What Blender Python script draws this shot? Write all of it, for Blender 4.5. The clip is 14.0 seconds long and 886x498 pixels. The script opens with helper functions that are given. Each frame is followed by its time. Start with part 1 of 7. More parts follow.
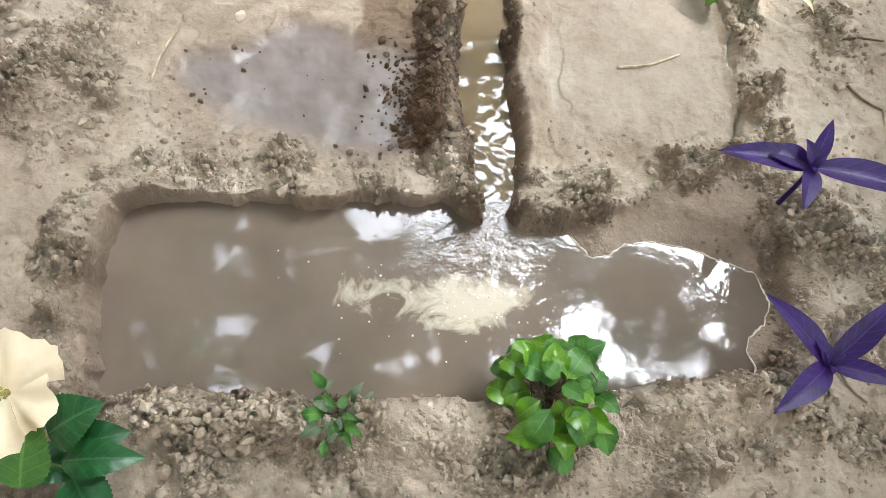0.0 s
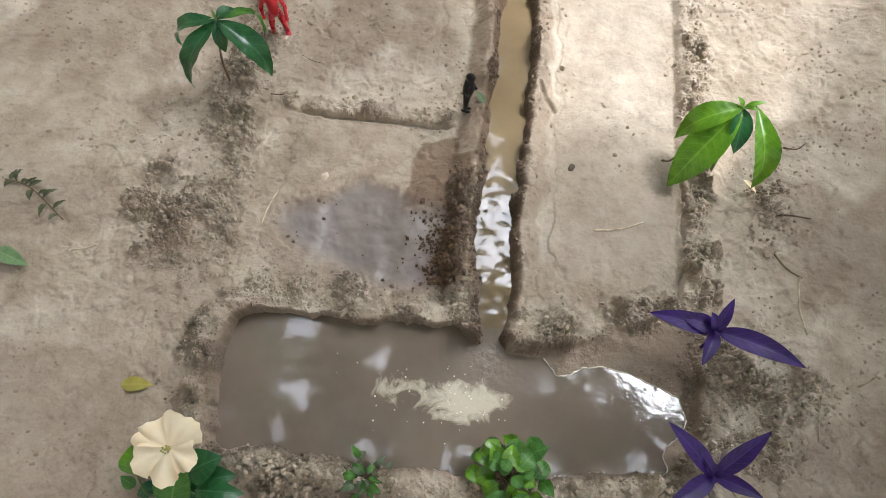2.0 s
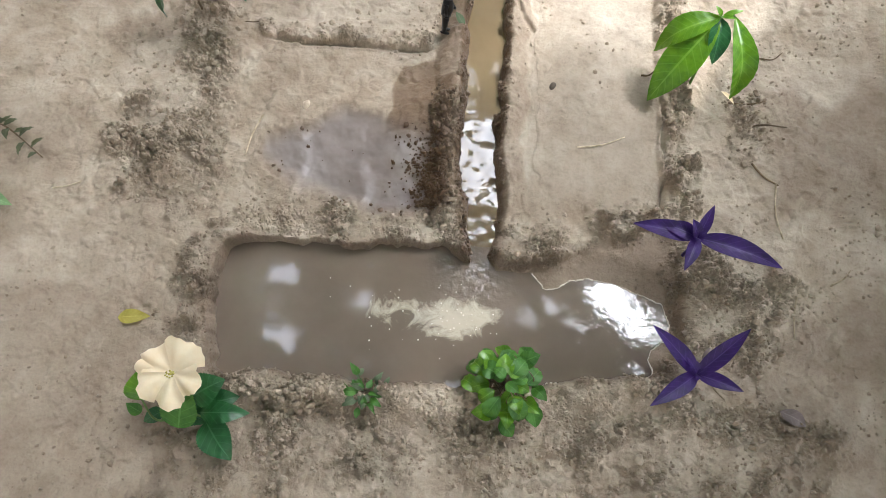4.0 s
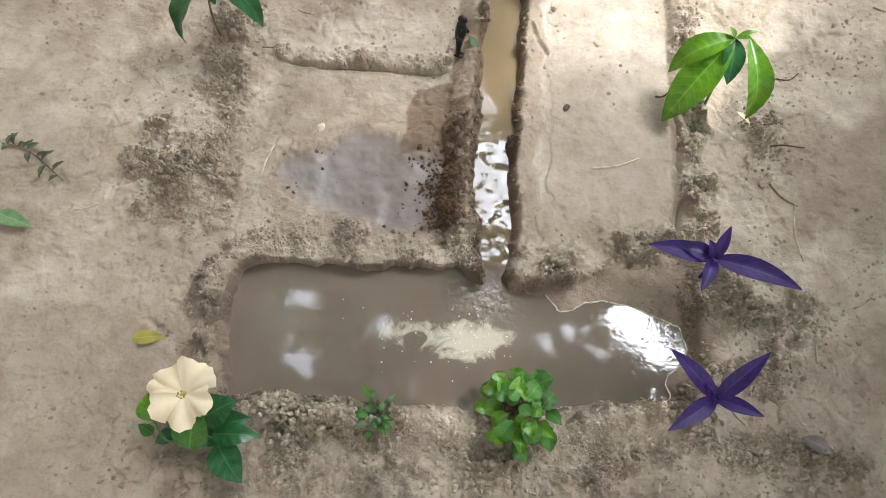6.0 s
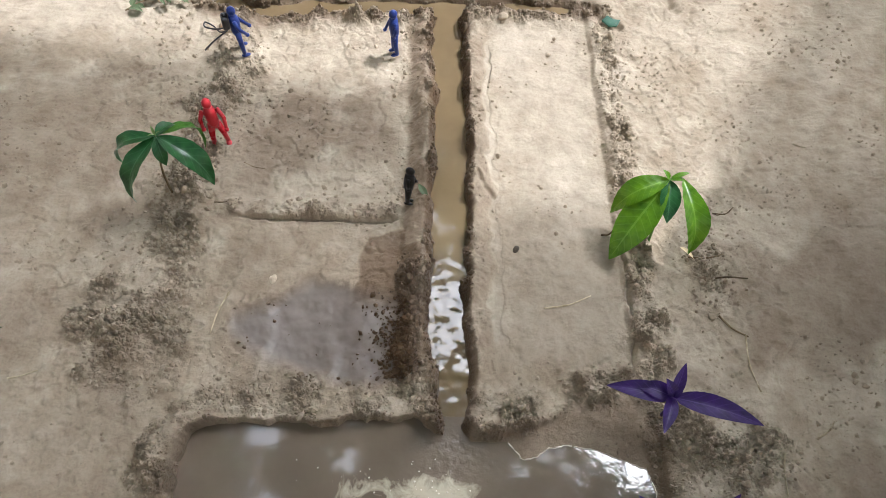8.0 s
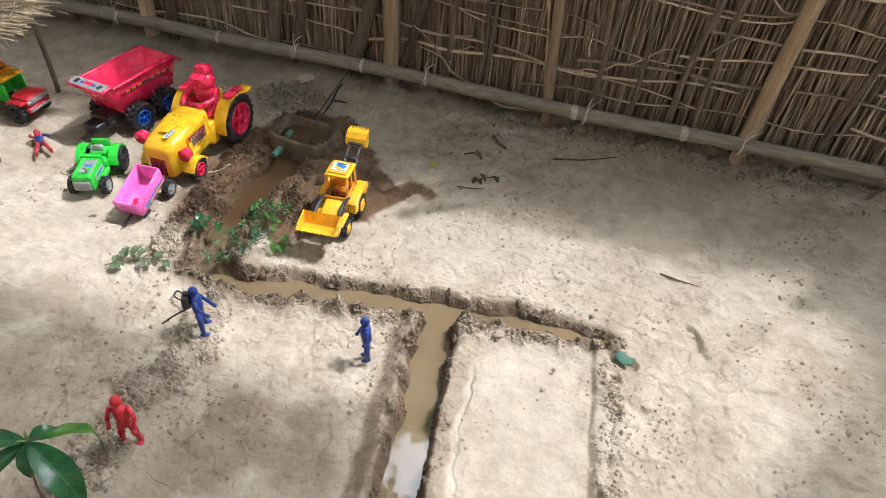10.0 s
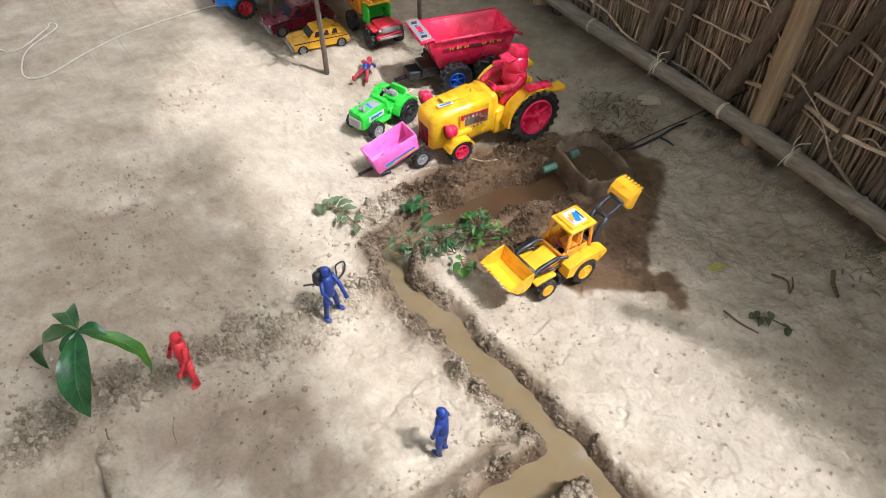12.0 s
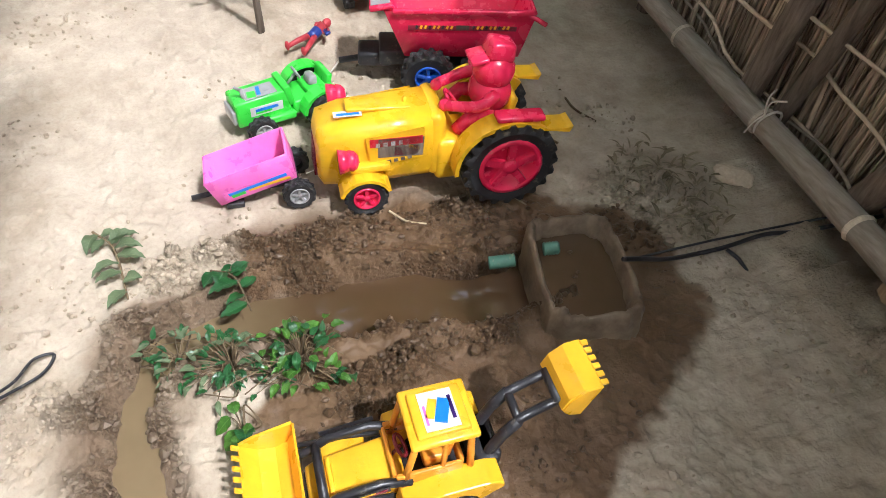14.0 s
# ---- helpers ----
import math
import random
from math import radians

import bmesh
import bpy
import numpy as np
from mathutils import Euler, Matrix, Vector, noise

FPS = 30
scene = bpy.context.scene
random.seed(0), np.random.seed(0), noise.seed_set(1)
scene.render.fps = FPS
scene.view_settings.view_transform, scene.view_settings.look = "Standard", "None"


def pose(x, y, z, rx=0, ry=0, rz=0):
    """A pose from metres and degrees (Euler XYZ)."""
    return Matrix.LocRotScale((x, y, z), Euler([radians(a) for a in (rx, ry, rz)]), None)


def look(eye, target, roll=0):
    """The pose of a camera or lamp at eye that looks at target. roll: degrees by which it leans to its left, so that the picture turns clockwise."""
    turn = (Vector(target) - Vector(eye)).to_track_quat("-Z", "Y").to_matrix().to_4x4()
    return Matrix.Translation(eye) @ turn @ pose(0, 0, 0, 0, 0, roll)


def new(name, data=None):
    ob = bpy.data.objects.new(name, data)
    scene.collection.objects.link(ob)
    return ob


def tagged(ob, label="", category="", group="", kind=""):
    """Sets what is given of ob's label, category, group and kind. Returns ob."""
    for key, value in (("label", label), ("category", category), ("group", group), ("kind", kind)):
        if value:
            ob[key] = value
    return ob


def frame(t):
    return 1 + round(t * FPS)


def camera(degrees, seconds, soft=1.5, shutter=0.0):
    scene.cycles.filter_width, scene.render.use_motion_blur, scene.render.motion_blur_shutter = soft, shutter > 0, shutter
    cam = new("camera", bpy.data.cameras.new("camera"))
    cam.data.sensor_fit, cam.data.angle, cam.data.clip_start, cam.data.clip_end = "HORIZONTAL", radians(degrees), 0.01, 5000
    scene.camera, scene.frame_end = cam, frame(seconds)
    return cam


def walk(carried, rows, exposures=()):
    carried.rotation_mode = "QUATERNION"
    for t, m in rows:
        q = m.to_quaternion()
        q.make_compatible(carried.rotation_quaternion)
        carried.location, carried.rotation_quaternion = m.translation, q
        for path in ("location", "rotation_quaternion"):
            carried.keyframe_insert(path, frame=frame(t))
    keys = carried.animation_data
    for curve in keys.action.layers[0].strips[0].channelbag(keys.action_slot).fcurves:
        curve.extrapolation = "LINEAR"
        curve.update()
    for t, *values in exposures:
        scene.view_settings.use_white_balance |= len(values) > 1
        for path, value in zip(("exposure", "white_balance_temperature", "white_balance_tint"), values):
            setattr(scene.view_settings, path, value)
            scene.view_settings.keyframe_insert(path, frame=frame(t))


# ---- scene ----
cam = camera(67.9, 14.0, soft=0.55)
PATH = [
    (0, (-0.016, -0.437, 0.407), (0.128, 0.3, -1.447), 12.2),
    (0.5, (-0.013, -0.431, 0.523), (-0.002, 0.261, -1.353), 3.2),
    (1, (-0.017, -0.443, 0.588), (0.054, 0.257, -1.284), 8.0),
    (1.5, (-0.001, -0.425, 0.61), (0.016, 0.319, -1.246), 5.3),
    (2, (0.018, -0.405, 0.624), (-0.048, 0.325, -1.237), 1.4),
    (2.5, (0.01, -0.404, 0.628), (-0.034, 0.318, -1.237), 1.9),
    (3, (0.008, -0.415, 0.63), (0.034, 0.157, -1.287), 6.0),
    (5.3, (0.017, -0.433, 0.62), (-0.013, 0.172, -1.286), 1.3),
    (5.5, (0.018, -0.433, 0.621), (-0.021, 0.19, -1.279), 0.3),
    (6, (0.016, -0.433, 0.622), (-0.03, 0.213, -1.27), -0.1),
    (6.5, (0.016, -0.433, 0.623), (-0.04, 0.267, -1.25), 0.0),
    (7, (0.02, -0.426, 0.624), (-0.034, 0.33, -1.227), 0.3),
    (7.5, (0.029, -0.416, 0.625), (-0.031, 0.435, -1.184), -1.1),
    (8, (0.026, -0.406, 0.629), (0.07, 0.574, -1.114), 3.3),
    (8.2, (0.031, -0.403, 0.629), (0.09, 0.642, -1.075), 3.2),
    (10.3, (0.154, -0.175, 0.601), (-0.205, 1.267, -0.737), 3.8),
    (10.5, (0.173, -0.153, 0.594), (-0.303, 1.235, -0.766), 2.5),
    (11, (0.186, -0.072, 0.555), (-0.491, 1.203, -0.829), 0.7),
    (11.5, (0.22, 0.029, 0.544), (-0.819, 0.975, -0.88), 2.2),
    (12, (0.213, 0.066, 0.547), (-0.936, 0.901, -0.86), 0.9),
    (12.5, (0.181, 0.178, 0.526), (-1.073, 0.942, -0.832), 3.9),
    (13, (0.153, 0.228, 0.521), (-1.178, 0.969, -0.775), 1.6),
    (13.5, (0.107, 0.335, 0.46), (-1.274, 0.868, -0.884), -0.6),
    (14, (0.025, 0.42, 0.374), (-1.248, 0.94, -1.079), 4.8),
]
EXPOSURES = [(0.0, 0.66, 5960, 10), (0.8, 0.44, 5960, 10), (1.6, 0.16, 5980, 11), (2.5, -0.06, 6000, 12), (3.2, 0.06, 5980, 12), (5.5, 0.32, 5960, 10), (6.2, 0.25, 5960, 10), (7.5, -0.08, 6000, 11),
             (8.0, -0.18, 5980, 11), (10.5, -0.08, 5900, 11), (12.5, 0.0, 5900, 12), (14.0, 0.02, 5960, 13)]
walk(cam, [(t, look(eye, target, roll)) for t, eye, target, roll in PATH], EXPOSURES)
# ---------------------------------------------------------------- light
world = bpy.data.worlds.new("sky")
scene.world = world
world.use_nodes = True
wn = world.node_tree.nodes
sky = wn.new("ShaderNodeTexSky")
sky.sky_type, sky.sun_disc = "NISHITA", False
SUN_AZ, SUN_EL = 26.0, 58.0
sky.sun_elevation, sky.sun_rotation = radians(SUN_EL), radians(90 - SUN_AZ)
sky.dust_density, sky.air_density = 3.0, 1.0
wn["Background"].inputs["Strength"].default_value = 0.15
wl = world.node_tree.links
grey = wn.new("ShaderNodeRGBToBW")
wl.new(sky.outputs["Color"], grey.inputs[0])
haze = wn.new("ShaderNodeMix")
haze.data_type = "RGBA"
haze.inputs[0].default_value = 0.85
wl.new(sky.outputs["Color"], haze.inputs[6])
wl.new(grey.outputs[0], haze.inputs[7])
cloud = wn.new("ShaderNodeTexNoise")
cloud.inputs["Scale"].default_value, cloud.inputs["Detail"].default_value = 2.2, 5
way = wn.new("ShaderNodeTexCoord")
wl.new(way.outputs["Generated"], cloud.inputs["Vector"])
lift = wn.new("ShaderNodeMapRange")
lift.inputs[1].default_value, lift.inputs[2].default_value, lift.inputs[3].default_value, lift.inputs[4].default_value = 0.35, 0.65, 0.75, 1.3
wl.new(cloud.outputs["Fac"], lift.inputs[0])
aim = wn.new("ShaderNodeSeparateXYZ")
wl.new(way.outputs["Generated"], aim.inputs[0])
crest = wn.new("ShaderNodeMapRange")
crest.inputs[1].default_value, crest.inputs[2].default_value, crest.inputs[3].default_value, crest.inputs[4].default_value = 0.5, 0.85, 1.3, 11.0
wl.new(aim.outputs["Z"], crest.inputs[0])
both = wn.new("ShaderNodeMath")
both.operation = "MULTIPLY"
wl.new(lift.outputs[0], both.inputs[0])
wl.new(crest.outputs[0], both.inputs[1])
bright = wn.new("ShaderNodeVectorMath")
bright.operation = "SCALE"
wl.new(haze.outputs[2], bright.inputs[0])
wl.new(both.outputs[0], bright.inputs["Scale"])
wl.new(bright.outputs[0], wn["Background"].inputs["Color"])
sun = new("sun", bpy.data.lights.new("sun", "SUN"))
sun.data.energy, sun.data.angle, sun.data.color = 3.8, radians(1.0), (1.0, 0.98, 0.95)
SUN_DIR = Vector((math.cos(radians(SUN_EL)) * math.cos(radians(SUN_AZ)), math.cos(radians(SUN_EL)) * math.sin(radians(SUN_AZ)), math.sin(radians(SUN_EL))))
sun.matrix_world = look(SUN_DIR * 8, (0, 0, 0))


# ---------------------------------------------------------------- materials
def mat(name):
    m = bpy.data.materials.new(name)
    m.use_nodes = True
    return m, m.node_tree.nodes, m.node_tree.links, m.node_tree.nodes["Principled BSDF"]


def coords(nodes, links, scale, kind="Object", stretch=(1, 1, 1)):
    c = nodes.new("ShaderNodeTexCoord")
    mp = nodes.new("ShaderNodeMapping")
    mp.inputs["Scale"].default_value = [scale * s for s in stretch]
    links.new(c.outputs[kind], mp.inputs["Vector"])
    return mp.outputs["Vector"]


def noise_tex(nodes, links, vec, scale, detail=4, rough=0.55):
    n = nodes.new("ShaderNodeTexNoise")
    n.inputs["Scale"].default_value, n.inputs["Detail"].default_value, n.inputs["Roughness"].default_value = scale, detail, rough
    links.new(vec, n.inputs["Vector"])
    return n.outputs["Fac"]


def ramp(nodes, links, fac, stops):
    r = nodes.new("ShaderNodeValToRGB")
    el = r.color_ramp.elements
    while len(el) < len(stops):
        el.new(0.5)
    for e, (p, c) in zip(el, stops):
        e.position, e.color = p, (*c, 1) if len(c) == 3 else c
    links.new(fac, r.inputs["Fac"])
    return r.outputs["Color"]


def mix(nodes, links, fac, a, b, mode="MIX"):
    m = nodes.new("ShaderNodeMix")
    m.data_type, m.blend_type, m.clamp_factor = "RGBA", mode, True
    for sock, v in ((m.inputs[0], fac), (m.inputs[6], a), (m.inputs[7], b)):
        if isinstance(v, (int, float)):
            sock.default_value = v
        elif isinstance(v, tuple):
            sock.default_value = (*v, 1)
        else:
            links.new(v, sock)
    return m.outputs[2]


def math_node(nodes, links, op, a, b=0.0):
    m = nodes.new("ShaderNodeMath")
    m.operation = op
    for i, v in enumerate((a, b)):
        if isinstance(v, (int, float)):
            m.inputs[i].default_value = v
        else:
            links.new(v, m.inputs[i])
    return m.outputs[0]


def bump(nodes, links, bsdf, height, strength, distance):
    b = nodes.new("ShaderNodeBump")
    b.inputs["Strength"].default_value, b.inputs["Distance"].default_value = strength, distance
    links.new(height, b.inputs["Height"])
    links.new(b.outputs["Normal"], bsdf.inputs["Normal"])


def attribute(nodes, name):
    a = nodes.new("ShaderNodeAttribute")
    a.attribute_name = name
    return a.outputs["Fac"]


def earth_material():
    m, n, l, b = mat("dry silt earth")
    v = coords(n, l, 1.0)
    smear = n.new("ShaderNodeTexNoise")
    for key, val in (("Scale", 8.0), ("Detail", 9), ("Roughness", 0.66), ("Distortion", 0.5)):
        smear.inputs[key].default_value = val
    l.new(v, smear.inputs["Vector"])
    broad = smear.outputs["Fac"]
    mid = noise_tex(n, l, v, 48.0, 5, 0.6)
    fine = noise_tex(n, l, v, 300.0, 5, 0.7)
    # long scrapes left by spreading and treading the mud
    drag = n.new("ShaderNodeMapping")
    drag.vector_type = "TEXTURE"
    drag.inputs["Rotation"].default_value = (0, 0, -0.7)
    drag.inputs["Scale"].default_value = (0.05, 0.1, 0.05)
    l.new(n.new("ShaderNodeTexCoord").outputs["Object"], drag.inputs["Vector"])
    scrape = noise_tex(n, l, drag.outputs["Vector"], 1.0, 4, 0.5)
    loose, silt, wet_and_shade, damp = attribute(n, "loose"), attribute(n, "silt"), attribute(n, "wet_and_shade"), attribute(n, "damp")
    base = ramp(n, l, broad, [(0.3, (0.3, 0.235, 0.165)), (0.43, (0.395, 0.325, 0.24)), (0.54, (0.455, 0.385, 0.295)), (0.68, (0.55, 0.478, 0.38))])
    base = mix(n, l, 0.34, base, ramp(n, l, mid, [(0.32, (0.22, 0.165, 0.11)), (0.5, (0.43, 0.355, 0.262)), (0.66, (0.62, 0.545, 0.43))]))
    base = mix(n, l, 0.3, base, ramp(n, l, scrape, [(0.34, (0.27, 0.205, 0.14)), (0.5, (0.44, 0.365, 0.275)), (0.68, (0.62, 0.55, 0.44))]))
    base = mix(n, l, math_node(n, l, "MULTIPLY", silt, 0.7), base, mix(n, l, 0.45, (0.51, 0.452, 0.37), base))
    base = mix(n, l, math_node(n, l, "MULTIPLY", loose, 0.62), base, mix(n, l, fine, (0.19, 0.142, 0.095), (0.5, 0.41, 0.295)))
    base = mix(n, l, 0.5, base, mix(n, l, 1.0, base, ramp(n, l, fine, [(0.3, (0.72, 0.7, 0.68)), (0.55, (1, 1, 1)), (0.75, (1.0, 1.0, 1.0))]), "MULTIPLY"))
    # wet earth and painted shade darken by the same tint
    base = mix(n, l, wet_and_shade, base, mix(n, l, 1.0, base, (0.27, 0.18, 0.11), "MULTIPLY"))
    base = mix(n, l, damp, base, mix(n, l, 0.2, (0.15, 0.123, 0.11), base))
    l.new(base, b.inputs["Base Color"])
    r = math_node(n, l, "SUBTRACT", 0.93, math_node(n, l, "MULTIPLY", wet_and_shade, 0.58))
    r = math_node(n, l, "SUBTRACT", r, math_node(n, l, "MULTIPLY", damp, 0.5))
    l.new(math_node(n, l, "MAXIMUM", r, 0.3), b.inputs["Roughness"])
    l.new(math_node(n, l, "ADD", 0.25, math_node(n, l, "MULTIPLY", damp, 0.3)), b.inputs["Specular IOR Level"])
    calm = math_node(n, l, "ADD", math_node(n, l, "MULTIPLY", mid, 0.5), math_node(n, l, "MULTIPLY", fine, 0.1))
    calm = math_node(n, l, "ADD", calm, math_node(n, l, "MULTIPLY", scrape, 0.6))
    rough = math_node(n, l, "ADD", math_node(n, l, "MULTIPLY", mid, 0.6), math_node(n, l, "MULTIPLY", fine, 0.55))
    cell = n.new("ShaderNodeTexVoronoi")
    cell.inputs["Scale"].default_value, cell.inputs["Randomness"].default_value = 330.0, 1.0
    l.new(v, cell.inputs["Vector"])
    rough = math_node(n, l, "SUBTRACT", rough, math_node(n, l, "MULTIPLY", cell.outputs["Distance"], 0.35))
    h = math_node(n, l, "ADD", math_node(n, l, "MULTIPLY", calm, math_node(n, l, "SUBTRACT", 1.0, math_node(n, l, "MULTIPLY", math_node(n, l, "MAXIMUM", damp, math_node(n, l, "MULTIPLY", silt, 0.6)), 0.9))), math_node(n, l, "MULTIPLY", rough, loose))
    bump(n, l, b, h, 1.0, 0.008)
    return m


def clod_material(name, tone):
    m, n, l, b = mat(name)
    v = coords(n, l, 1.0)
    g = n.new("ShaderNodeNewGeometry").outputs["Random Per Island"]
    c = ramp(n, l, g, [(0.0, (0.31, 0.25, 0.18)), (0.5, (0.38, 0.315, 0.235)), (1.0, (0.46, 0.39, 0.3))])
    c = mix(n, l, 0.35, c, ramp(n, l, noise_tex(n, l, v, 300.0), [(0.3, (0.24, 0.187, 0.128)), (0.7, (0.5, 0.41, 0.3))]))
    c = mix(n, l, 1.0, c, (tone, tone, tone), "MULTIPLY")
    # crumbs take the ground's darkening, wetness and painted shade alike
    wet_and_shade = attribute(n, "wet_and_shade")
    l.new(mix(n, l, wet_and_shade, c, mix(n, l, 1.0, c, (0.2, 0.14, 0.092), "MULTIPLY")), b.inputs["Base Color"])
    l.new(math_node(n, l, "SUBTRACT", 0.95, math_node(n, l, "MULTIPLY", wet_and_shade, 0.5)), b.inputs["Roughness"])
    b.inputs["Specular IOR Level"].default_value = 0.25
    return m


def water_material(name, tint, froth):
    m, n, l, b = mat(name)
    v = coords(n, l, 1.0)
    murk = noise_tex(n, l, v, 14.0, 5)
    c = ramp(n, l, murk, [(0.35, tint), (0.65, tuple(1.25 * t for t in tint))])
    if not froth:
        c = mix(n, l, attribute(n, "clear"), c, (0.07, 0.038, 0.017))
    if froth:
        f = attribute(n, "froth")
        sw = n.new("ShaderNodeTexNoise")
        for key, val in (("Scale", 38.0), ("Detail", 7), ("Roughness", 0.62), ("Distortion", 2.2)):
            sw.inputs[key].default_value = val
        l.new(v, sw.inputs["Vector"])
        f = ramp(n, l, math_node(n, l, "MULTIPLY", f, sw.outputs["Fac"]), [(0.36, (0, 0, 0)), (0.43, (0.45, 0.45, 0.45)), (0.56, (1, 1, 1))])
        c = mix(n, l, f, c, (0.52, 0.46, 0.35))
    l.new(c, b.inputs["Base Color"])
    b.inputs["Roughness"].default_value = 0.045
    b.inputs["IOR"].default_value = 1.45
    b.inputs["Specular IOR Level"].default_value = 1.0
    chop = attribute(n, "chop")
    rip = noise_tex(n, l, v, 130.0 if froth else 45.0, 3 if froth else 1.0, 0.5)
    slow = noise_tex(n, l, v, 16.0, 2, 0.5)
    h = math_node(n, l, "ADD", math_node(n, l, "MULTIPLY", rip, chop), math_node(n, l, "MULTIPLY", slow, 0.06))
    bump(n, l, b, h, 0.35, 0.004)
    return m


def plastic(name, color, rough=0.28, wear=0.06, speck=0.0):
    m, n, l, b = mat(name)
    v = coords(n, l, 1.0)
    k = noise_tex(n, l, v, 60.0, 5)
    lo, hi = tuple(c * (1 - wear * 2.2) for c in color), tuple(min(1, c * (1 + wear)) for c in color)
    c = ramp(n, l, k, [(0.35, lo), (0.65, hi)])
    dust = ramp(n, l, noise_tex(n, l, v, 190.0, 5, 0.7), [(0.58, (0, 0, 0)), (0.78, (1, 1, 1))])
    c = mix(n, l, math_node(n, l, "MULTIPLY", dust, 0.28 + speck), c, (0.45, 0.37, 0.26))
    l.new(c, b.inputs["Base Color"])
    l.new(ramp(n, l, k, [(0.3, (rough * 0.8,) * 3), (0.7, (rough * 1.5,) * 3)]), b.inputs["Roughness"])
    bump(n, l, b, noise_tex(n, l, v, 420.0, 3), 0.12, 0.0008)
    return m


def streaked(name, lo, hi, stretch=(1, 1, 0.06), scale=220.0, rough=0.75):
    m, n, l, b = mat(name)
    v = coords(n, l, 1.0, stretch=stretch)
    info = n.new("ShaderNodeObjectInfo").outputs["Random"]
    isl = n.new("ShaderNodeNewGeometry").outputs["Random Per Island"]
    k = noise_tex(n, l, v, scale, 5, 0.65)
    c = ramp(n, l, k, [(0.3, lo), (0.7, hi)])
    s = math_node(n, l, "ADD", 0.55, math_node(n, l, "MULTIPLY", math_node(n, l, "FRACT", math_node(n, l, "ADD", info, isl)), 0.8))
    cc = n.new("ShaderNodeCombineColor")
    for i in range(3):
        l.new(s, cc.inputs[i])
    c = mix(n, l, 1.0, c, cc.outputs[0], "MULTIPLY")
    l.new(c, b.inputs["Base Color"])
    b.inputs["Roughness"].default_value = rough
    b.inputs["Specular IOR Level"].default_value = 0.25
    bump(n, l, b, k, 0.5, 0.002)
    return m


def leaf_material(name, lo, hi, rough=0.4):
    m, n, l, b = mat(name)
    v = coords(n, l, 1.0)
    isl = n.new("ShaderNodeNewGeometry").outputs["Random Per Island"]
    k = math_node(n, l, "ADD", math_node(n, l, "MULTIPLY", noise_tex(n, l, v, 70.0, 5, 0.6), 0.7), math_node(n, l, "MULTIPLY", isl, 0.3))
    # a pale midrib and side veins, by the blade's own length and breadth
    side = math_node(n, l, "SUBTRACT", attribute(n, "breadth"), 1.0)
    blade = math_node(n, l, "GREATER_THAN", side, -0.5)
    rib = math_node(n, l, "MULTIPLY", blade, math_node(n, l, "LESS_THAN", side, 0.055))
    saw = math_node(n, l, "FRACT", math_node(n, l, "SUBTRACT", attribute(n, "length"), math_node(n, l, "MULTIPLY", side, 1.4)))
    twig = math_node(n, l, "MULTIPLY", blade, math_node(n, l, "LESS_THAN", saw, 0.13))
    vein = math_node(n, l, "MAXIMUM", math_node(n, l, "MULTIPLY", rib, 0.45), math_node(n, l, "MULTIPLY", twig, 0.2))
    pale = tuple(min(1, 1.25 * q + 0.06) for q in hi)
    l.new(mix(n, l, vein, ramp(n, l, k, [(0.3, lo), (0.72, hi)]), pale), b.inputs["Base Color"])
    b.inputs["Roughness"].default_value = rough
    tr = n.new("ShaderNodeBsdfTranslucent")
    l.new(ramp(n, l, k, [(0.3, tuple(min(1, 1.5 * q) for q in lo)), (0.72, tuple(min(1, 1.6 * q) for q in hi))]), tr.inputs["Color"])
    ms = n.new("ShaderNodeMixShader")
    ms.inputs[0].default_value = 0.25
    l.new(b.outputs[0], ms.inputs[1])
    l.new(tr.outputs[0], ms.inputs[2])
    l.new(ms.outputs[0], n["Material Output"].inputs["Surface"])
    bump(n, l, b, noise_tex(n, l, v, 260.0, 3), 0.3, 0.001)
    return m


EARTH = earth_material()
CLOD, CLOD_WET = clod_material("earth crumbs", 1.0), clod_material("dark wet clod", 0.22)
POND = water_material("muddy pond water", (0.145, 0.112, 0.083), True)
STREAM = water_material("muddy stream water", (0.18, 0.129, 0.07), False)
BAMBOO = streaked("weathered bamboo", (0.38, 0.325, 0.25), (0.68, 0.61, 0.5), (0.12, 1, 1))
BAMBOO_POST = streaked("tan bamboo post", (0.34, 0.24, 0.14), (0.6, 0.46, 0.3), (1, 1, 0.08))
REED = streaked("dry jute stalks", (0.18, 0.132, 0.09), (0.66, 0.53, 0.385))
REED_PALE = streaked("pale stripped stalks", (0.42, 0.335, 0.235), (0.7, 0.59, 0.45), (0.3, 1, 1))
DARK_WOOD = streaked("dark weathered wood", (0.08, 0.062, 0.048), (0.22, 0.175, 0.135))
STRAW = streaked("pale straw", (0.26, 0.2, 0.12), (0.58, 0.49, 0.34), (1, 1, 1), 120.0)
YELLOW = plastic("yellow plastic", (0.83, 0.47, 0.012))
AMBER = plastic("amber yellow plastic", (0.86, 0.46, 0.018))
ORANGE = plastic("orange plastic", (0.78, 0.3, 0.025))
RED = plastic("red plastic", (0.56, 0.022, 0.035))
CRIMSON = plastic("crimson plastic", (0.78, 0.022, 0.085), 0.22)
PINK = plastic("pink plastic", (0.85, 0.16, 0.5))
GREEN = plastic("green plastic", (0.05, 0.6, 0.05))
BLUE = plastic("blue plastic", (0.014, 0.04, 0.22), 0.36)
HUB_BLUE = plastic("dark blue plastic", (0.01, 0.08, 0.42))
SKYBLUE = plastic("bright blue plastic", (0.015, 0.2, 0.72))
MAROON = plastic("dark red plastic", (0.2, 0.012, 0.03))
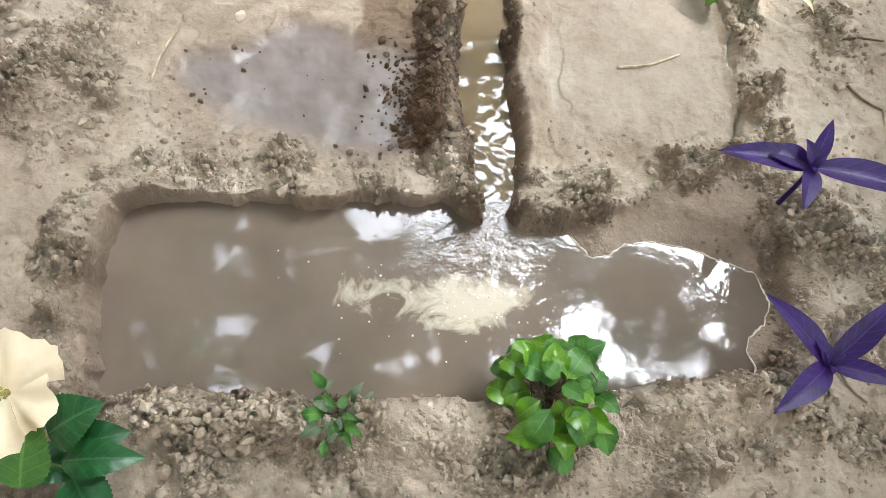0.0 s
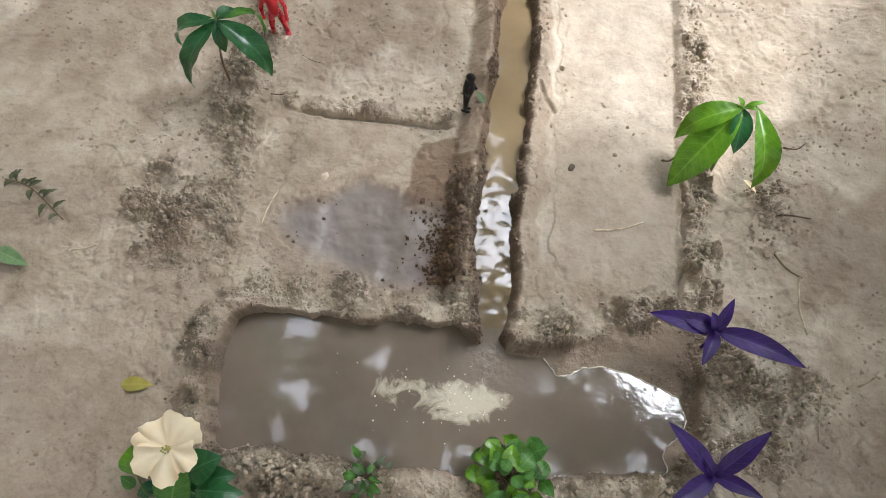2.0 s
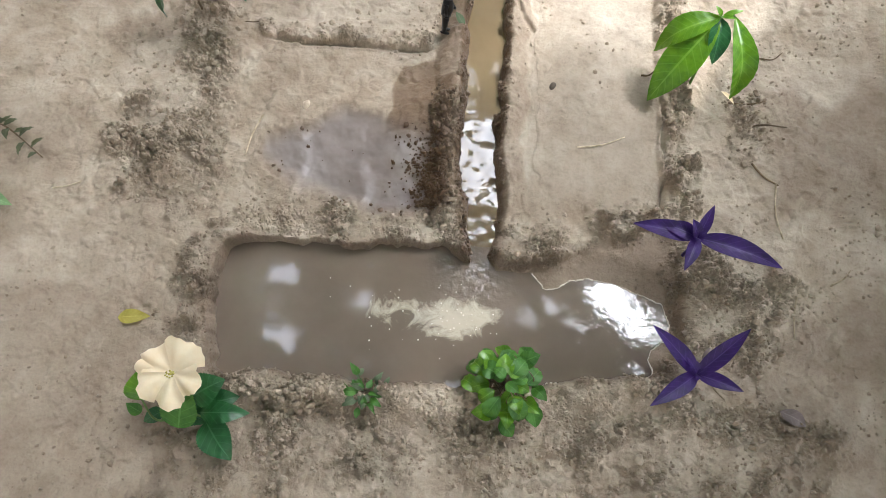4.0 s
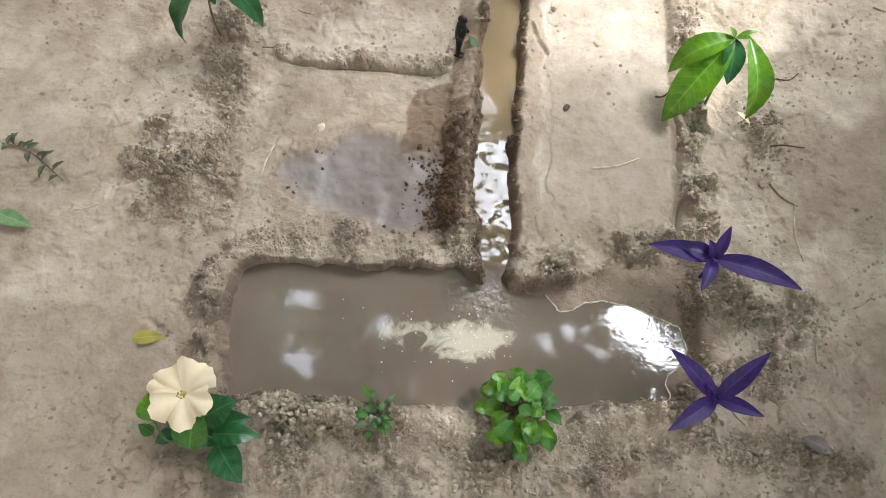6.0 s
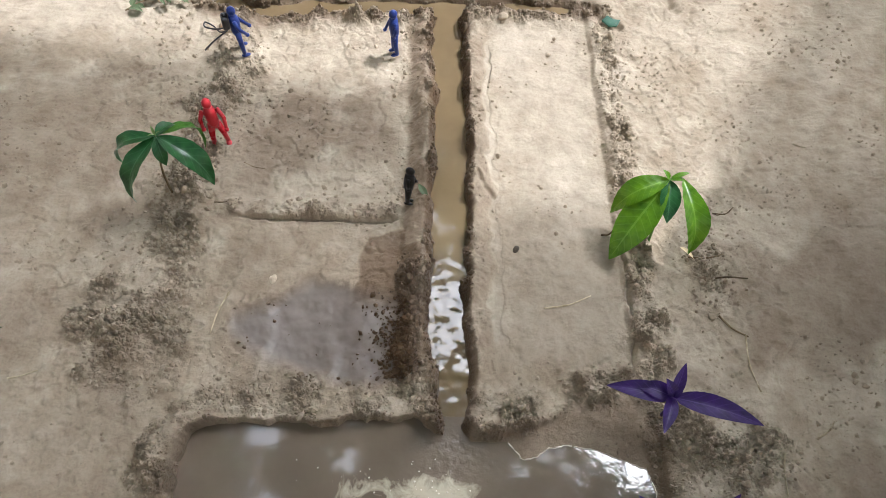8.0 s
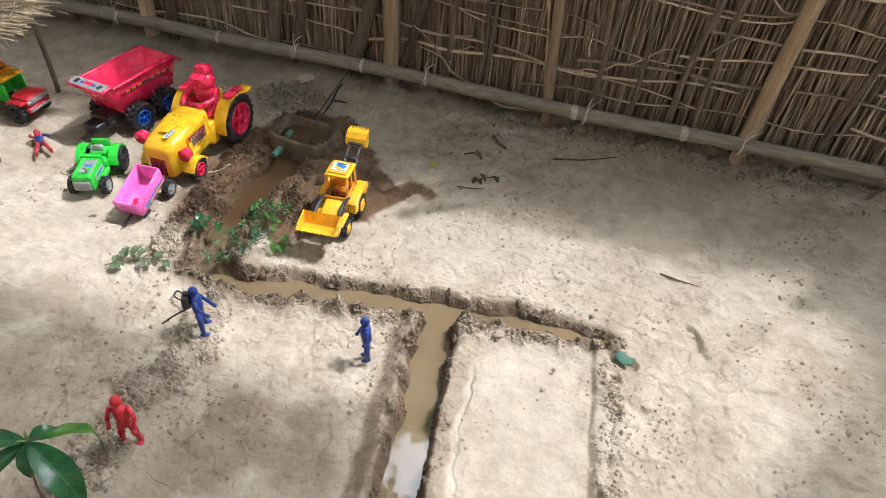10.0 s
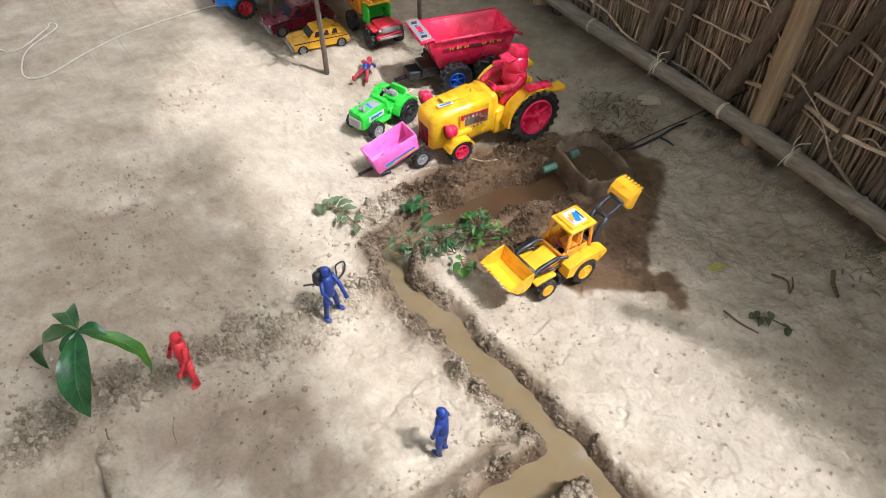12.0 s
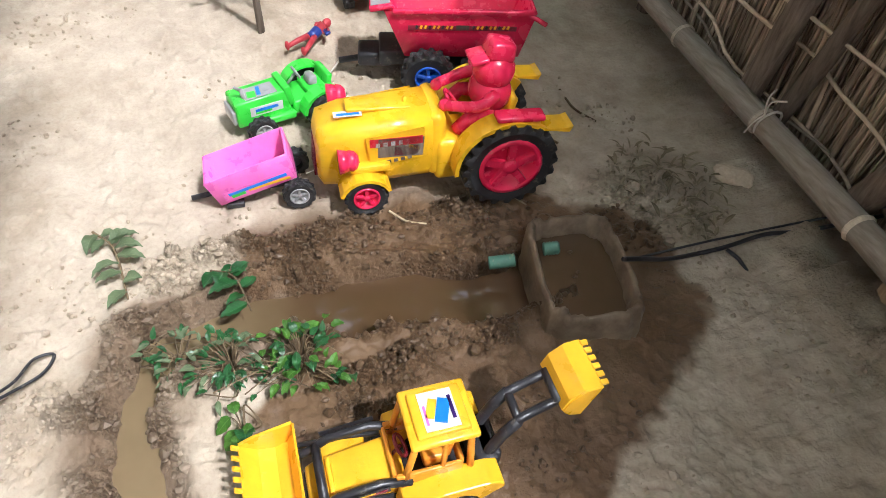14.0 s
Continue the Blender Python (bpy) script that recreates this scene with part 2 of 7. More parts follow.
TYRE = plastic("black tyre plastic", (0.02, 0.02, 0.021), 0.55, 0.2, 0.1)
BLACK = plastic("black plastic", (0.022, 0.022, 0.026), 0.35, 0.15, 0.06)
CHROME = plastic("silver plastic", (0.3, 0.3, 0.3), 0.3, 0.06, 0.2)
WHITE = plastic("white sticker", (0.62, 0.61, 0.6), 0.35, 0.06, 0.15)
LEAF = leaf_material("fresh green leaf", (0.026, 0.1, 0.009), (0.1, 0.26, 0.028), 0.5)
LEAF_BRIGHT = leaf_material("sunlit bright leaf", (0.05, 0.15, 0.004), (0.16, 0.33, 0.012), 0.3)
LEAF_DARK = leaf_material("dark green leaf", (0.008, 0.055, 0.014), (0.035, 0.15, 0.04), 0.28)
LEAF_DULL = leaf_material("wilted grey-green leaf", (0.07, 0.11, 0.05), (0.15, 0.2, 0.1), 0.6)
PURPLE = leaf_material("purple leaf", (0.014, 0.003, 0.055), (0.05, 0.011, 0.17), 0.45)
PETAL = leaf_material("cream petal", (0.76, 0.58, 0.34), (0.86, 0.74, 0.52), 0.6)
YELLOW_LEAF = leaf_material("yellowed leaf", (0.3, 0.26, 0.04), (0.5, 0.44, 0.1), 0.6)
DRY_LEAF = leaf_material("dry grey leaf", (0.14, 0.11, 0.1), (0.3, 0.25, 0.23), 0.8)
OLIVE = leaf_material("withered olive leaf", (0.035, 0.045, 0.018), (0.1, 0.11, 0.045), 0.7)
PALE_LEAF = leaf_material("pale green fallen leaf", (0.1, 0.18, 0.07), (0.22, 0.36, 0.15), 0.6)
STEM = leaf_material("green stem", (0.09, 0.16, 0.04), (0.18, 0.27, 0.08), 0.5)
BROWN_STEM = streaked("brown stem", (0.09, 0.06, 0.035), (0.22, 0.16, 0.09))
THREAD = plastic("white cotton thread", (0.7, 0.66, 0.58), 0.9)
CLAY = streaked("grey-brown clay", (0.2, 0.15, 0.105), (0.43, 0.345, 0.255), (1, 1, 1), 45.0, 0.6)
BARK = streaked("tree bark", (0.1, 0.075, 0.05), (0.24, 0.19, 0.14), (1, 1, 0.2), 40.0, 0.9)


# ---------------------------------------------------------------- builders
def part(name, bm, material, parent=None, label="", smooth=True):
    me = bpy.data.meshes.new(name)
    bm.to_mesh(me)
    bm.free()
    for p in me.polygons:
        p.use_smooth = smooth
    me.materials.append(material)
    ob = new(name, me)
    ob.parent = parent
    if label:
        tagged(ob, label)
    return ob


def thing(name, m, label, category, group="", kind=""):
    ob = new(name)
    ob.empty_display_size = 0.02
    ob.matrix_world = m
    return tagged(ob, label, category, group, kind)


def xf(bm, verts, m):
    bmesh.ops.transform(bm, matrix=m, verts=verts)


def box(bm, size, at=(0, 0, 0), rot=(0, 0, 0), bevel=0.0, taper=(1, 1), seg=2):
    """A box with its centre at at; taper scales the top face."""
    made = bmesh.ops.create_cube(bm, size=1)["verts"]
    for v in made:
        k = taper if v.co.z > 0 else (1, 1)
        v.co = Vector((v.co.x * size[0] * k[0], v.co.y * size[1] * k[1], v.co.z * size[2]))
    if bevel:
        edges = list({e for v in made for e in v.link_edges})
        res = bmesh.ops.bevel(bm, geom=edges, offset=bevel, segments=seg, affect="EDGES", profile=0.5)
        made = list({v for f in res["faces"] for v in f.verts} | {v for v in made if v.is_valid})
    xf(bm, made, pose(*at, *rot))
    return made


def rod(bm, p0, p1, r0, r1=None, seg=8, caps=True):
    """A tapered cylinder from p0 to p1."""
    p0, p1 = Vector(p0), Vector(p1)
    d = p1 - p0
    made = bmesh.ops.create_cone(bm, cap_ends=caps, segments=seg, radius1=r0, radius2=r0 if r1 is None else r1, depth=d.length)["verts"]
    xf(bm, made, Matrix.Translation((p0 + p1) / 2) @ d.to_track_quat("Z", "Y").to_matrix().to_4x4())
    return made


def ball(bm, at, r, scale=(1, 1, 1), sub=2, rot=(0, 0, 0)):
    made = bmesh.ops.create_icosphere(bm, subdivisions=sub, radius=r)["verts"]
    xf(bm, made, pose(*at, *rot) @ Matrix.Diagonal((*scale, 1)))
    return made


def tube(bm, points, radius, seg=6):
    """A round tube along points; radius is a number or a function of 0..1."""
    pts = [Vector(p) for p in points]
    rings = []
    up = Vector((0.13, 0.21, 0.97))
    for i, p in enumerate(pts):
        d = (pts[min(i + 1, len(pts) - 1)] - pts[max(i - 1, 0)]).normalized()
        a = d.cross(up)
        a = (a if a.length > 1e-3 else d.cross(Vector((1, 0, 0)))).normalized()
        b = d.cross(a)
        r = radius(i / max(1, len(pts) - 1)) if callable(radius) else radius
        rings.append([bm.verts.new(p + r * (a * math.cos(k * 2 * math.pi / seg) + b * math.sin(k * 2 * math.pi / seg))) for k in range(seg)])
    for r0, r1 in zip(rings, rings[1:]):
        for k in range(seg):
            bm.faces.new((r0[k], r0[(k + 1) % seg], r1[(k + 1) % seg], r1[k]))
    for ring in (rings[0], rings[-1]):
        bm.faces.new(ring)


def curve_points(points, n):
    """n points of a smooth curve through the given ones."""
    p = [Vector(q) for q in points]
    p = [2 * p[0] - p[1]] + p + [2 * p[-1] - p[-2]]
    out = []
    for i in range(n):
        f = i / (n - 1) * (len(p) - 3)
        k = min(int(f), len(p) - 4)
        t = f - k
        a, b, c, d = p[k:k + 4]
        out.append(0.5 * ((2 * b) + (c - a) * t + (2 * a - 5 * b + 4 * c - d) * t * t + (3 * b - a - 3 * c + d) * t ** 3))
    return out


def lathe(bm, profile, seg=20, m=Matrix()):
    """A solid of revolution about y from (radius, y) pairs."""
    rings = []
    for r, y in profile:
        rings.append([bm.verts.new(m @ Vector((r * math.cos(2 * math.pi * k / seg), y, r * math.sin(2 * math.pi * k / seg)))) for k in range(seg)])
    for r0, r1 in zip(rings, rings[1:]):
        for k in range(seg):
            bm.faces.new((r0[k], r1[k], r1[(k + 1) % seg], r0[(k + 1) % seg]))
    bm.faces.new(rings[0])
    bm.faces.new(list(reversed(rings[-1])))


def extrude_profile(bm, outline, half, bevel=0.0, at=(0, 0, 0)):
    """A plate with the outline in x and z, from y = -half to +half."""
    a = [bm.verts.new((x, -half, z)) for x, z in outline]
    b = [bm.verts.new((x, half, z)) for x, z in outline]
    bm.faces.new(a)
    bm.faces.new(list(reversed(b)))
    for i in range(len(a)):
        j = (i + 1) % len(a)
        bm.faces.new((a[j], a[i], b[i], b[j]))
    bmesh.ops.recalc_face_normals(bm, faces=list({f for v in a + b for f in v.link_faces}))
    made = a + b
    if bevel:
        edges = list({e for v in made for e in v.link_edges})
        res = bmesh.ops.bevel(bm, geom=edges, offset=bevel, segments=2, affect="EDGES", profile=0.5)
        made = list({v for f in res["faces"] for v in f.verts} | {v for v in made if v.is_valid})
    xf(bm, made, Matrix.Translation(at))
    return made


# ---------------------------------------------------------------- ground
def lattice(ix, iy, seed):
    h = np.sin(ix * 127.1 + iy * 311.7 + seed * 74.7) * 43758.5453
    return h - np.floor(h)


def value_noise(x, y, scale, seed):
    x, y = x * scale, y * scale
    ix, iy = np.floor(x), np.floor(y)
    fx, fy = x - ix, y - iy
    fx, fy = fx * fx * (3 - 2 * fx), fy * fy * (3 - 2 * fy)
    a = lattice(ix, iy, seed) * (1 - fx) + lattice(ix + 1, iy, seed) * fx
    b = lattice(ix, iy + 1, seed) * (1 - fx) + lattice(ix + 1, iy + 1, seed) * fx
    return (a * (1 - fy) + b * fy) * 2 - 1


def fbm(x, y, scale, seed, octaves=4):
    out, amp = 0 * x, 1.0
    for i in range(octaves):
        c, s = math.cos(0.6 * i), math.sin(0.6 * i)
        out = out + amp * value_noise(c * x - s * y + 3.1 * i, s * x + c * y + 1.7 * i, scale * 2.03 ** i, seed + i)
        amp *= 0.5
    return out


def cells(x, y, scale, seed):
    """Distance to the nearest of scattered seeds, in cells, and that seed's own random number."""
    x, y = x * scale, y * scale
    ix, iy = np.floor(x), np.floor(y)
    best, own = np.full(np.shape(x), 9.0), np.zeros(np.shape(x))
    for di in (-1, 0, 1):
        for dj in (-1, 0, 1):
            cx, cy = ix + di, iy + dj
            d = np.hypot(cx + lattice(cx, cy, seed) - x, cy + lattice(cx, cy, seed + 5) - y)
            near = d < best
            best, own = np.where(near, d, best), np.where(near, lattice(cx, cy, seed + 11), own)
    return best, own


def lumps(x, y, scale, seed, bare=0.3):
    """Rounded clods of uneven height, with a share of the cells left bare."""
    d, own = cells(x + 0.15 / scale * value_noise(x, y, scale * 2.3, seed + 1), y + 0.15 / scale * value_noise(x, y, scale * 2.3, seed + 2), scale, seed)
    return np.sqrt(np.clip(1 - (d / 0.66) ** 2, 0, 1)) * step(bare, 1.0, own)


def step(a, b, x):
    t = np.clip((x - a) / (b - a), 0, 1)
    return t * t * (3 - 2 * t)


def line_gap(x, y, pts, widths=None):
    """Distance to a broken line, less its half width there."""
    best = np.full(np.shape(x), 9.0)
    for i, ((x0, y0), (x1, y1)) in enumerate(zip(pts, pts[1:])):
        dx, dy = x1 - x0, y1 - y0
        t = np.clip(((x - x0) * dx + (y - y0) * dy) / (dx * dx + dy * dy), 0, 1)
        w = 0 if widths is None else widths[i] + t * (widths[i + 1] - widths[i])
        best = np.minimum(best, np.hypot(x - x0 - t * dx, y - y0 - t * dy) - w)
    return best


def area_gap(x, y, pts):
    """Signed distance to a closed outline, negative inside."""
    d = line_gap(x, y, list(pts) + [pts[0]])
    inside = np.zeros(np.shape(x), bool)
    for (x0, y0), (x1, y1) in zip(pts, list(pts[1:]) + [pts[0]]):
        cross = ((y0 > y) != (y1 > y)) & (x < (x1 - x0) * (y - y0) / (y1 - y0 + 1e-12) + x0)
        inside ^= cross
    return np.where(inside, -d, d)


PIT = [(-0.2, -0.29), (-0.195, -0.256), (-0.173, -0.244), (-0.1, -0.242), (0.014, -0.239), (0.042, -0.252), (0.072, -0.255), (0.12, -0.243),
       (0.18, -0.228), (0.236, -0.218), (0.249, -0.234), (0.254, -0.27), (0.25, -0.305), (0.236, -0.35), (0.172, -0.36), (0.05, -0.374),
       (-0.03, -0.379), (-0.1, -0.372), (-0.183, -0.373), (-0.197, -0.335)]
SHORE = [(-0.2, -0.4), (-0.2, -0.23), (0.05, -0.23), (0.066, -0.26), (0.104, -0.256), (0.112, -0.263), (0.119, -0.272), (0.13, -0.27), (0.142, -0.261), (0.16, -0.26), (0.187, -0.265), (0.208, -0.275), (0.222, -0.278), (0.237, -0.281), (0.241, -0.304),
         (0.234, -0.318), (0.222, -0.328), (0.22, -0.34), (0.226, -0.352), (0.22, -0.4)]
STREAM_LINE = [(0.05, -0.262), (0.05, -0.205), (0.046, -0.16), (0.047, -0.04), (0.051, 0.1), (0.049, 0.2), (0.045, 0.322)]
STREAM_WIDE = [0.0085, 0.0145, 0.0185, 0.0195, 0.019, 0.019, 0.0185]
FEED_LINE = [(-0.252, 0.61), (-0.262, 0.53), (-0.271, 0.47), (-0.279, 0.4), (-0.266, 0.344), (-0.224, 0.322), (-0.15, 0.326), (-0.05, 0.333), (0.05, 0.334), (0.15, 0.338), (0.243, 0.334)]
FEED_WIDE = [0.02, 0.026, 0.025, 0.021, 0.0175, 0.0135, 0.0135, 0.014, 0.0145, 0.0125, 0.007]
DAMP = [(-0.165, -0.16), (-0.168, -0.148), (-0.164, -0.135), (-0.154, -0.124), (-0.139, -0.117), (-0.117, -0.1), (-0.094, -0.094), (-0.069, -0.101), (-0.047, -0.106), (-0.02, -0.11), (0.0, -0.12), (0.0, -0.195), (-0.041, -0.204), (-0.076, -0.197), (-0.116, -0.189), (-0.136, -0.181), (-0.153, -0.174)]
SEEP = [(-0.052, -0.12), (-0.05, -0.094), (-0.053, -0.07), (-0.049, -0.052), (-0.041, -0.036), (0.0, -0.03), (0.002, -0.12)]
RUBBLE = [(0.25, -0.25), (0.285, -0.228), (0.333, -0.24), (0.362, -0.272), (0.335, -0.32), (0.28, -0.34), (0.255, -0.3)]
SOAK = [(-0.335, 0.43), (-0.35, 0.52), (-0.35, 0.62), (-0.31, 0.72), (-0.2, 0.73), (-0.15, 0.66), (-0.11, 0.612), (-0.066, 0.58), (-0.012, 0.566), (-0.002, 0.553), (-0.04, 0.533), (-0.085, 0.492), (-0.13, 0.44), (-0.2, 0.4), (-0.25, 0.42)]
WATER_Z = -0.010


def ground_fields(x, y):
    """Height, looseness, wetness with painted-in shade, dampness and silt of the earth at x, y."""
    n1, n2 = fbm(x, y, 9, 3), fbm(x, y, 40, 11)
    n3 = fbm(x, y, 120, 23, 3)
    jig = 0.006 * fbm(x, y, 28, 31, 3)
    pit = area_gap(x, y, PIT) + 0.5 * jig + 0.0012 * n3
    stream = line_gap(x, y, STREAM_LINE, STREAM_WIDE) + 0.4 * jig
    feed = line_gap(x, y, FEED_LINE, FEED_WIDE) + 0.6 * jig
    z = 0.0035 * n1 + 0.0012 * n2 + 0.003
    # ploughed, crumbly places
    loose = step(0.042, 0.0, np.abs(pit - 0.016)) * np.where(y > -0.25, 0.75, 0.9)
    loose = np.maximum(loose, step(-0.36, -0.4, y) * step(-0.75, -0.55, y) * step(0.45, 0.3, x) * step(-0.3, -0.2, x) * (0.45 + 0.35 * step(-0.43, -0.4, y)))
    loose = np.maximum(loose, step(0.05, 0.0, np.hypot(x + 0.285 + 0.02 * n2, (y + 0.16) * 0.5) - 0.006) * 0.9)
    loose = np.maximum(loose, step(0.055, 0.0, np.abs(x + 0.235 + 0.02 * n1)) * step(-0.26, -0.2, y) * step(0.33, 0.25, y) * 0.8)
    loose = np.maximum(loose, step(0.022, 0.008, np.abs(x - 0.256 - jig)) * step(-0.23, -0.18, y) * step(0.36, 0.3, y) * 0.7)
    loose = np.maximum(loose, step(0.03, -0.01, area_gap(x, y, RUBBLE) + 2 * jig) * 0.95)
    loose = np.maximum(loose, step(0.05, 0.01, np.hypot((x - 0.33), (y + 0.1) * 0.6)) * 0.5)
    loose = np.maximum(loose, step(np.where(y > 0.336, 0.022, 0.036), 0.006, feed) * np.where((y > 0.331) & (x > -0.2), 0.45, 0.85))
    loose = np.maximum(loose, step(0.042, 0.02, stream) * step(-0.05, -0.09, y) * step(0.05, 0.03, x) * 1.0)
    loose = np.maximum(loose, step(0.014, 0.004, stream) * step(0.33, 0.3, y) * step(-0.25, -0.2, y) * 0.55)
    loose = np.maximum(loose, step(0.03, 0.01, np.abs(x + 0.33)) * step(0.3, 0.34, y) * step(0.63, 0.58, y) * 0.8)
    loose = np.maximum(loose, step(0.09, 0.02, np.hypot(x + 0.3, y - 0.75)) * 0.7)
    loose = np.maximum(loose, step(0.03, 0.01, np.abs(x + 0.205 + 0.3 * (y - 0.5))) * step(0.42, 0.46, y) * step(0.62, 0.58, y) * 0.9)
    loose = np.maximum(loose, step(0.03, 0.0, np.hypot(x + 0.258, y - 0.005) - 0.012) * 0.7)
    loose = np.maximum(loose, step(0.018, 0.006, np.abs(y + 0.004)) * 0.42 * step(-0.21, -0.19, x) * step(0.0, -0.01, x))
    foot = y - (0.812 - 0.13 * x)
    loose = np.maximum(loose, step(0.05, 0.015, np.abs(foot)) * 0.6 * step(1.0, 0.8, np.abs(x)))
    loose = step(0.0, 1.0, loose + 0.4 * n2 + 0.25 * n3) * step(0.02, 0.5, loose) * (0.25 + 0.75 * step(-0.35, 0.35, fbm(x, y, 34, 37, 3)))
    heap = 0.0098 * lumps(x, y, 88, 41, 0.62) + 0.0068 * lumps(x, y, 165, 47, 0.42) + 0.0036 * lumps(x, y, 300, 53, 0.3)
    z = z + loose * (0.006 * n2 + heap)
    z = z - 0.002 * lumps(x, y, 62, 121, 0.7) * step(0.52, 0.6, y) * step(-0.22, -0.1, x) - 0.0018 * lumps(x, y, 100, 127, 0.75) * step(0.48, 0.56, y)
    puddle = area_gap(x, y, DAMP) + 1.2 * jig
    slick = step(0.012, -0.012, puddle)
    # crusts of trodden mud with broken edges, and clods pressed into it
    plot = step(0.015, -0.01, np.maximum(np.abs(x - 0.16) - 0.065, np.abs(y - 0.06) - 0.23))
    crust = 0.0016 * step(-0.02, 0.05, fbm(x, y, 15, 101, 5)) + 0.0013 * step(0.05, 0.12, fbm(x, y, 31, 107, 4)) + 0.0011 * step(0.2, 0.26, fbm(x, y, 54, 113, 4))
    z = z + (1 - loose) * (1 - 0.75 * plot) * (1 - 0.9 * slick) * (crust - 0.002 + 0.002 * lumps(x, y, 120, 59, 0.8) * step(-0.2, 0.4, fbm(x, y, 13, 63, 3)))
    z = z + 0.0012 * fbm(x, y, 22, 71, 3) * (1 - loose)
    # banks beside the channels and round the pit
    z = z + 0.013 * fbm(x, y, 24, 91, 4) * step(0.1, 0.03, pit) * step(0.0, 0.012, pit) * loose
    z = z + 0.011 * step(0.034, 0.012, stream) * step(-0.235, -0.19, y) * (1 + 0.35 * n2) * np.where(x > 0.045, 0.75, 1.0)
    z = z + 0.0055 * step(np.where(y > 0.336, 0.026, 0.04), 0.01, feed) * (1 + 0.4 * n2) * step(0.62, 0.56, y) * np.where((y > 0.331) & (x > -0.22), 0.1, 1.0)
    z = z + 0.008 * step(0.04, 0.012, pit) * step(-0.235, -0.245, y) + 0.005 * step(0.05, 0.01, pit) * step(-0.245, -0.265, y)
    z = z + 0.006 * step(0.012, 0.004, np.abs(x - 0.243 - 0.3 * jig)) * step(-0.21, -0.18, y) * step(0.33, 0.3, y)
    # a clay step across the left plot, with the crack below it
    crack = np.abs(y + 0.018 + 0.5 * jig + 0.0025 * n2)
    z = z + 0.0045 * step(0.02, 0.004, np.abs(y + 0.006 + 0.3 * jig)) * step(-0.205, -0.185, x) * step(0.0, -0.015, x)
    z = z - 0.013 * step(0.0027, 0.001, crack + 0.0022 * np.maximum(0, fbm(x, y, 24, 77, 2))) * step(-0.19, -0.17, x) * step(-0.005, -0.02, x)
    z = z - 0.006 * step(0.0024, 0.0006, np.abs(x - 0.236 + 0.6 * jig)) * step(-0.2, -0.17, y) * step(-0.02, -0.08, y)
    z = z - 0.006 * step(0.004, 0.001, line_gap(x, y, [(0.082, 0.05), (0.089, 0.03), (0.1, 0.018)]) + 0.2 * jig)
    z = z - 0.008 * step(0.011, 0.003, line_gap(x, y, [(0.351, 0.373), (0.357, 0.35), (0.361, 0.334)]) + jig)
    z = z - 0.009 * step(0.012, 0.004, line_gap(x, y, [(0.262, 0.307), (0.276, 0.3)]) + 0.5 * jig)
    # dug hollows
    floor = -0.034 + 0.003 * n2
    shore = area_gap(x, y, SHORE) + 0.5 * jig
    slope = WATER_Z + np.clip(0.42 * shore, -0.024, 0.011) + 0.0012 * n2 * step(0.004, 0.015, np.abs(shore))
    floor = np.where(x > 0.06, np.maximum(floor, slope), floor)
    inside = step(0.001, -0.0016, pit + 0.5 * jig)
    inside = np.where(x > 0.06, step(0.004, -0.004, pit + 0.4 * jig), inside)
    inside = np.where(x > 0.215, np.maximum(step(0.035, -0.02, pit), inside), inside)
    z = z * (1 - inside) + floor * inside
    mouth = step(-0.26, -0.2, y)
    for gap, deep in ((stream, -0.021 - 0.002 * mouth), (feed, -0.02)):
        cut = step(np.where((gap is feed) & (y > 0.331) & (x > -0.2), 0.018, 0.01), -0.009, gap + 0.3 * jig)
        z = z * (1 - cut) + np.minimum(z, deep + 0.003 * n2) * cut
    guard = np.minimum(np.minimum(pit, stream), feed)
    z = np.where(guard > 0.012, np.maximum(z, -0.006), z)
    wet_and_shade = np.maximum(step(0.016, 0.002, stream) * 0.85, step(np.where((y > 0.331) & (x > -0.2), 0.026, np.where(x < -0.1, 0.036, 0.028)), 0.003, feed + 0.005 * n2) * 0.78)
    wet_and_shade = np.maximum(wet_and_shade, step(0.009, -0.004, pit) * 0.6)
    wet_and_shade = np.maximum(wet_and_shade, 0.5 * step(0.02, 0.004, pit) * step(-0.15, -0.18, x))
    wet_and_shade = np.maximum(wet_and_shade, 0.5 * step(0.012, 0.002, np.abs(puddle - 0.002)) * step(-0.1, -0.14, x - 0.6 * (y + 0.16)))
    wet_and_shade = np.maximum(wet_and_shade, step(0.012, -0.004, np.maximum(np.abs(x + 0.002) - 0.02, np.abs(y + 0.125) - 0.07) + 1.5 * jig) * 0.85)
    # the right plot's near half: damp soil with some shade painted in
    wet_and_shade = np.maximum(wet_and_shade, 0.28 * step(0.02, -0.02, np.maximum(np.abs(x - 0.165) - 0.07, np.abs(y + 0.1) - 0.1) + 2 * jig))
    wet_and_shade = np.maximum(wet_and_shade, 0.3 * step(0.02, -0.02, np.maximum(np.abs(x + 0.1) - 0.09, np.abs(y + 0.12) - 0.1) + 2 * jig))
    # leaf shade over the east edge, painted in as darker ground
    wet_and_shade = np.maximum(wet_and_shade, 0.42 * step(-0.8, 0.2, n1 + 0.3 * n2) * step(0.24, 0.38, x) * step(1.0, 0.6, x) * step(-0.8, -0.55, y) * step(0.1, -0.05, y))
    # a darker band at the near edge and a strip along the fence foot
    wet_and_shade = np.maximum(wet_and_shade, (0.24 + 0.16 * step(-0.12, -0.22, x)) * step(-0.385 + 0.1 * step(-0.2, -0.24, x), -0.41 + 0.1 * step(-0.2, -0.24, x), y) * step(-0.75, -0.55, y) * step(0.8, 0.5, np.abs(x)))
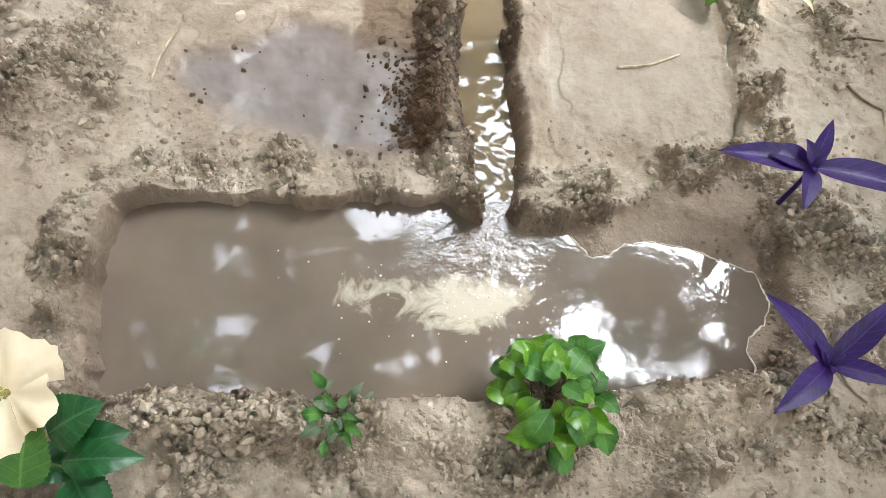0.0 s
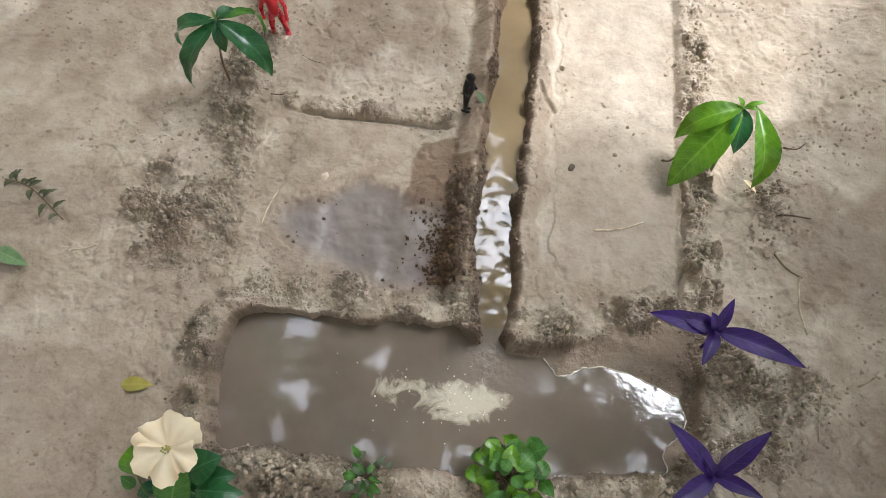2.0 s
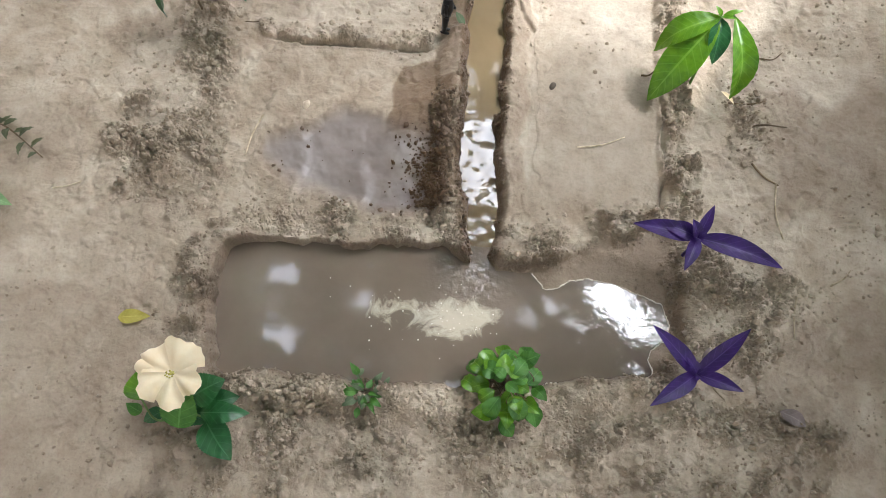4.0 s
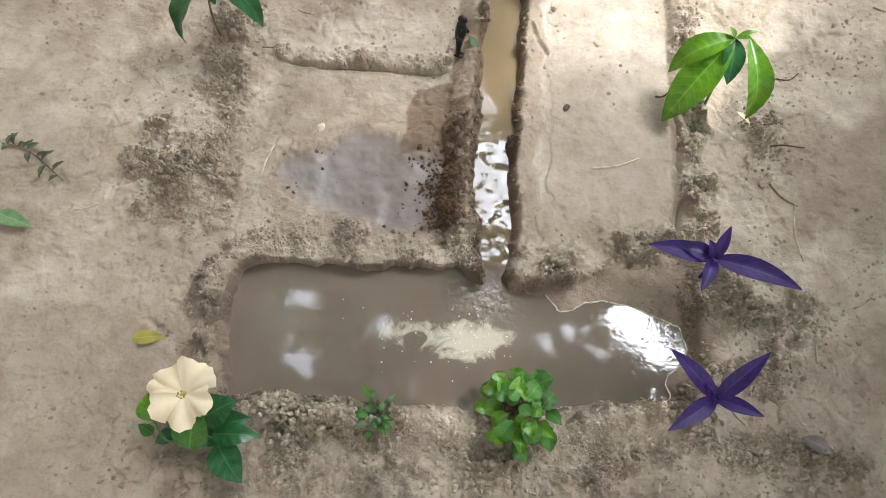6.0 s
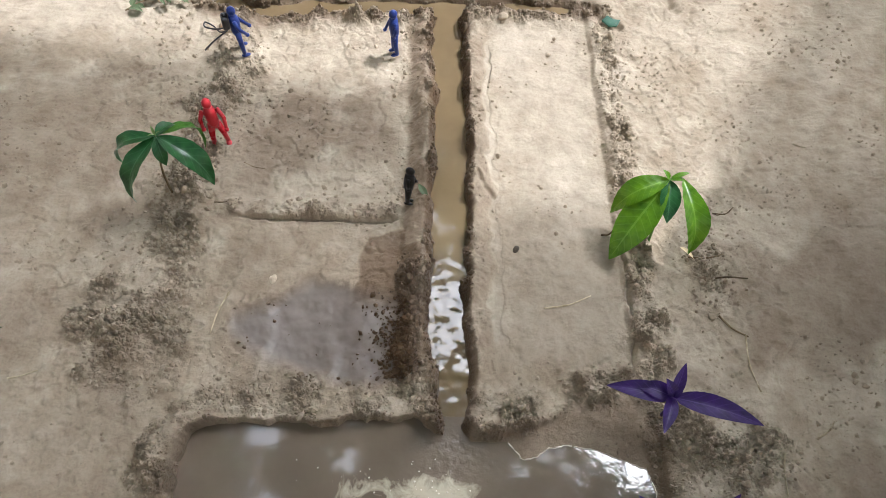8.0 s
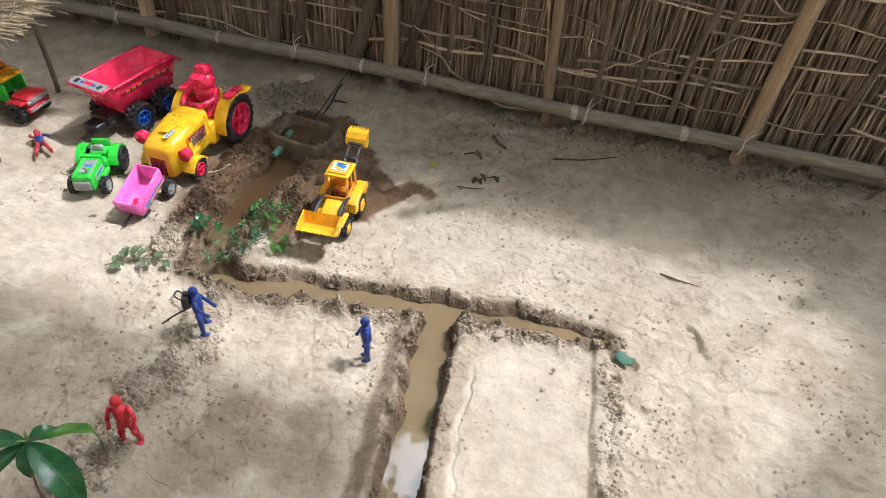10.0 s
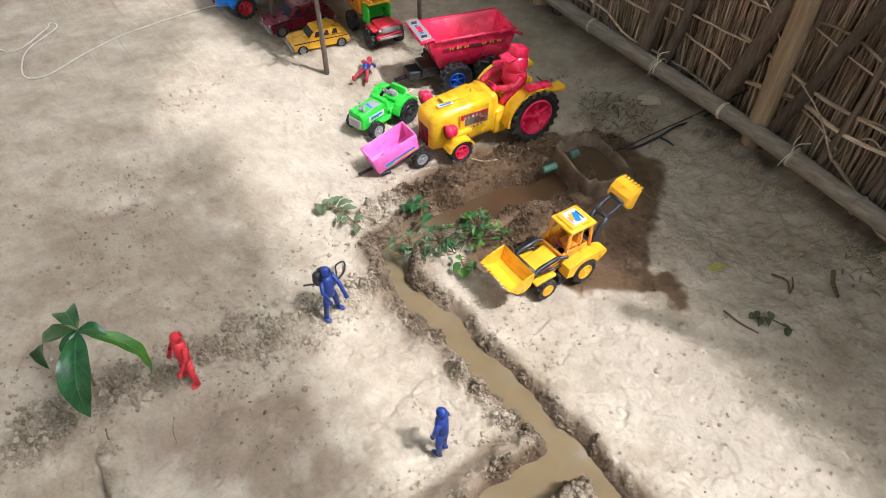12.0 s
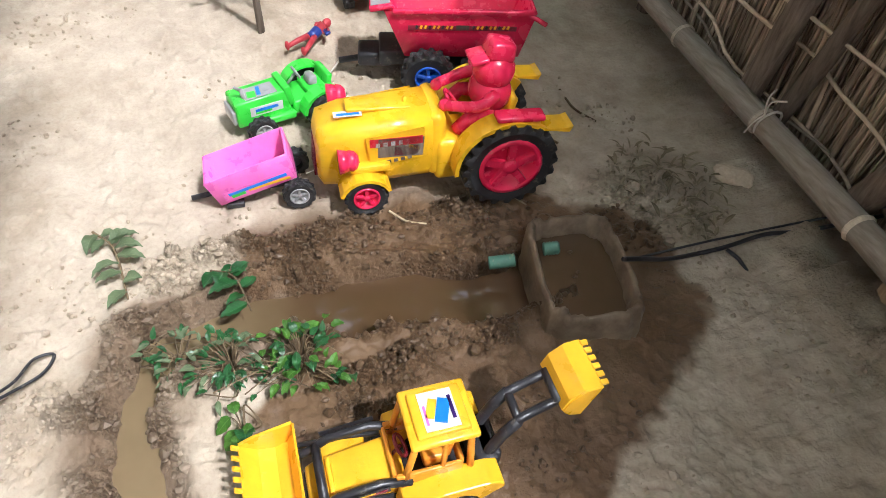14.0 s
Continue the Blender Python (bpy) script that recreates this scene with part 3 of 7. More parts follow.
    wet_and_shade = np.maximum(wet_and_shade, 0.1 * step(0.09, 0.03, np.abs(y - (0.862 - 0.13 * x))) * step(1.6, 1.2, np.abs(x)))
    wet_and_shade = np.maximum(wet_and_shade, 0.5 * step(0.045, 0.01, np.hypot(x + 0.285 + 0.25 * (y + 0.16), (y + 0.17) * 0.45)) * step(-0.2, 0.3, fbm(x, y * 0.4, 55, 67, 4)))
    wet_and_shade = np.maximum(wet_and_shade, 0.12 * step(0.05, -0.03, np.maximum(np.abs(x + 0.36) - 0.14, np.abs(y + 0.17) - 0.17)) * step(-0.05, 0.22, fbm(x, y, 17, 61, 5)))
    # brown soil round the seedling, leaf shade painted into it too
    wet_and_shade = np.maximum(wet_and_shade, 0.34 * step(0.03, -0.03, np.maximum(np.abs(x + 0.24) - 0.21, np.abs(y - 0.08) - 0.11) + 3 * jig) * step(-0.9, 0.5, n1 + 0.4 * n2))
    # ground darker towards the lower left
    wet_and_shade = np.maximum(wet_and_shade, 0.38 * step(-0.1, -0.3, x) * step(0.05, -0.2, y) * step(1.6, 1.0, np.abs(x)) * step(1.6, 1.0, np.abs(y)) * step(-0.9, 0.5, n1))
    wet_and_shade = np.maximum(wet_and_shade, 0.95 * step(0.03, -0.01, np.maximum(np.abs(x + 0.325) - 0.035, np.abs(y - 0.52) - 0.12) + 2 * jig))
    wet_and_shade = np.maximum(wet_and_shade, step(0.006, -0.006, area_gap(x, y, SOAK) + 2.5 * jig) * 0.95)
    wet_and_shade = np.maximum(wet_and_shade, step(0.003, -0.002, area_gap(x, y, SEEP) + 0.8 * jig) * 0.8)
    # the left plot's damp, deepened to stand in for leaf shade
    wet_and_shade = np.maximum(wet_and_shade, 0.66 * step(0.04, -0.04, np.maximum(np.abs(x + 0.1) - 0.1, np.abs(y - 0.12) - 0.1)) * step(-1.1, 0.5, n1 + 0.4 * n2))
    wet_and_shade = np.maximum(wet_and_shade, 0.4 * step(0.06, -0.04, np.maximum(np.abs(x + 0.42) - 0.14, np.abs(y - 0.12) - 0.12)) * step(-0.4, 0.6, n1 + 0.4 * n2))
    wet_and_shade = np.maximum(wet_and_shade, 0.6 * step(0.02, 0.008, np.abs(x - 0.006 + 1.2 * jig)) * step(-0.1, -0.03, y) * step(0.33, 0.28, y))
    wet_and_shade = np.maximum(wet_and_shade, 0.4 * step(0.015, 0.009, np.abs(x - 0.083 + 1.5 * jig)) * step(-0.2, -0.16, y) * step(0.3, 0.24, y))
    wet_and_shade = np.maximum(wet_and_shade, 0.75 * step(0.034, 0.014, feed + 0.006 * n2) * step(-0.2, -0.24, x) * step(0.28, 0.33, y))
    damp = slick * (1 - step(0.01, -0.01, area_gap(x, y, SEEP)) * 0.4)
    z = z - 0.002 * damp
    silt = np.maximum(step(0.02, -0.02, np.maximum(np.abs(x - 0.168) - 0.06, np.abs(y - 0.06) - 0.235)), 0.65 * step(0.02, -0.03, np.maximum(np.abs(x + 0.1) - 0.09, np.abs(y - 0.13) - 0.14)))
    silt = np.maximum(silt, 0.9 * step(0.02, -0.05, np.maximum(np.abs(x - 0.1) - 0.5, np.abs(y - 0.46) - 0.07)) )
    silt = np.maximum(silt, 0.9 * step(0.03, -0.12, np.maximum(np.abs(x + 0.55) - 0.3, np.abs(y - 0.36) - 0.14)))
    silt = np.maximum(silt, 1.2 * step(0.007, 0.003, np.abs(x - 0.103 + 2 * jig)) * step(-0.19, -0.15, y) * step(0.28, 0.22, y))
    silt = np.clip(silt * (0.75 + 0.35 * n1), 0, 1) * (1 - loose)
    return z, np.clip(loose, 0, 1), np.clip(wet_and_shade, 0, 1), np.clip(damp, 0, 1), silt


def height(x, y):
    return float(ground_fields(np.array([float(x)]), np.array([float(y)]))[0][0])


def spread(lo, hi, cell, far):
    core = np.arange(lo, hi, cell)
    out, gap, edge = [], cell, 0.0
    while edge < far:
        gap *= 1.25
        edge += gap
        out.append(edge)
    out = np.array(out)
    return np.concatenate([lo - out[::-1], core, core[-1] + out])


gx = spread(-0.8, 0.62, 0.0036, 40.0)
gx = np.concatenate([gx[gx < -0.425], np.arange(-0.424, 0.405, 0.0014), gx[gx > 0.406]])
gy = spread(-0.52, 0.78, 0.0036, 40.0)
gy = np.concatenate([gy[gy < -0.461], np.arange(-0.46, 0.69, 0.0014), gy[gy > 0.691]])
GX, GY = np.meshgrid(gx, gy)
fields = ground_fields(GX.ravel(), GY.ravel())
me = bpy.data.meshes.new("ground")
nx, ny = len(gx), len(gy)
me.vertices.add(nx * ny)
me.vertices.foreach_set("co", np.stack([GX.ravel(), GY.ravel(), fields[0]], 1).ravel())
idx = np.arange(nx * ny).reshape(ny, nx)
quads = np.stack([idx[:-1, :-1], idx[:-1, 1:], idx[1:, 1:], idx[1:, :-1]], -1).reshape(-1, 4)
me.loops.add(quads.size)
me.polygons.add(len(quads))
me.loops.foreach_set("vertex_index", quads.ravel())
me.polygons.foreach_set("loop_start", np.arange(0, quads.size, 4))
me.polygons.foreach_set("use_smooth", np.ones(len(quads), bool))
for name, values in zip(("loose", "wet_and_shade", "damp", "silt"), fields[1:]):
    me.attributes.new(name, "FLOAT", "POINT").data.foreach_set("value", values)
me.update(calc_edges=True)
me.materials.append(EARTH)
ground = tagged(new("ground", me), "tan silty earth yard with dug channels and crumbly banks", "ground", kind="structure")


def scatter(name, places, sizes, material, label, sink=0.3):
    """Small crumbs of earth lying on the ground, joined into one mesh."""
    base = bmesh.new()
    bmesh.ops.create_icosphere(base, subdivisions=1, radius=1)
    bv = np.array([v.co[:] for v in base.verts])
    bf = np.array([[v.index for v in f.verts] for f in base.faces])
    base.free()
    rng = np.random.default_rng(len(places) + 7)
    n = len(places)
    g = ground_fields(places[:, 0], places[:, 1])
    # damp here also holds the shade painted into the ground's wetness
    z, damp = g[0], np.clip(g[2] + 0.8 * g[3], 0, 1)
    keep = z > WATER_Z + 0.001
    places, sizes, z, damp, n = places[keep], sizes[keep], z[keep], damp[keep], int(keep.sum())
    rough = 1 + rng.normal(0, 0.19, (n, len(bv)))
    sq = rng.uniform(0.65, 1.15, (n, 1, 3))
    a = rng.uniform(0, 6.3, n)
    p = bv[None] * rough[..., None] * sq * sizes[:, None, None]
    px = p[..., 0] * np.cos(a)[:, None] - p[..., 1] * np.sin(a)[:, None] + places[:, 0][:, None]
    py = p[..., 0] * np.sin(a)[:, None] + p[..., 1] * np.cos(a)[:, None] + places[:, 1][:, None]
    pz = p[..., 2] + (z + sizes * (0.55 - sink))[:, None]
    co = np.stack([px, py, pz], -1).reshape(-1, 3)
    tri = (bf[None] + (np.arange(n) * len(bv))[:, None, None]).reshape(-1, 3)
    d = bpy.data.meshes.new(name)
    d.vertices.add(len(co))
    d.vertices.foreach_set("co", co.ravel())
    d.loops.add(tri.size)
    d.polygons.add(len(tri))
    d.loops.foreach_set("vertex_index", tri.ravel())
    d.polygons.foreach_set("loop_start", np.arange(0, tri.size, 3))
    d.polygons.foreach_set("use_smooth", np.zeros(len(tri), bool))
    d.attributes.new("wet_and_shade", "FLOAT", "POINT").data.foreach_set("value", np.repeat(damp, len(bv)))
    d.update(calc_edges=True)
    d.materials.append(material)
    return tagged(new(name, d), label, "soil", kind="stuff")


def crumb_places(n, seed, stray, power):
    """Candidates thinned by how loose the earth is."""
    rng = np.random.default_rng(seed)
    x, y = rng.uniform(-0.75, 0.6, n), rng.uniform(-0.5, 0.8, n)
    m = n // 30
    x[-m:], y[-m:] = rng.normal(-0.004, 0.011, m), rng.uniform(-0.2, -0.045, m)
    f = ground_fields(x, y)
    patch = step(-0.1, 0.8, fbm(x, y, 16, 91, 3)) * (1 - 0.8 * f[4]) + 0.15 * f[3]
    keep = rng.uniform(0, 1, n) < stray * patch + f[1] ** power * (0.35 + 0.65 * step(-0.3, 0.3, fbm(x, y, 45, 93, 2)))
    keep &= (f[3] < 0.5) | (x > -0.045) | (rng.uniform(0, 1, n) < 0.2)
    return np.stack([x, y], 1), keep, rng


P, keep, rng = crumb_places(300000, 5, 0.09, 1.2)
size = np.clip(rng.lognormal(-6.75, 0.45, len(P)), 0.0005, 0.003)
scatter("earth_crumbs", P[keep], size[keep], CLOD, "scattered tan earth crumbs, darker where moist and where shade is painted in", 0.35)
P, keep, rng = crumb_places(230000, 8, 0.012, 1.1)
size = np.clip(rng.lognormal(-6.35, 0.4, len(P)), 0.001, 0.0046)
scatter("earth_clods", P[keep], size[keep], CLOD, "small broken clods of earth round the diggings", 0.2)


def water(name, box4, cell, material, label, froth=None, chop=None):
    x0, x1, y0, y1 = box4
    ax, ay = np.arange(x0, x1, cell), np.arange(y0, y1, cell)
    X, Y = np.meshgrid(ax, ay)
    Xf, Yf = X.ravel(), Y.ravel()
    d = bpy.data.meshes.new(name)
    c = 0 * Xf if chop is None else chop(Xf, Yf)
    co = np.stack([Xf, Yf, WATER_Z + 0.0002 * c * fbm(Xf, Yf, 60, 51, 1)], 1)
    k = np.arange(len(Xf)).reshape(len(ay), len(ax))
    q = np.stack([k[:-1, :-1], k[:-1, 1:], k[1:, 1:], k[1:, :-1]], -1).reshape(-1, 4)
    near = np.minimum(np.minimum(area_gap(Xf, Yf, PIT), line_gap(Xf, Yf, STREAM_LINE, STREAM_WIDE)), line_gap(Xf, Yf, FEED_LINE, FEED_WIDE))
    q = q[(near[q] < 0.011).any(1)]
    used, inv = np.unique(q.ravel(), return_inverse=True)
    q, co = inv.reshape(-1, 4), co[used]
    d.vertices.add(len(co))
    d.vertices.foreach_set("co", co.ravel())
    d.loops.add(q.size)
    d.polygons.add(len(q))
    d.loops.foreach_set("vertex_index", q.ravel())
    d.polygons.foreach_set("loop_start", np.arange(0, q.size, 4))
    d.polygons.foreach_set("use_smooth", np.ones(len(q), bool))
    for key, fn in (("froth", froth), ("clear", froth), ("chop", chop)):
        d.attributes.new(key, "FLOAT", "POINT").data.foreach_set("value", (fn(Xf, Yf) if fn else 0 * Xf)[used])
    d.update(calc_edges=True)
    d.materials.append(material)
    return tagged(new(name, d), label, "water", kind="structure")


water("pond_water", (-0.215, 0.27, -0.39, -0.232), 0.004, POND, "murky brown water filling the dug pit",
      lambda x, y: 1.05 * np.exp(-(((x - 0.033) / 0.03) ** 2 + ((y + 0.312) / 0.024) ** 2)) + 0.86 * np.exp(-(((x + 0.03) / 0.055) ** 2 + ((y + 0.305) / 0.032) ** 2)) + 0.6 * np.exp(-(((x - 0.07) / 0.03) ** 2 + ((y + 0.3) / 0.03) ** 2)),
      lambda x, y: 0.03 + 0.05 * step(0.14, 0.2, x) + 0.9 * np.exp(-(((x - 0.045) / 0.035) ** 2 + ((y + 0.275) / 0.035) ** 2)))
water("stream_water", (-0.3, 0.26, -0.234, 0.62), 0.004, STREAM, "shallow muddy water running in the channel", lambda x, y: 0.95 * step(0.36, 0.46, y) + 0.25 * step(-0.05, -0.12, y),
      lambda x, y: 0.13 + 0.8 * step(-0.05, -0.1, y) + 0.9 * step(-0.14, -0.2, y))
# ---------------------------------------------------------------- reed fence and bamboo rail
LOG_LINE = [(-1.75, 0.965), (-1.2, 0.945), (-0.8, 0.92), (-0.48, 0.888), (-0.3, 0.872), (-0.12, 0.848), (0.007, 0.822), (0.215, 0.785), (0.47, 0.762), (0.95, 0.715), (1.35, 0.68)]


def log_y(x):
    for (x0, y0), (x1, y1) in zip(LOG_LINE, LOG_LINE[1:]):
        if x <= x1:
            return y0 + (y1 - y0) * (x - x0) / (x1 - x0)
    return LOG_LINE[-1][1]


def bamboo_log():
    log = thing("bamboo_log", pose(0, 0, 0), "long weathered bamboo pole tied along the foot of the reed fence", "pole")
    pts = curve_points([(x, y, 0.036 + 0.004 * math.sin(5 * x)) for x, y in LOG_LINE], 90)
    bm = bmesh.new()
    tube(bm, pts, lambda t: 0.0125 - 0.0012 * t, 14)
    part("culm", bm, BAMBOO, log)
    for k in range(5, 88, 7):
        d = (pts[k + 1] - pts[k - 1]).normalized()
        bm = bmesh.new()
        tube(bm, [pts[k] + d * s for s in (-0.006, -0.003, -0.0005, 0.0005, 0.003, 0.006)], lambda t: 0.0116 + 0.0026 * math.exp(-((t - 0.5) / 0.2) ** 2), 14)
        part("node_ring", bm, BAMBOO, log)
    rng = random.Random(4)
    for x in (-0.34, -0.085, 0.2, 0.45, -0.72):
        c = Vector((x, log_y(x), 0.036))
        bm = bmesh.new()
        loop = [c + Vector((0.002 * math.sin(a), -0.0132 * math.cos(a), 0.0132 * math.sin(a))) for a in np.linspace(0, 6.6, 16)]
        tube(bm, loop, 0.0012, 5)
        k = c + Vector((0, -0.009, 0.0105))
        for dx, dz in ((0.02, 0.028), (-0.006, -0.022), (0.004, 0.03)):
            tube(bm, curve_points([k, k + Vector((dx * 0.3, -0.006, dz * 0.5 + 0.004)), k + Vector((dx, -0.004 + rng.uniform(-0.004, 0.004), dz))], 7), 0.0009, 5)
        part("string_tie", bm, THREAD, log, "white cotton string knot")
    return log


bamboo_log()


def reed_fence():
    fence = thing("reed_fence", pose(0, 0.905, 0), "brown reed fence of upright jute stalks woven with thin sticks", "fence")
    rng = random.Random(11)
    top = 0.96
    groups = [bmesh.new() for _ in range(5)]
    x, k = -1.75, 0
    while x < 1.4:
        y = log_y(x) - 0.905 + 0.034
        for layer in range(8):
            r = rng.uniform(0.0009, 0.0031) if layer < 6 else rng.uniform(0.0036, 0.0056)
            x0 = x + rng.uniform(-0.006, 0.006)
            lean = rng.gauss(0.03, 0.06)
            h = top + rng.gauss(0, 0.07) if layer % 3 == 1 else rng.uniform(0.32, 0.74)
            dy = 0.006 + layer * 0.006 + rng.uniform(-0.004, 0.004)
            mid = 0.4 * h
            pts = [(x0, y + dy, -0.01), (x0 + lean * mid + rng.gauss(0, 0.005), y + dy + rng.gauss(0, 0.004), mid), (x0 + lean * h + rng.gauss(0, 0.012), y + dy + 0.01, h)]
            tube(groups[k % 5], pts, lambda t, r=r: r * (1 - 0.5 * t), 5)
            k += 1
        x += rng.uniform(0.0036, 0.0054)
    for bm in groups:
        tagged(part("stalk_mat", bm, REED, fence, "bundled brown upright stalks"), kind="stuff")
    # thin woven sticks, in slanting families
    for i in range(150):
        row, k = i // 6, i % 6
        cross = i % 7 == 3
        z = 0.05 + 0.036 * row + rng.uniform(-0.012, 0.012)
        xa = -1.45 + 0.42 * k + rng.uniform(-0.15, 0.15)
        L = rng.uniform(0.12, 0.3) if cross else rng.uniform(0.35, 0.75)
        dz = L * (rng.choice((-0.6, -0.35, 0.4)) if cross else rng.gauss(0.0, 0.05))
        pts = []
        for t in np.linspace(0, 1, 9):
            xx = xa + L * t
            pts.append((xx, log_y(xx) - 0.905 + 0.027 - 0.011 * math.sin(0.5 * 6.28 * xx / 0.12 + 2.0 * row) + rng.uniform(-0.002, 0.002), max(0.01, z + dz * t + rng.gauss(0, 0.003))))
        bm = bmesh.new()
        r = rng.uniform(0.0018, 0.0038)
        tube(bm, curve_points(pts, 24), lambda t, r=r: r * (1 - 0.4 * t), 6)
        part("woven_stick", bm, REED_PALE, fence, "pale thin stick")
    # dark upright and slanting branches in front of the stalks
    for xa, lean, r, zt in ((-0.62, 0.12, 0.009, 0.8), (-0.4, 0.22, 0.012, 0.85), (-0.37, 0.26, 0.008, 0.85), (-0.25, 0.34, 0.013, 0.8), (-0.16, 0.42, 0.008, 0.7), (-0.06, 0.1, 0.004, 0.75), (0.02, 0.02, 0.004, 0.8), (0.2, 0.06, 0.0042, 0.9), (0.27, -0.02, 0.0035, 0.9), (0.33, 0.1, 0.005, 0.85), (0.36, 0.12, 0.0042, 0.85), (0.56, 0.12, 0.005, 0.8), (0.75, 0.1, 0.006, 0.8), (-0.85, 0.05, 0.008, 0.8), (0.0, 0.1, 0.004, 0.6)):
        pts = [(xa + lean * z + rng.gauss(0, 0.006), log_y(xa + lean * z) - 0.905 + 0.018, z) for z in np.linspace(-0.01, zt, 7)]
        bm = bmesh.new()
        tube(bm, curve_points(pts, 16), lambda t, r=r: r * (1.1 - 0.4 * t), 8)
        part("branch", bm, DARK_WOOD, fence, "dark weathered branch")
    for xa, lean, r, mt in ((-0.155, 0.0, 0.0135, BAMBOO_POST), (0.135, -0.04, 0.008, BAMBOO_POST), (0.455, 0.06, 0.012, BAMBOO_POST), (-0.66, 0.02, 0.014, BAMBOO_POST), (0.95, 0.1, 0.014, BAMBOO_POST), (-1.1, 0.0, 0.014, BAMBOO_POST)):
        pts = [(xa + lean * z, log_y(xa + lean * z) - 0.905 + 0.012, z) for z in np.linspace(-0.02, 1.0, 12)]
        bm = bmesh.new()
        tube(bm, pts, lambda t, r=r: r * (1 + 0.05 * math.sin(9 * t)), 12)
        part("post", bm, mt, fence, "tan bamboo post")
    # loose ends that bristle out of the weave
    for i in range(44):
        xa, z = rng.uniform(-1.2, 0.9), rng.uniform(0.03, 0.7)
        p = Vector((xa, log_y(xa) - 0.905 + 0.02, z))
        q = p + Vector((rng.uniform(-0.12, 0.14), -rng.uniform(0.005, 0.03), rng.uniform(-0.08, 0.09)))
        bm = bmesh.new()
        tube(bm, curve_points([p, (p + q) / 2 + Vector((0, 0, rng.uniform(-0.01, 0.01))), q], 7), lambda t: 0.0017 - 0.0007 * t, 5)
        part("loose_stick", bm, REED_PALE, fence, "broken pale stick end")
    return fence


reed_fence()


# ---------------------------------------------------------------- wheels and vehicles
def wheel(parent, at, r, w, hub, side=1, lugs=16, spokes=5, rim=0.62):
    bm = bmesh.new()
    h = w / 2
    # one moulded ring: chevron lugs stand out of the tread
    seg = lugs * 4
    rings = []
    for row, (q, y) in enumerate(((rim, -0.8), (0.88, -1.0), (0.95, -0.86), (0.95, -0.06), (0.95, 0.06), (0.95, 0.86), (0.88, 1.0), (rim, 0.8), (rim - 0.08, 0.2), (rim - 0.08, -0.2))):
        ring = []
        for k in range(seg):
            lug = row in (2, 3, 4, 5) and ((k + (2 if row > 3 else 0)) // 2) % 2 == 0
            a = 2 * math.pi * (k + (0.8 if row in (2, 5) else 0)) / seg
            rr = r * (1.05 if lug else q)
            ring.append(bm.verts.new((rr * math.cos(a), y * h, rr * math.sin(a))))
        rings.append(ring)
    for r0, r1 in zip(rings, rings[1:] + rings[:1]):
        for k in range(seg):
            bm.faces.new((r0[k], r1[k], r1[(k + 1) % seg], r0[(k + 1) % seg]))
    bmesh.ops.recalc_face_normals(bm, faces=bm.faces)
    ob = part("wheel", bm, TYRE, parent, "black ribbed plastic tyre", smooth=False)
    ob.location = at
    bm = bmesh.new()
    y = side * h
    lathe(bm, [(r * rim, y * 0.2), (r * rim * 1.03, y * 0.95), (r * rim * 0.88, y * 0.98), (r * rim * 0.84, y * 0.45), (r * rim * 0.2, y * 0.45), (r * 0.01, y * 0.3)] if side > 0 else
          [(r * 0.01, y * 0.3), (r * rim * 0.2, y * 0.45), (r * rim * 0.84, y * 0.45), (r * rim * 0.88, y * 0.98), (r * rim * 1.03, y * 0.95), (r * rim, y * 0.2)], 22)
    lathe(bm, [(r * rim * 0.24, y * 0.3), (r * rim * 0.26, y * 0.9), (r * rim * 0.1, y * 1.02)], 14)
    for k in range(spokes):
        a = 2 * math.pi * k / spokes + 0.3
        box(bm, (r * rim * 0.72, h * 0.5, r * rim * 0.26), (r * rim * 0.52 * math.cos(a), y * 0.6, r * rim * 0.52 * math.sin(a)), (0, -math.degrees(a), 0), r * 0.02)
    bmesh.ops.recalc_face_normals(bm, faces=bm.faces)
    part("rim", bm, hub, ob)
    return ob


def sticker(parent, size, at, rot, bands, base=WHITE):
    """A printed sticker with coloured bars, lying just proud of its panel."""
    bm = bmesh.new()
    box(bm, (size[0], 0.0004, size[1]), bevel=0)
    ob = part("sticker", bm, base, parent, "printed sticker", smooth=False)
    ob.matrix_local = pose(*at, *rot)
    for cx, cz, sx, sz, ang, m in bands:
        bm = bmesh.new()
        box(bm, (sx * size[0], 0.0004, sz * size[1]), (cx * size[0], -0.0004, cz * size[1]), (0, ang, 0))
        part("print_bar", bm, m, ob, smooth=False)
    return ob


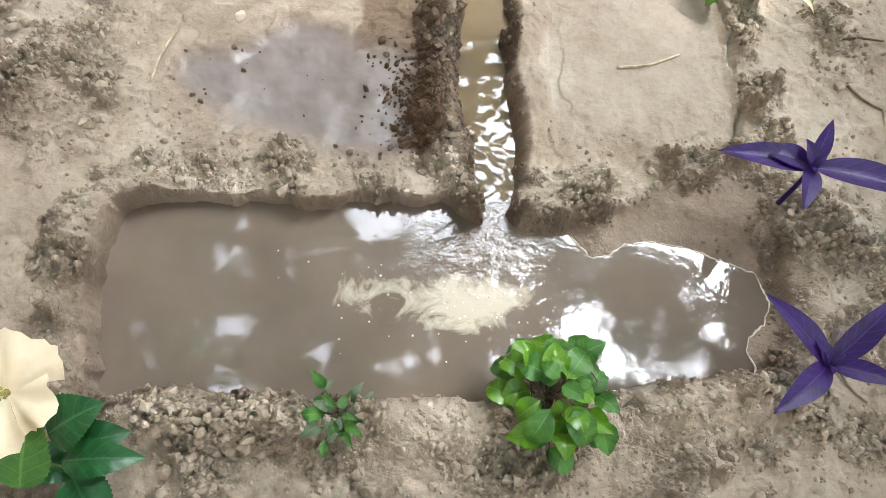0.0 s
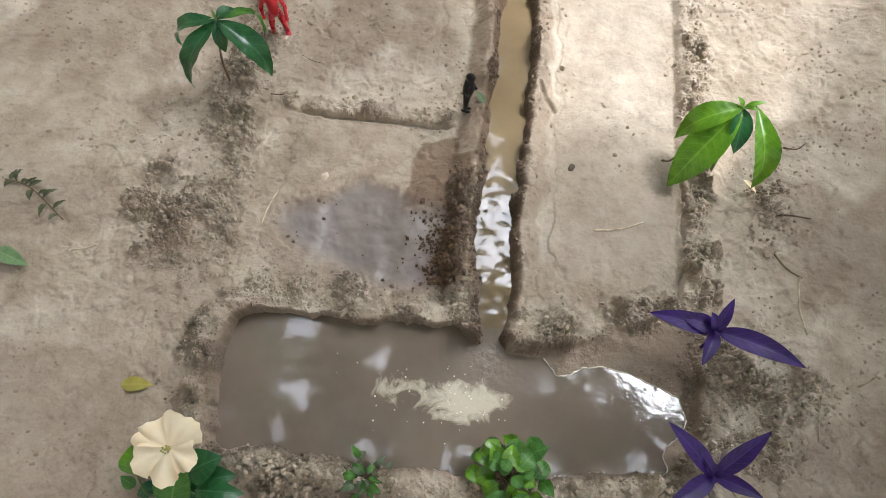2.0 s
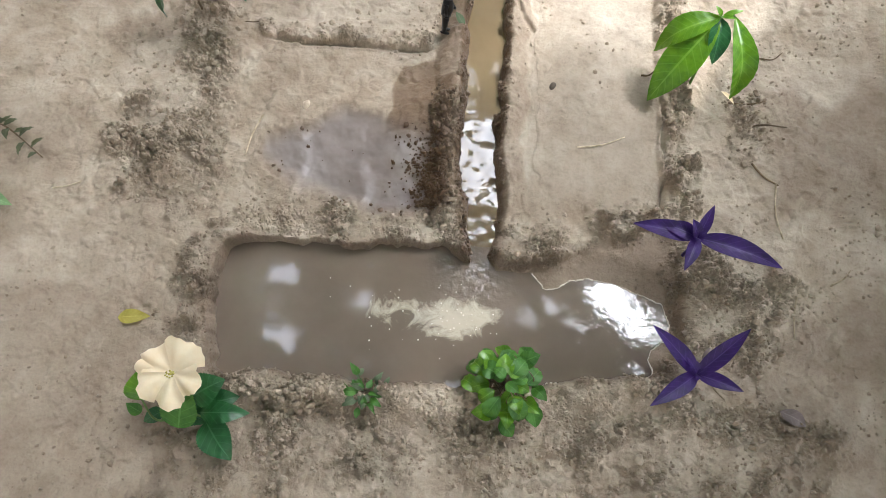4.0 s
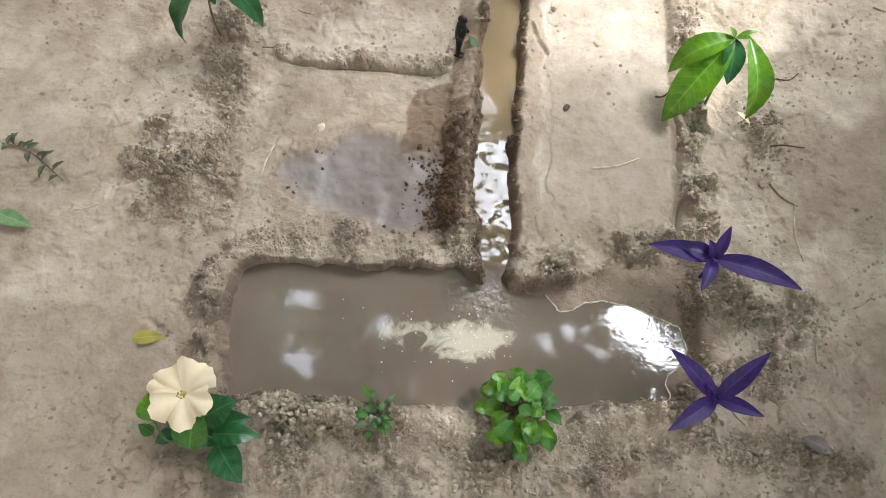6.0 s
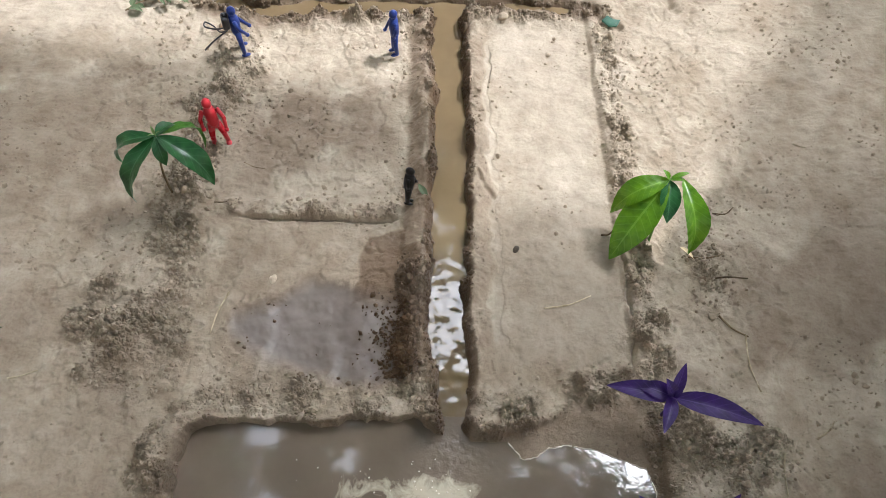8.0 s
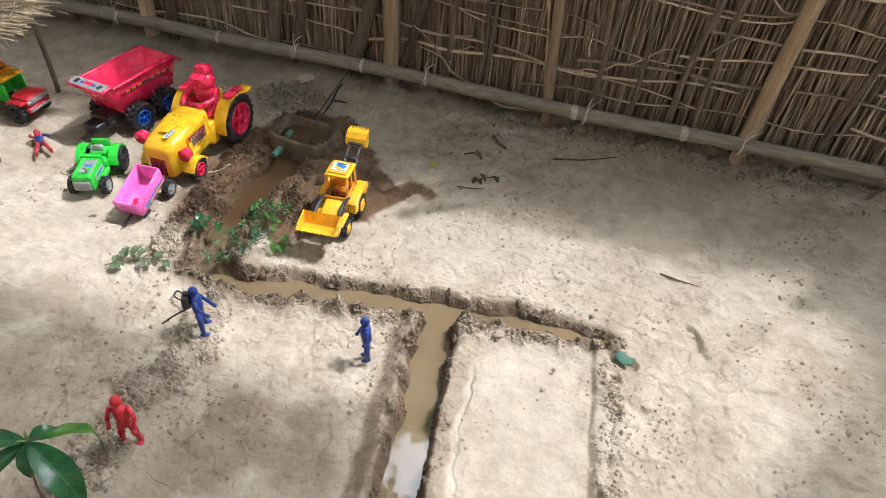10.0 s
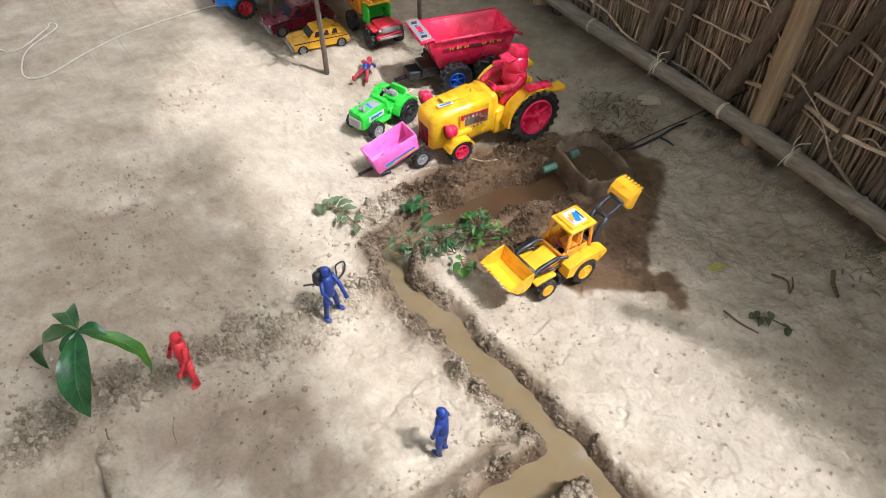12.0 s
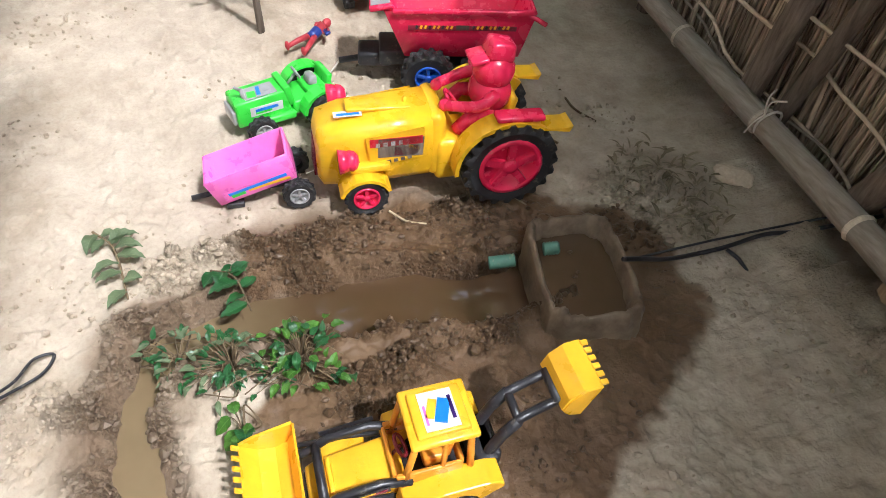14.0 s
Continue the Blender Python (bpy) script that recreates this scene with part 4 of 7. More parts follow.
def figure_mesh(bm, h, stance=0.1, arms=((0.16, -0.02, 0.42), (0.16, -0.02, 0.42)), lean=0.0, pack=False, slim=1.0):
    """A small plastic figure of height h that faces +x."""
    def P(x, y, z):
        return (h * (x + lean * z), h * y, h * z)
    for s in (-1, 1):
        tube(bm, [P(-0.01 * s, 0.06 * s + stance * 0.5 * s, 0.03), P(0.01, 0.065 * s + stance * 0.25 * s, 0.25), P(0, 0.05 * s, 0.48)], lambda t: h * (0.036 + 0.02 * t), 9)
        ball(bm, P(0.03, 0.06 * s + stance * 0.5 * s, 0.025), h * 0.05, (1.7, 0.9, 0.6), 2)
        e, f = (arms[0] if s < 0 else arms[1]), None
        tube(bm, [P(0, 0.11 * s, 0.77), P(e[0] * 0.35, (0.11 + 0.06) * s + e[1] * 0.5, 0.77 - (0.77 - e[2]) * 0.5), P(e[0], 0.16 * s + e[1], e[2])], lambda t: h * (0.038 - 0.01 * t), 8)
        ball(bm, P(e[0], 0.16 * s + e[1], e[2]), h * 0.042, sub=1)
    tube(bm, [P(0, 0, 0.44), P(0, 0, 0.52), P(0.01, 0, 0.64), P(0.012, 0, 0.74), P(0, 0, 0.82)], lambda t: h * (0.07 + 0.025 * math.sin(math.pi * t) + 0.012 * (t < 0.1)), 10)
    ball(bm, P(0, 0, 0.72), h * 0.1, (0.7, 1.15, 0.8), 2)
    rod(bm, P(0, 0, 0.8), P(0, 0, 0.87), h * 0.04, seg=8)
    ball(bm, P(0.012, 0, 0.915), h * 0.085, (0.95, 0.88, 1.1), 2)
    if pack:
        box(bm, (h * 0.1, h * 0.17, h * 0.24), P(-0.12, 0, 0.7), (0, 0, 0), h * 0.02)
    bmesh.ops.recalc_face_normals(bm, faces=bm.faces)
    for v in bm.verts:
        v.co.y *= slim


def tractor(name, m, body, trim, label, s=1.0, driver=True, hub=RED):
    """A toy farm tractor; x ahead, wheelbase 0.105 at s = 1."""
    t = thing(name, m, label, "toy tractor", "toy vehicles")
    # bonnet: rounded nose with a stepped top
    bm = bmesh.new()
    sections = [(0.0865, 0.015, 0.018, 0.054), (0.083, 0.022, 0.014, 0.062), (0.066, 0.0242, 0.013, 0.067), (0.034, 0.025, 0.014, 0.069), (0.004, 0.0255, 0.016, 0.071)]
    rings = []
    for x, hw, z0, z1 in sections:
        ring = []
        for k in range(16):
            a = 2 * math.pi * k / 16
            c, q = math.cos(a), math.sin(a)
            ring.append(bm.verts.new((s * x, s * hw * math.copysign(abs(c) ** 0.45, c), s * ((z0 + z1) / 2 + (z1 - z0) / 2 * math.copysign(abs(q) ** 0.45, q)))))
        rings.append(ring)
    for r0, r1 in zip(rings, rings[1:]):
        for k in range(16):
            bm.faces.new((r0[k], r1[k], r1[(k + 1) % 16], r0[(k + 1) % 16]))
    bm.faces.new(rings[0])
    bm.faces.new(list(reversed(rings[-1])))
    box(bm, (s * 0.05, s * 0.014, s * 0.003), (s * 0.038, 0, s * 0.0695), (0, -3, 0), s * 0.001)
    bmesh.ops.recalc_face_normals(bm, faces=bm.faces)
    part("bonnet", bm, body, t)
    bm = bmesh.new()
    box(bm, (s * 0.014, s * 0.054, s * 0.052), (s * 0.0, 0, s * 0.0455), (0, 0, 0), s * 0.006, (0.9, 0.86), 3)
    box(bm, (s * 0.02, s * 0.057, s * 0.034), (s * -0.008, 0, s * 0.034), (0, 0, 0), s * 0.004, (0.9, 0.95))
    box(bm, (s * 0.07, s * 0.03, s * 0.022), (s * -0.04, 0, s * 0.035), (0, 0, 0), s * 0.003)
    part("chassis", bm, body, t)
    bm = bmesh.new()
    for k in range(7):
        box(bm, (s * 0.003, s * 0.0018, s * 0.024), (s * 0.0865, s * (-0.0096 + 0.0032 * k), s * 0.032), (0, -4, 0))
    part("grille", bm, MAROON, t, "dark red ribbed grille", smooth=False)
    # rear fenders with flat red caps
    for side in (-1, 1):
        bm = bmesh.new()
        arc = [(-0.0505 + 0.0415 * math.cos(a), 0.034 + 0.0385 * math.sin(a)) for a in np.linspace(-0.1, 2.2, 14)]
        outline = [(x, z) for x, z in arc] + [(-0.09, 0.0645), (-0.094, 0.066), (-0.092, 0.061)] + [(-0.0505 + 0.0385 * math.cos(a), 0.034 + 0.0355 * math.sin(a)) for a in np.linspace(2.1, -0.1, 13)]
        extrude_profile(bm, [(s * x, s * z) for x, z in outline], s * 0.0085, 0.0, (0, side * s * 0.034, 0))
        part("fender", bm, body, t, smooth=False)
        bm = bmesh.new()
        web = [(-0.0505 + 0.04 * math.cos(a), 0.034 + 0.037 * math.sin(a)) for a in np.linspace(-0.1, 2.3, 14)] + [(-0.06, 0.03)]
        extrude_profile(bm, [(s * x, s * z) for x, z in web], s * 0.002, 0.0, (0, side * s * 0.0255, 0))
        part("fender_wall", bm, body, t, smooth=False)
        bm = bmesh.new()
        box(bm, (s * 0.036, s * 0.0125, s * 0.0045), (s * -0.055, side * s * 0.0345, s * 0.0735), (0, -3, 0), s * 0.0018)
        part("fender_cap", bm, trim, t, "red fender pad")
        wheel(t, (s * -0.0505, side * s * 0.036, s * 0.0355), s * 0.0345, s * 0.019, hub, side, 20, rim=0.68)
        wheel(t, (s * 0.0545, side * s * 0.0325, s * 0.0155), s * 0.0155, s * 0.013, hub, side, 14)
        bm = bmesh.new()
        arc = [(0.0545 + 0.0195 * math.cos(a), 0.0155 + 0.0185 * math.sin(a)) for a in np.linspace(0.25, 2.75, 9)]
        inner = [(0.0545 + 0.017 * math.cos(a), 0.0155 + 0.016 * math.sin(a)) for a in np.linspace(2.75, 0.25, 9)]
        extrude_profile(bm, [(s * x, s * z) for x, z in arc + inner], s * 0.0085, 0.0, (0, side * s * 0.0315, 0))
        box(bm, (s * 0.03, s * 0.018, s * 0.006), (s * 0.05, side * s * 0.022, s * 0.036), (0, 0, 0), s * 0.002)
        part("front_mudguard", bm, body, t, smooth=False)
        bm = bmesh.new()
        lamp = 0.046 if side > 0 else 0.06
        ball(bm, (s * 0.064, side * s * 0.0305, s * lamp), s * 0.0078, (0.8, 1, 1), 2)
        rod(bm, (s * 0.066, side * s * 0.0305, s * lamp), (s * 0.0725, side * s * 0.0305, s * lamp), s * 0.0075, s * 0.0088, 16)
        rod(bm, (s * 0.06, side * s * 0.026, s * 0.038), (s * 0.063, side * s * 0.03, s * (lamp - 0.001)), s * 0.0026)
        part("headlight", bm, trim, t, "red headlight")
        sticker(t, (s * 0.042, s * 0.026), (s * 0.03, side * s * 0.0256, s * 0.05), (0, -8 * side, 0 if side < 0 else 180),
                [(0.06, -0.02, 0.78, 0.62, 10, DARK_WOOD), (0.14, -0.16, 0.4, 0.3, 10, MAROON), (0.0, 0.2, 0.9, 0.26, 8, RED)] + [(-0.32 + 0.13 * k, 0.2 - 0.018 * k, 0.07, 0.14, 8, WHITE) for k in range(6)] + [(-0.3 + 0.12 * k, -0.42, 0.07, 0.1, 0, DARK_WOOD) for k in range(5)] + [(0.28, -0.1, 0.2, 0.1, 30, AMBER)], body)
        sticker(t, (s * 0.022, s * 0.007), (s * -0.027, side * s * 0.0283, s * 0.049), (0, 40 * side, 0 if side < 0 else 180), [(0, 0, 0.8, 0.4, 0, DARK_WOOD)], AMBER)
    sticker(t, (s * 0.02, s * 0.006), (s * 0.062, s * 0.008, s * 0.0694), (-94, 0, 0), [(0, 0.1, 0.8, 0.35, 0, SKYBLUE), (-0.2, -0.2, 0.4, 0.25, 0, ORANGE)])
    bm = bmesh.new()
    rod(bm, (s * 0.02, 0, s * 0.066), (s * 0.02, 0, s * 0.074), s * 0.0016, seg=8)
    part("exhaust", bm, body, t)
    bm = bmesh.new()
    box(bm, (s * 0.026, s * 0.034, s * 0.006), (s * -0.038, 0, s * 0.05), (0, 0, 0), s * 0.002)
    box(bm, (s * 0.006, s * 0.032, s * 0.026), (s * -0.055, 0, s * 0.062), (0, -14, 0), s * 0.002)
    part("seat", bm, body, t)
    bm = bmesh.new()
    rod(bm, (s * -0.004, 0, s * 0.056), (s * -0.014, 0, s * 0.069), s * 0.0014, seg=8)
    ring = [(s * (-0.014 + 0.0075 * math.cos(a) * 0.55), s * 0.0095 * math.sin(a), s * (0.069 + 0.0075 * math.cos(a) * 0.6)) for a in np.linspace(0, 6.283, 18)]
    tube(bm, ring, s * 0.0014, 6)
    part("steering_wheel", bm, trim, t, "red steering wheel")
    if driver:
        bm = bmesh.new()
        for sd in (-1, 1):
            tube(bm, curve_points([(s * -0.044, sd * s * 0.013, s * 0.062), (s * -0.026, sd * s * 0.018, s * 0.064), (s * -0.016, sd * s * 0.015, s * 0.052)], 7), s * 0.0052, 9)
            tube(bm, curve_points([(s * -0.042, sd * s * 0.017, s * 0.08), (s * -0.028, sd * s * 0.022, s * 0.075), (s * -0.006, sd * s * 0.014, s * 0.073)], 7), lambda q: s * (0.0048 - 0.001 * q), 9)
            ball(bm, (s * -0.006, sd * s * 0.013, s * 0.073), s * 0.0045, sub=2)
        ball(bm, (s * -0.043, 0, s * 0.074), s * 0.0165, (0.95, 1.12, 0.95), 3)
        ball(bm, (s * -0.044, 0, s * 0.091), s * 0.0155, (1, 1.04, 0.95), 3)
        box(bm, (s * 0.021, s * 0.021, s * 0.013), (s * -0.047, 0, s * 0.107), (0, -12, 0), s * 0.003, (0.86, 0.86))
        box(bm, (s * 0.013, s * 0.02, s * 0.0035), (s * -0.031, 0, s * 0.1015), (0, 12, 0), s * 0.0012)
        bmesh.ops.recalc_face_normals(bm, faces=bm.faces)
        part("driver_figure", bm, trim, t, "red seated plastic driver figure")
    return t


tractor("toy_tractor", pose(-0.389, 0.569, 0.003, 0, 0, -95), YELLOW, CRIMSON, "yellow plastic toy tractor with a red seated driver", 1.09, hub=CRIMSON)
tractor("toy_tractor", pose(-0.958, 0.513, 0.003, 0, 0, -92), SKYBLUE, SKYBLUE, "large bright blue plastic toy tractor parked behind the thatched shelter", 1.3, False, RED)


def small_tractor():
    t = thing("small_tractor", pose(-0.495, 0.466, 0.003, 0, 0, -76), "small green toy tractor with silver grille and stickers", "toy tractor", "toy vehicles")
    bm = bmesh.new()
    box(bm, (0.045, 0.027, 0.021), (0.022, 0, 0.0255), (0, 2, 0), 0.002, (0.97, 0.88))
    box(bm, (0.03, 0.034, 0.006), (0.012, 0, 0.0155), (0, 0, 0), 0.0015)
    part("bonnet", bm, GREEN, t)
    bm = bmesh.new()
    box(bm, (0.04, 0.03, 0.012), (-0.022, 0, 0.02), (0, 0, 0), 0.002)
    box(bm, (0.006, 0.026, 0.018), (0.0, 0, 0.031), (0, 12, 0), 0.0015)
    box(bm, (0.005, 0.024, 0.016), (-0.035, 0, 0.032), (0, -10, 0), 0.0015)
    box(bm, (0.018, 0.022, 0.006), (-0.025, 0, 0.028), (0, 0, 0), 0.0015)
    part("chassis", bm, GREEN, t)
    for sd in (-1, 1):
        bm = bmesh.new()
        arc = [(-0.026 + 0.0205 * math.cos(a), 0.0165 + 0.0195 * math.sin(a)) for a in np.linspace(0.1, 2.6, 9)]
        inn = [(-0.026 + 0.018 * math.cos(a), 0.0165 + 0.0175 * math.sin(a)) for a in np.linspace(2.6, 0.1, 9)]
        extrude_profile(bm, arc + inn, 0.006, 0, (0, sd * 0.021, 0))
        part("fender", bm, GREEN, t, smooth=False)
        wheel(t, (-0.026, sd * 0.0235, 0.0165), 0.0165, 0.011, BLACK, sd, 14)
        wheel(t, (0.028, sd * 0.02, 0.0115), 0.0115, 0.0085, CHROME, sd, 12)
        sticker(t, (0.027, 0.008), (0.02, sd * 0.0132, 0.026), (3.5 * sd, 0, 0 if sd < 0 else 180), [(0, 0.1, 0.7, 0.3, 0, SKYBLUE), (-0.1, -0.2, 0.5, 0.2, 0, GREEN)])
    sticker(t, (0.016, 0.026), (0.022, 0.003, 0.0366), (-88, 0, 90), [(-0.1, 0.2, 0.5, 0.3, 12, CHROME), (0.15, -0.25, 0.5, 0.25, 12, GREEN), (0, 0.0, 0.7, 0.12, 12, SKYBLUE)], CHROME)
    bm = bmesh.new()
    box(bm, (0.003, 0.02, 0.012), (0.0455, 0, 0.022), (0, 0, 0), 0.001)
    part("grille", bm, CHROME, t)
    bm = bmesh.new()
    rod(bm, (0.034, 0.006, 0.03), (0.036, 0.006, 0.044), 0.0016, 0.0016, 8)
    rod(bm, (0.036, 0.006, 0.043), (0.041, 0.006, 0.047), 0.0013, 0.0013, 8)
    part("exhaust", bm, CHROME, t, "silver exhaust pipe")
    bm = bmesh.new()
    tube(bm, [(-0.012 + 0.002 * math.cos(a), 0.006 * math.sin(a), 0.042 + 0.004 * math.cos(a)) for a in np.linspace(0, 6.283, 16)], 0.0011, 6)
    rod(bm, (-0.004, 0, 0.034), (-0.012, 0, 0.042), 0.0012)
    box(bm, (0.009, 0.014, 0.008), (-0.024, 0, 0.034), (0, -8, 0), 0.0022, (0.8, 0.8))
    part("steering_wheel", bm, CHROME, t, "silver steering wheel and seat hump")
    t.scale = (1.1, 1.1, 1.12)
    return t


small_tractor()


def open_bin(bm, L, W, H, wall, flare=1.12, nose=0.0):
    """An open tipping body: floor, two sides, front and back with wall thickness."""
    def ring(k, z, inset):
        l, w = L / 2 * k - inset, W / 2 * k - inset
        return [bm.verts.new(p) for p in ((l + nose * (z / H), w, z), (-l, w, z), (-l, -w, z), (l + nose * (z / H), -w, z))]
    r = [ring(1, 0, 0), ring(flare, H, 0), ring(flare, H, wall), ring(1, wall, wall)]
    for a, b in zip(r, r[1:]):
        for k in range(4):
            bm.faces.new((a[k], a[(k + 1) % 4], b[(k + 1) % 4], b[k]))
    bm.faces.new(r[0])
    bm.faces.new(r[3])
    bmesh.ops.recalc_face_normals(bm, faces=bm.faces)
    bmesh.ops.bevel(bm, geom=list(bm.edges), offset=wall * 0.3, segments=1, affect="EDGES")


def pink_trailer():
    t = thing("toy_trailer", pose(-0.4, 0.43, 0.003, 0, 0, -93), "pink toy trailer with grey wheels hitched before the yellow tractor", "toy trailer", "toy vehicles")
    bm = bmesh.new()
    open_bin(bm, 0.064, 0.034, 0.026, 0.002, 1.06)
    xf(bm, bm.verts, pose(0.002, 0, 0.0165, 0, 17, 0))
    part("bin", bm, PINK, t)
    bm = bmesh.new()
    box(bm, (0.06, 0.012, 0.006), (0, 0, 0.011), (0, 5, 0), 0.001)
    rod(bm, (0.035, 0, 0.008), (0.055, 0, 0.005), 0.0022)
    rod(bm, (-0.028, -0.02, 0.013), (-0.028, 0.02, 0.013), 0.0018)
    box(bm, (0.014, 0.034, 0.005), (0.022, 0, 0.005), (0, 0, 0), 0.001)
    part("undercarriage", bm, BLACK, t)
    for sd in (-1, 1):
        wheel(t, (-0.028, sd * 0.0205, 0.0125), 0.0125, 0.009, CHROME, sd, 12)
        sticker(t, (0.056, 0.009), (0.002, sd * 0.0184, 0.0245), (4 * sd, 17 * (1 if sd < 0 else -1), 0 if sd < 0 else 180), [(0, 0.15, 0.85, 0.3, 0, SKYBLUE), (0.15, -0.2, 0.6, 0.25, 4, AMBER), (-0.3, -0.1, 0.2, 0.4, 0, GREEN)], PINK)
    box_bm = bmesh.new()
    box(box_bm, (0.006, 0.01, 0.005), (0.016, 0, 0.0175), (0, 17, 0), 0.0008)
    part("bolt_block", box_bm, CRIMSON, t)
    bm = bmesh.new()
    tube(bm, curve_points([(-0.036, 0.006, 0.02), (-0.045, 0.008, 0.024), (-0.052, 0.004, 0.018), (-0.05, 0.0, 0.006)], 12), 0.0005, 5)
    part("tow_string", bm, THREAD, t, "thin pale tow string")
    return t


pink_trailer()


def red_trailer():
    t = thing("dump_trailer", pose(-0.535, 0.626, 0.003, 0, 0, -104), "large red toy dump trailer with blue hubs", "toy trailer", "toy vehicles")
    bm = bmesh.new()
    open_bin(bm, 0.1, 0.052, 0.046, 0.0026, 1.2, 0.008)
    xf(bm, bm.verts, pose(-0.018, 0, 0.036))
    rod(bm, (-0.072, -0.032, 0.08), (-0.086, -0.033, 0.072), 0.0022)
    rod(bm, (-0.072, 0.032, 0.08), (-0.086, 0.033, 0.072), 0.0022)
    part("bin", bm, CRIMSON, t)
    for sd in (-1, 1):
        bm = bmesh.new()
        box(bm, (0.118, 0.0045, 0.004), (-0.016, sd * 0.0315, 0.082), (0, 0, 0), 0.001)
        part("top_rail", bm, CRIMSON, t)
    bm = bmesh.new()
    box(bm, (0.02, 0.066, 0.005), (0.052, 0, 0.0845), (0, 10, 0), 0.002)
    part("front_visor", bm, CRIMSON, t)
    for sd in (-1, 1):
        sticker(t, (0.092, 0.006), (-0.016, sd * 0.0296, 0.067), (-6.5 * sd, 0, 0 if sd < 0 else 180),
                [(-0.42 + 0.04 * k, 0, 0.02, 0.5, 24, AMBER if k % 3 else BLACK) for k in range(9)] + [(0.1 + 0.04 * k, 0, 0.02, 0.5, 24, AMBER if k % 3 else BLACK) for k in range(9)] + [(0, 0, 0.12, 0.6, 0, DARK_WOOD)], MAROON)
    sticker(t, (0.06, 0.016), (0.0526, 0, 0.0873), (-80, 0, 90), [(-0.34, 0, 0.1, 0.5, 20, BLACK), (0.34, 0, 0.1, 0.5, 20, BLACK), (0, 0.05, 0.24, 0.4, 0, CRIMSON), (-0.18, 0, 0.06, 0.3, 0, HUB_BLUE), (0.18, 0, 0.06, 0.3, 0, HUB_BLUE)], CHROME)
    bm = bmesh.new()
    box(bm, (0.112, 0.036, 0.014), (-0.002, 0, 0.029), (0, 0, 0), 0.002)
    box(bm, (0.03, 0.026, 0.014), (0.058, 0, 0.024), (0, 0, 0), 0.003)
    box(bm, (0.012, 0.045, 0.012), (-0.058, 0, 0.03), (0, 0, 0), 0.002)
    rod(bm, (0.068, 0, 0.02), (0.09, 0, 0.016), 0.003)
    part("undercarriage", bm, BLACK, t)
    for sd in (-1, 1):
        for x in (0.012, -0.038):
            wheel(t, (x, sd * 0.034, 0.0225), 0.0225, 0.0155, HUB_BLUE, sd, 16, rim=0.52)
    bm = bmesh.new()
    tube(bm, curve_points([(0.09, 0, 0.016), (0.1, 0.01, 0.006), (0.108, 0.02, 0.002), (0.104, 0.032, 0.002)], 12), 0.0008, 5)
    part("tow_string", bm, THREAD, t, "thin pale tow string")
    t.scale = (1.1, 1.1, 1.06)
    return t


red_trailer()


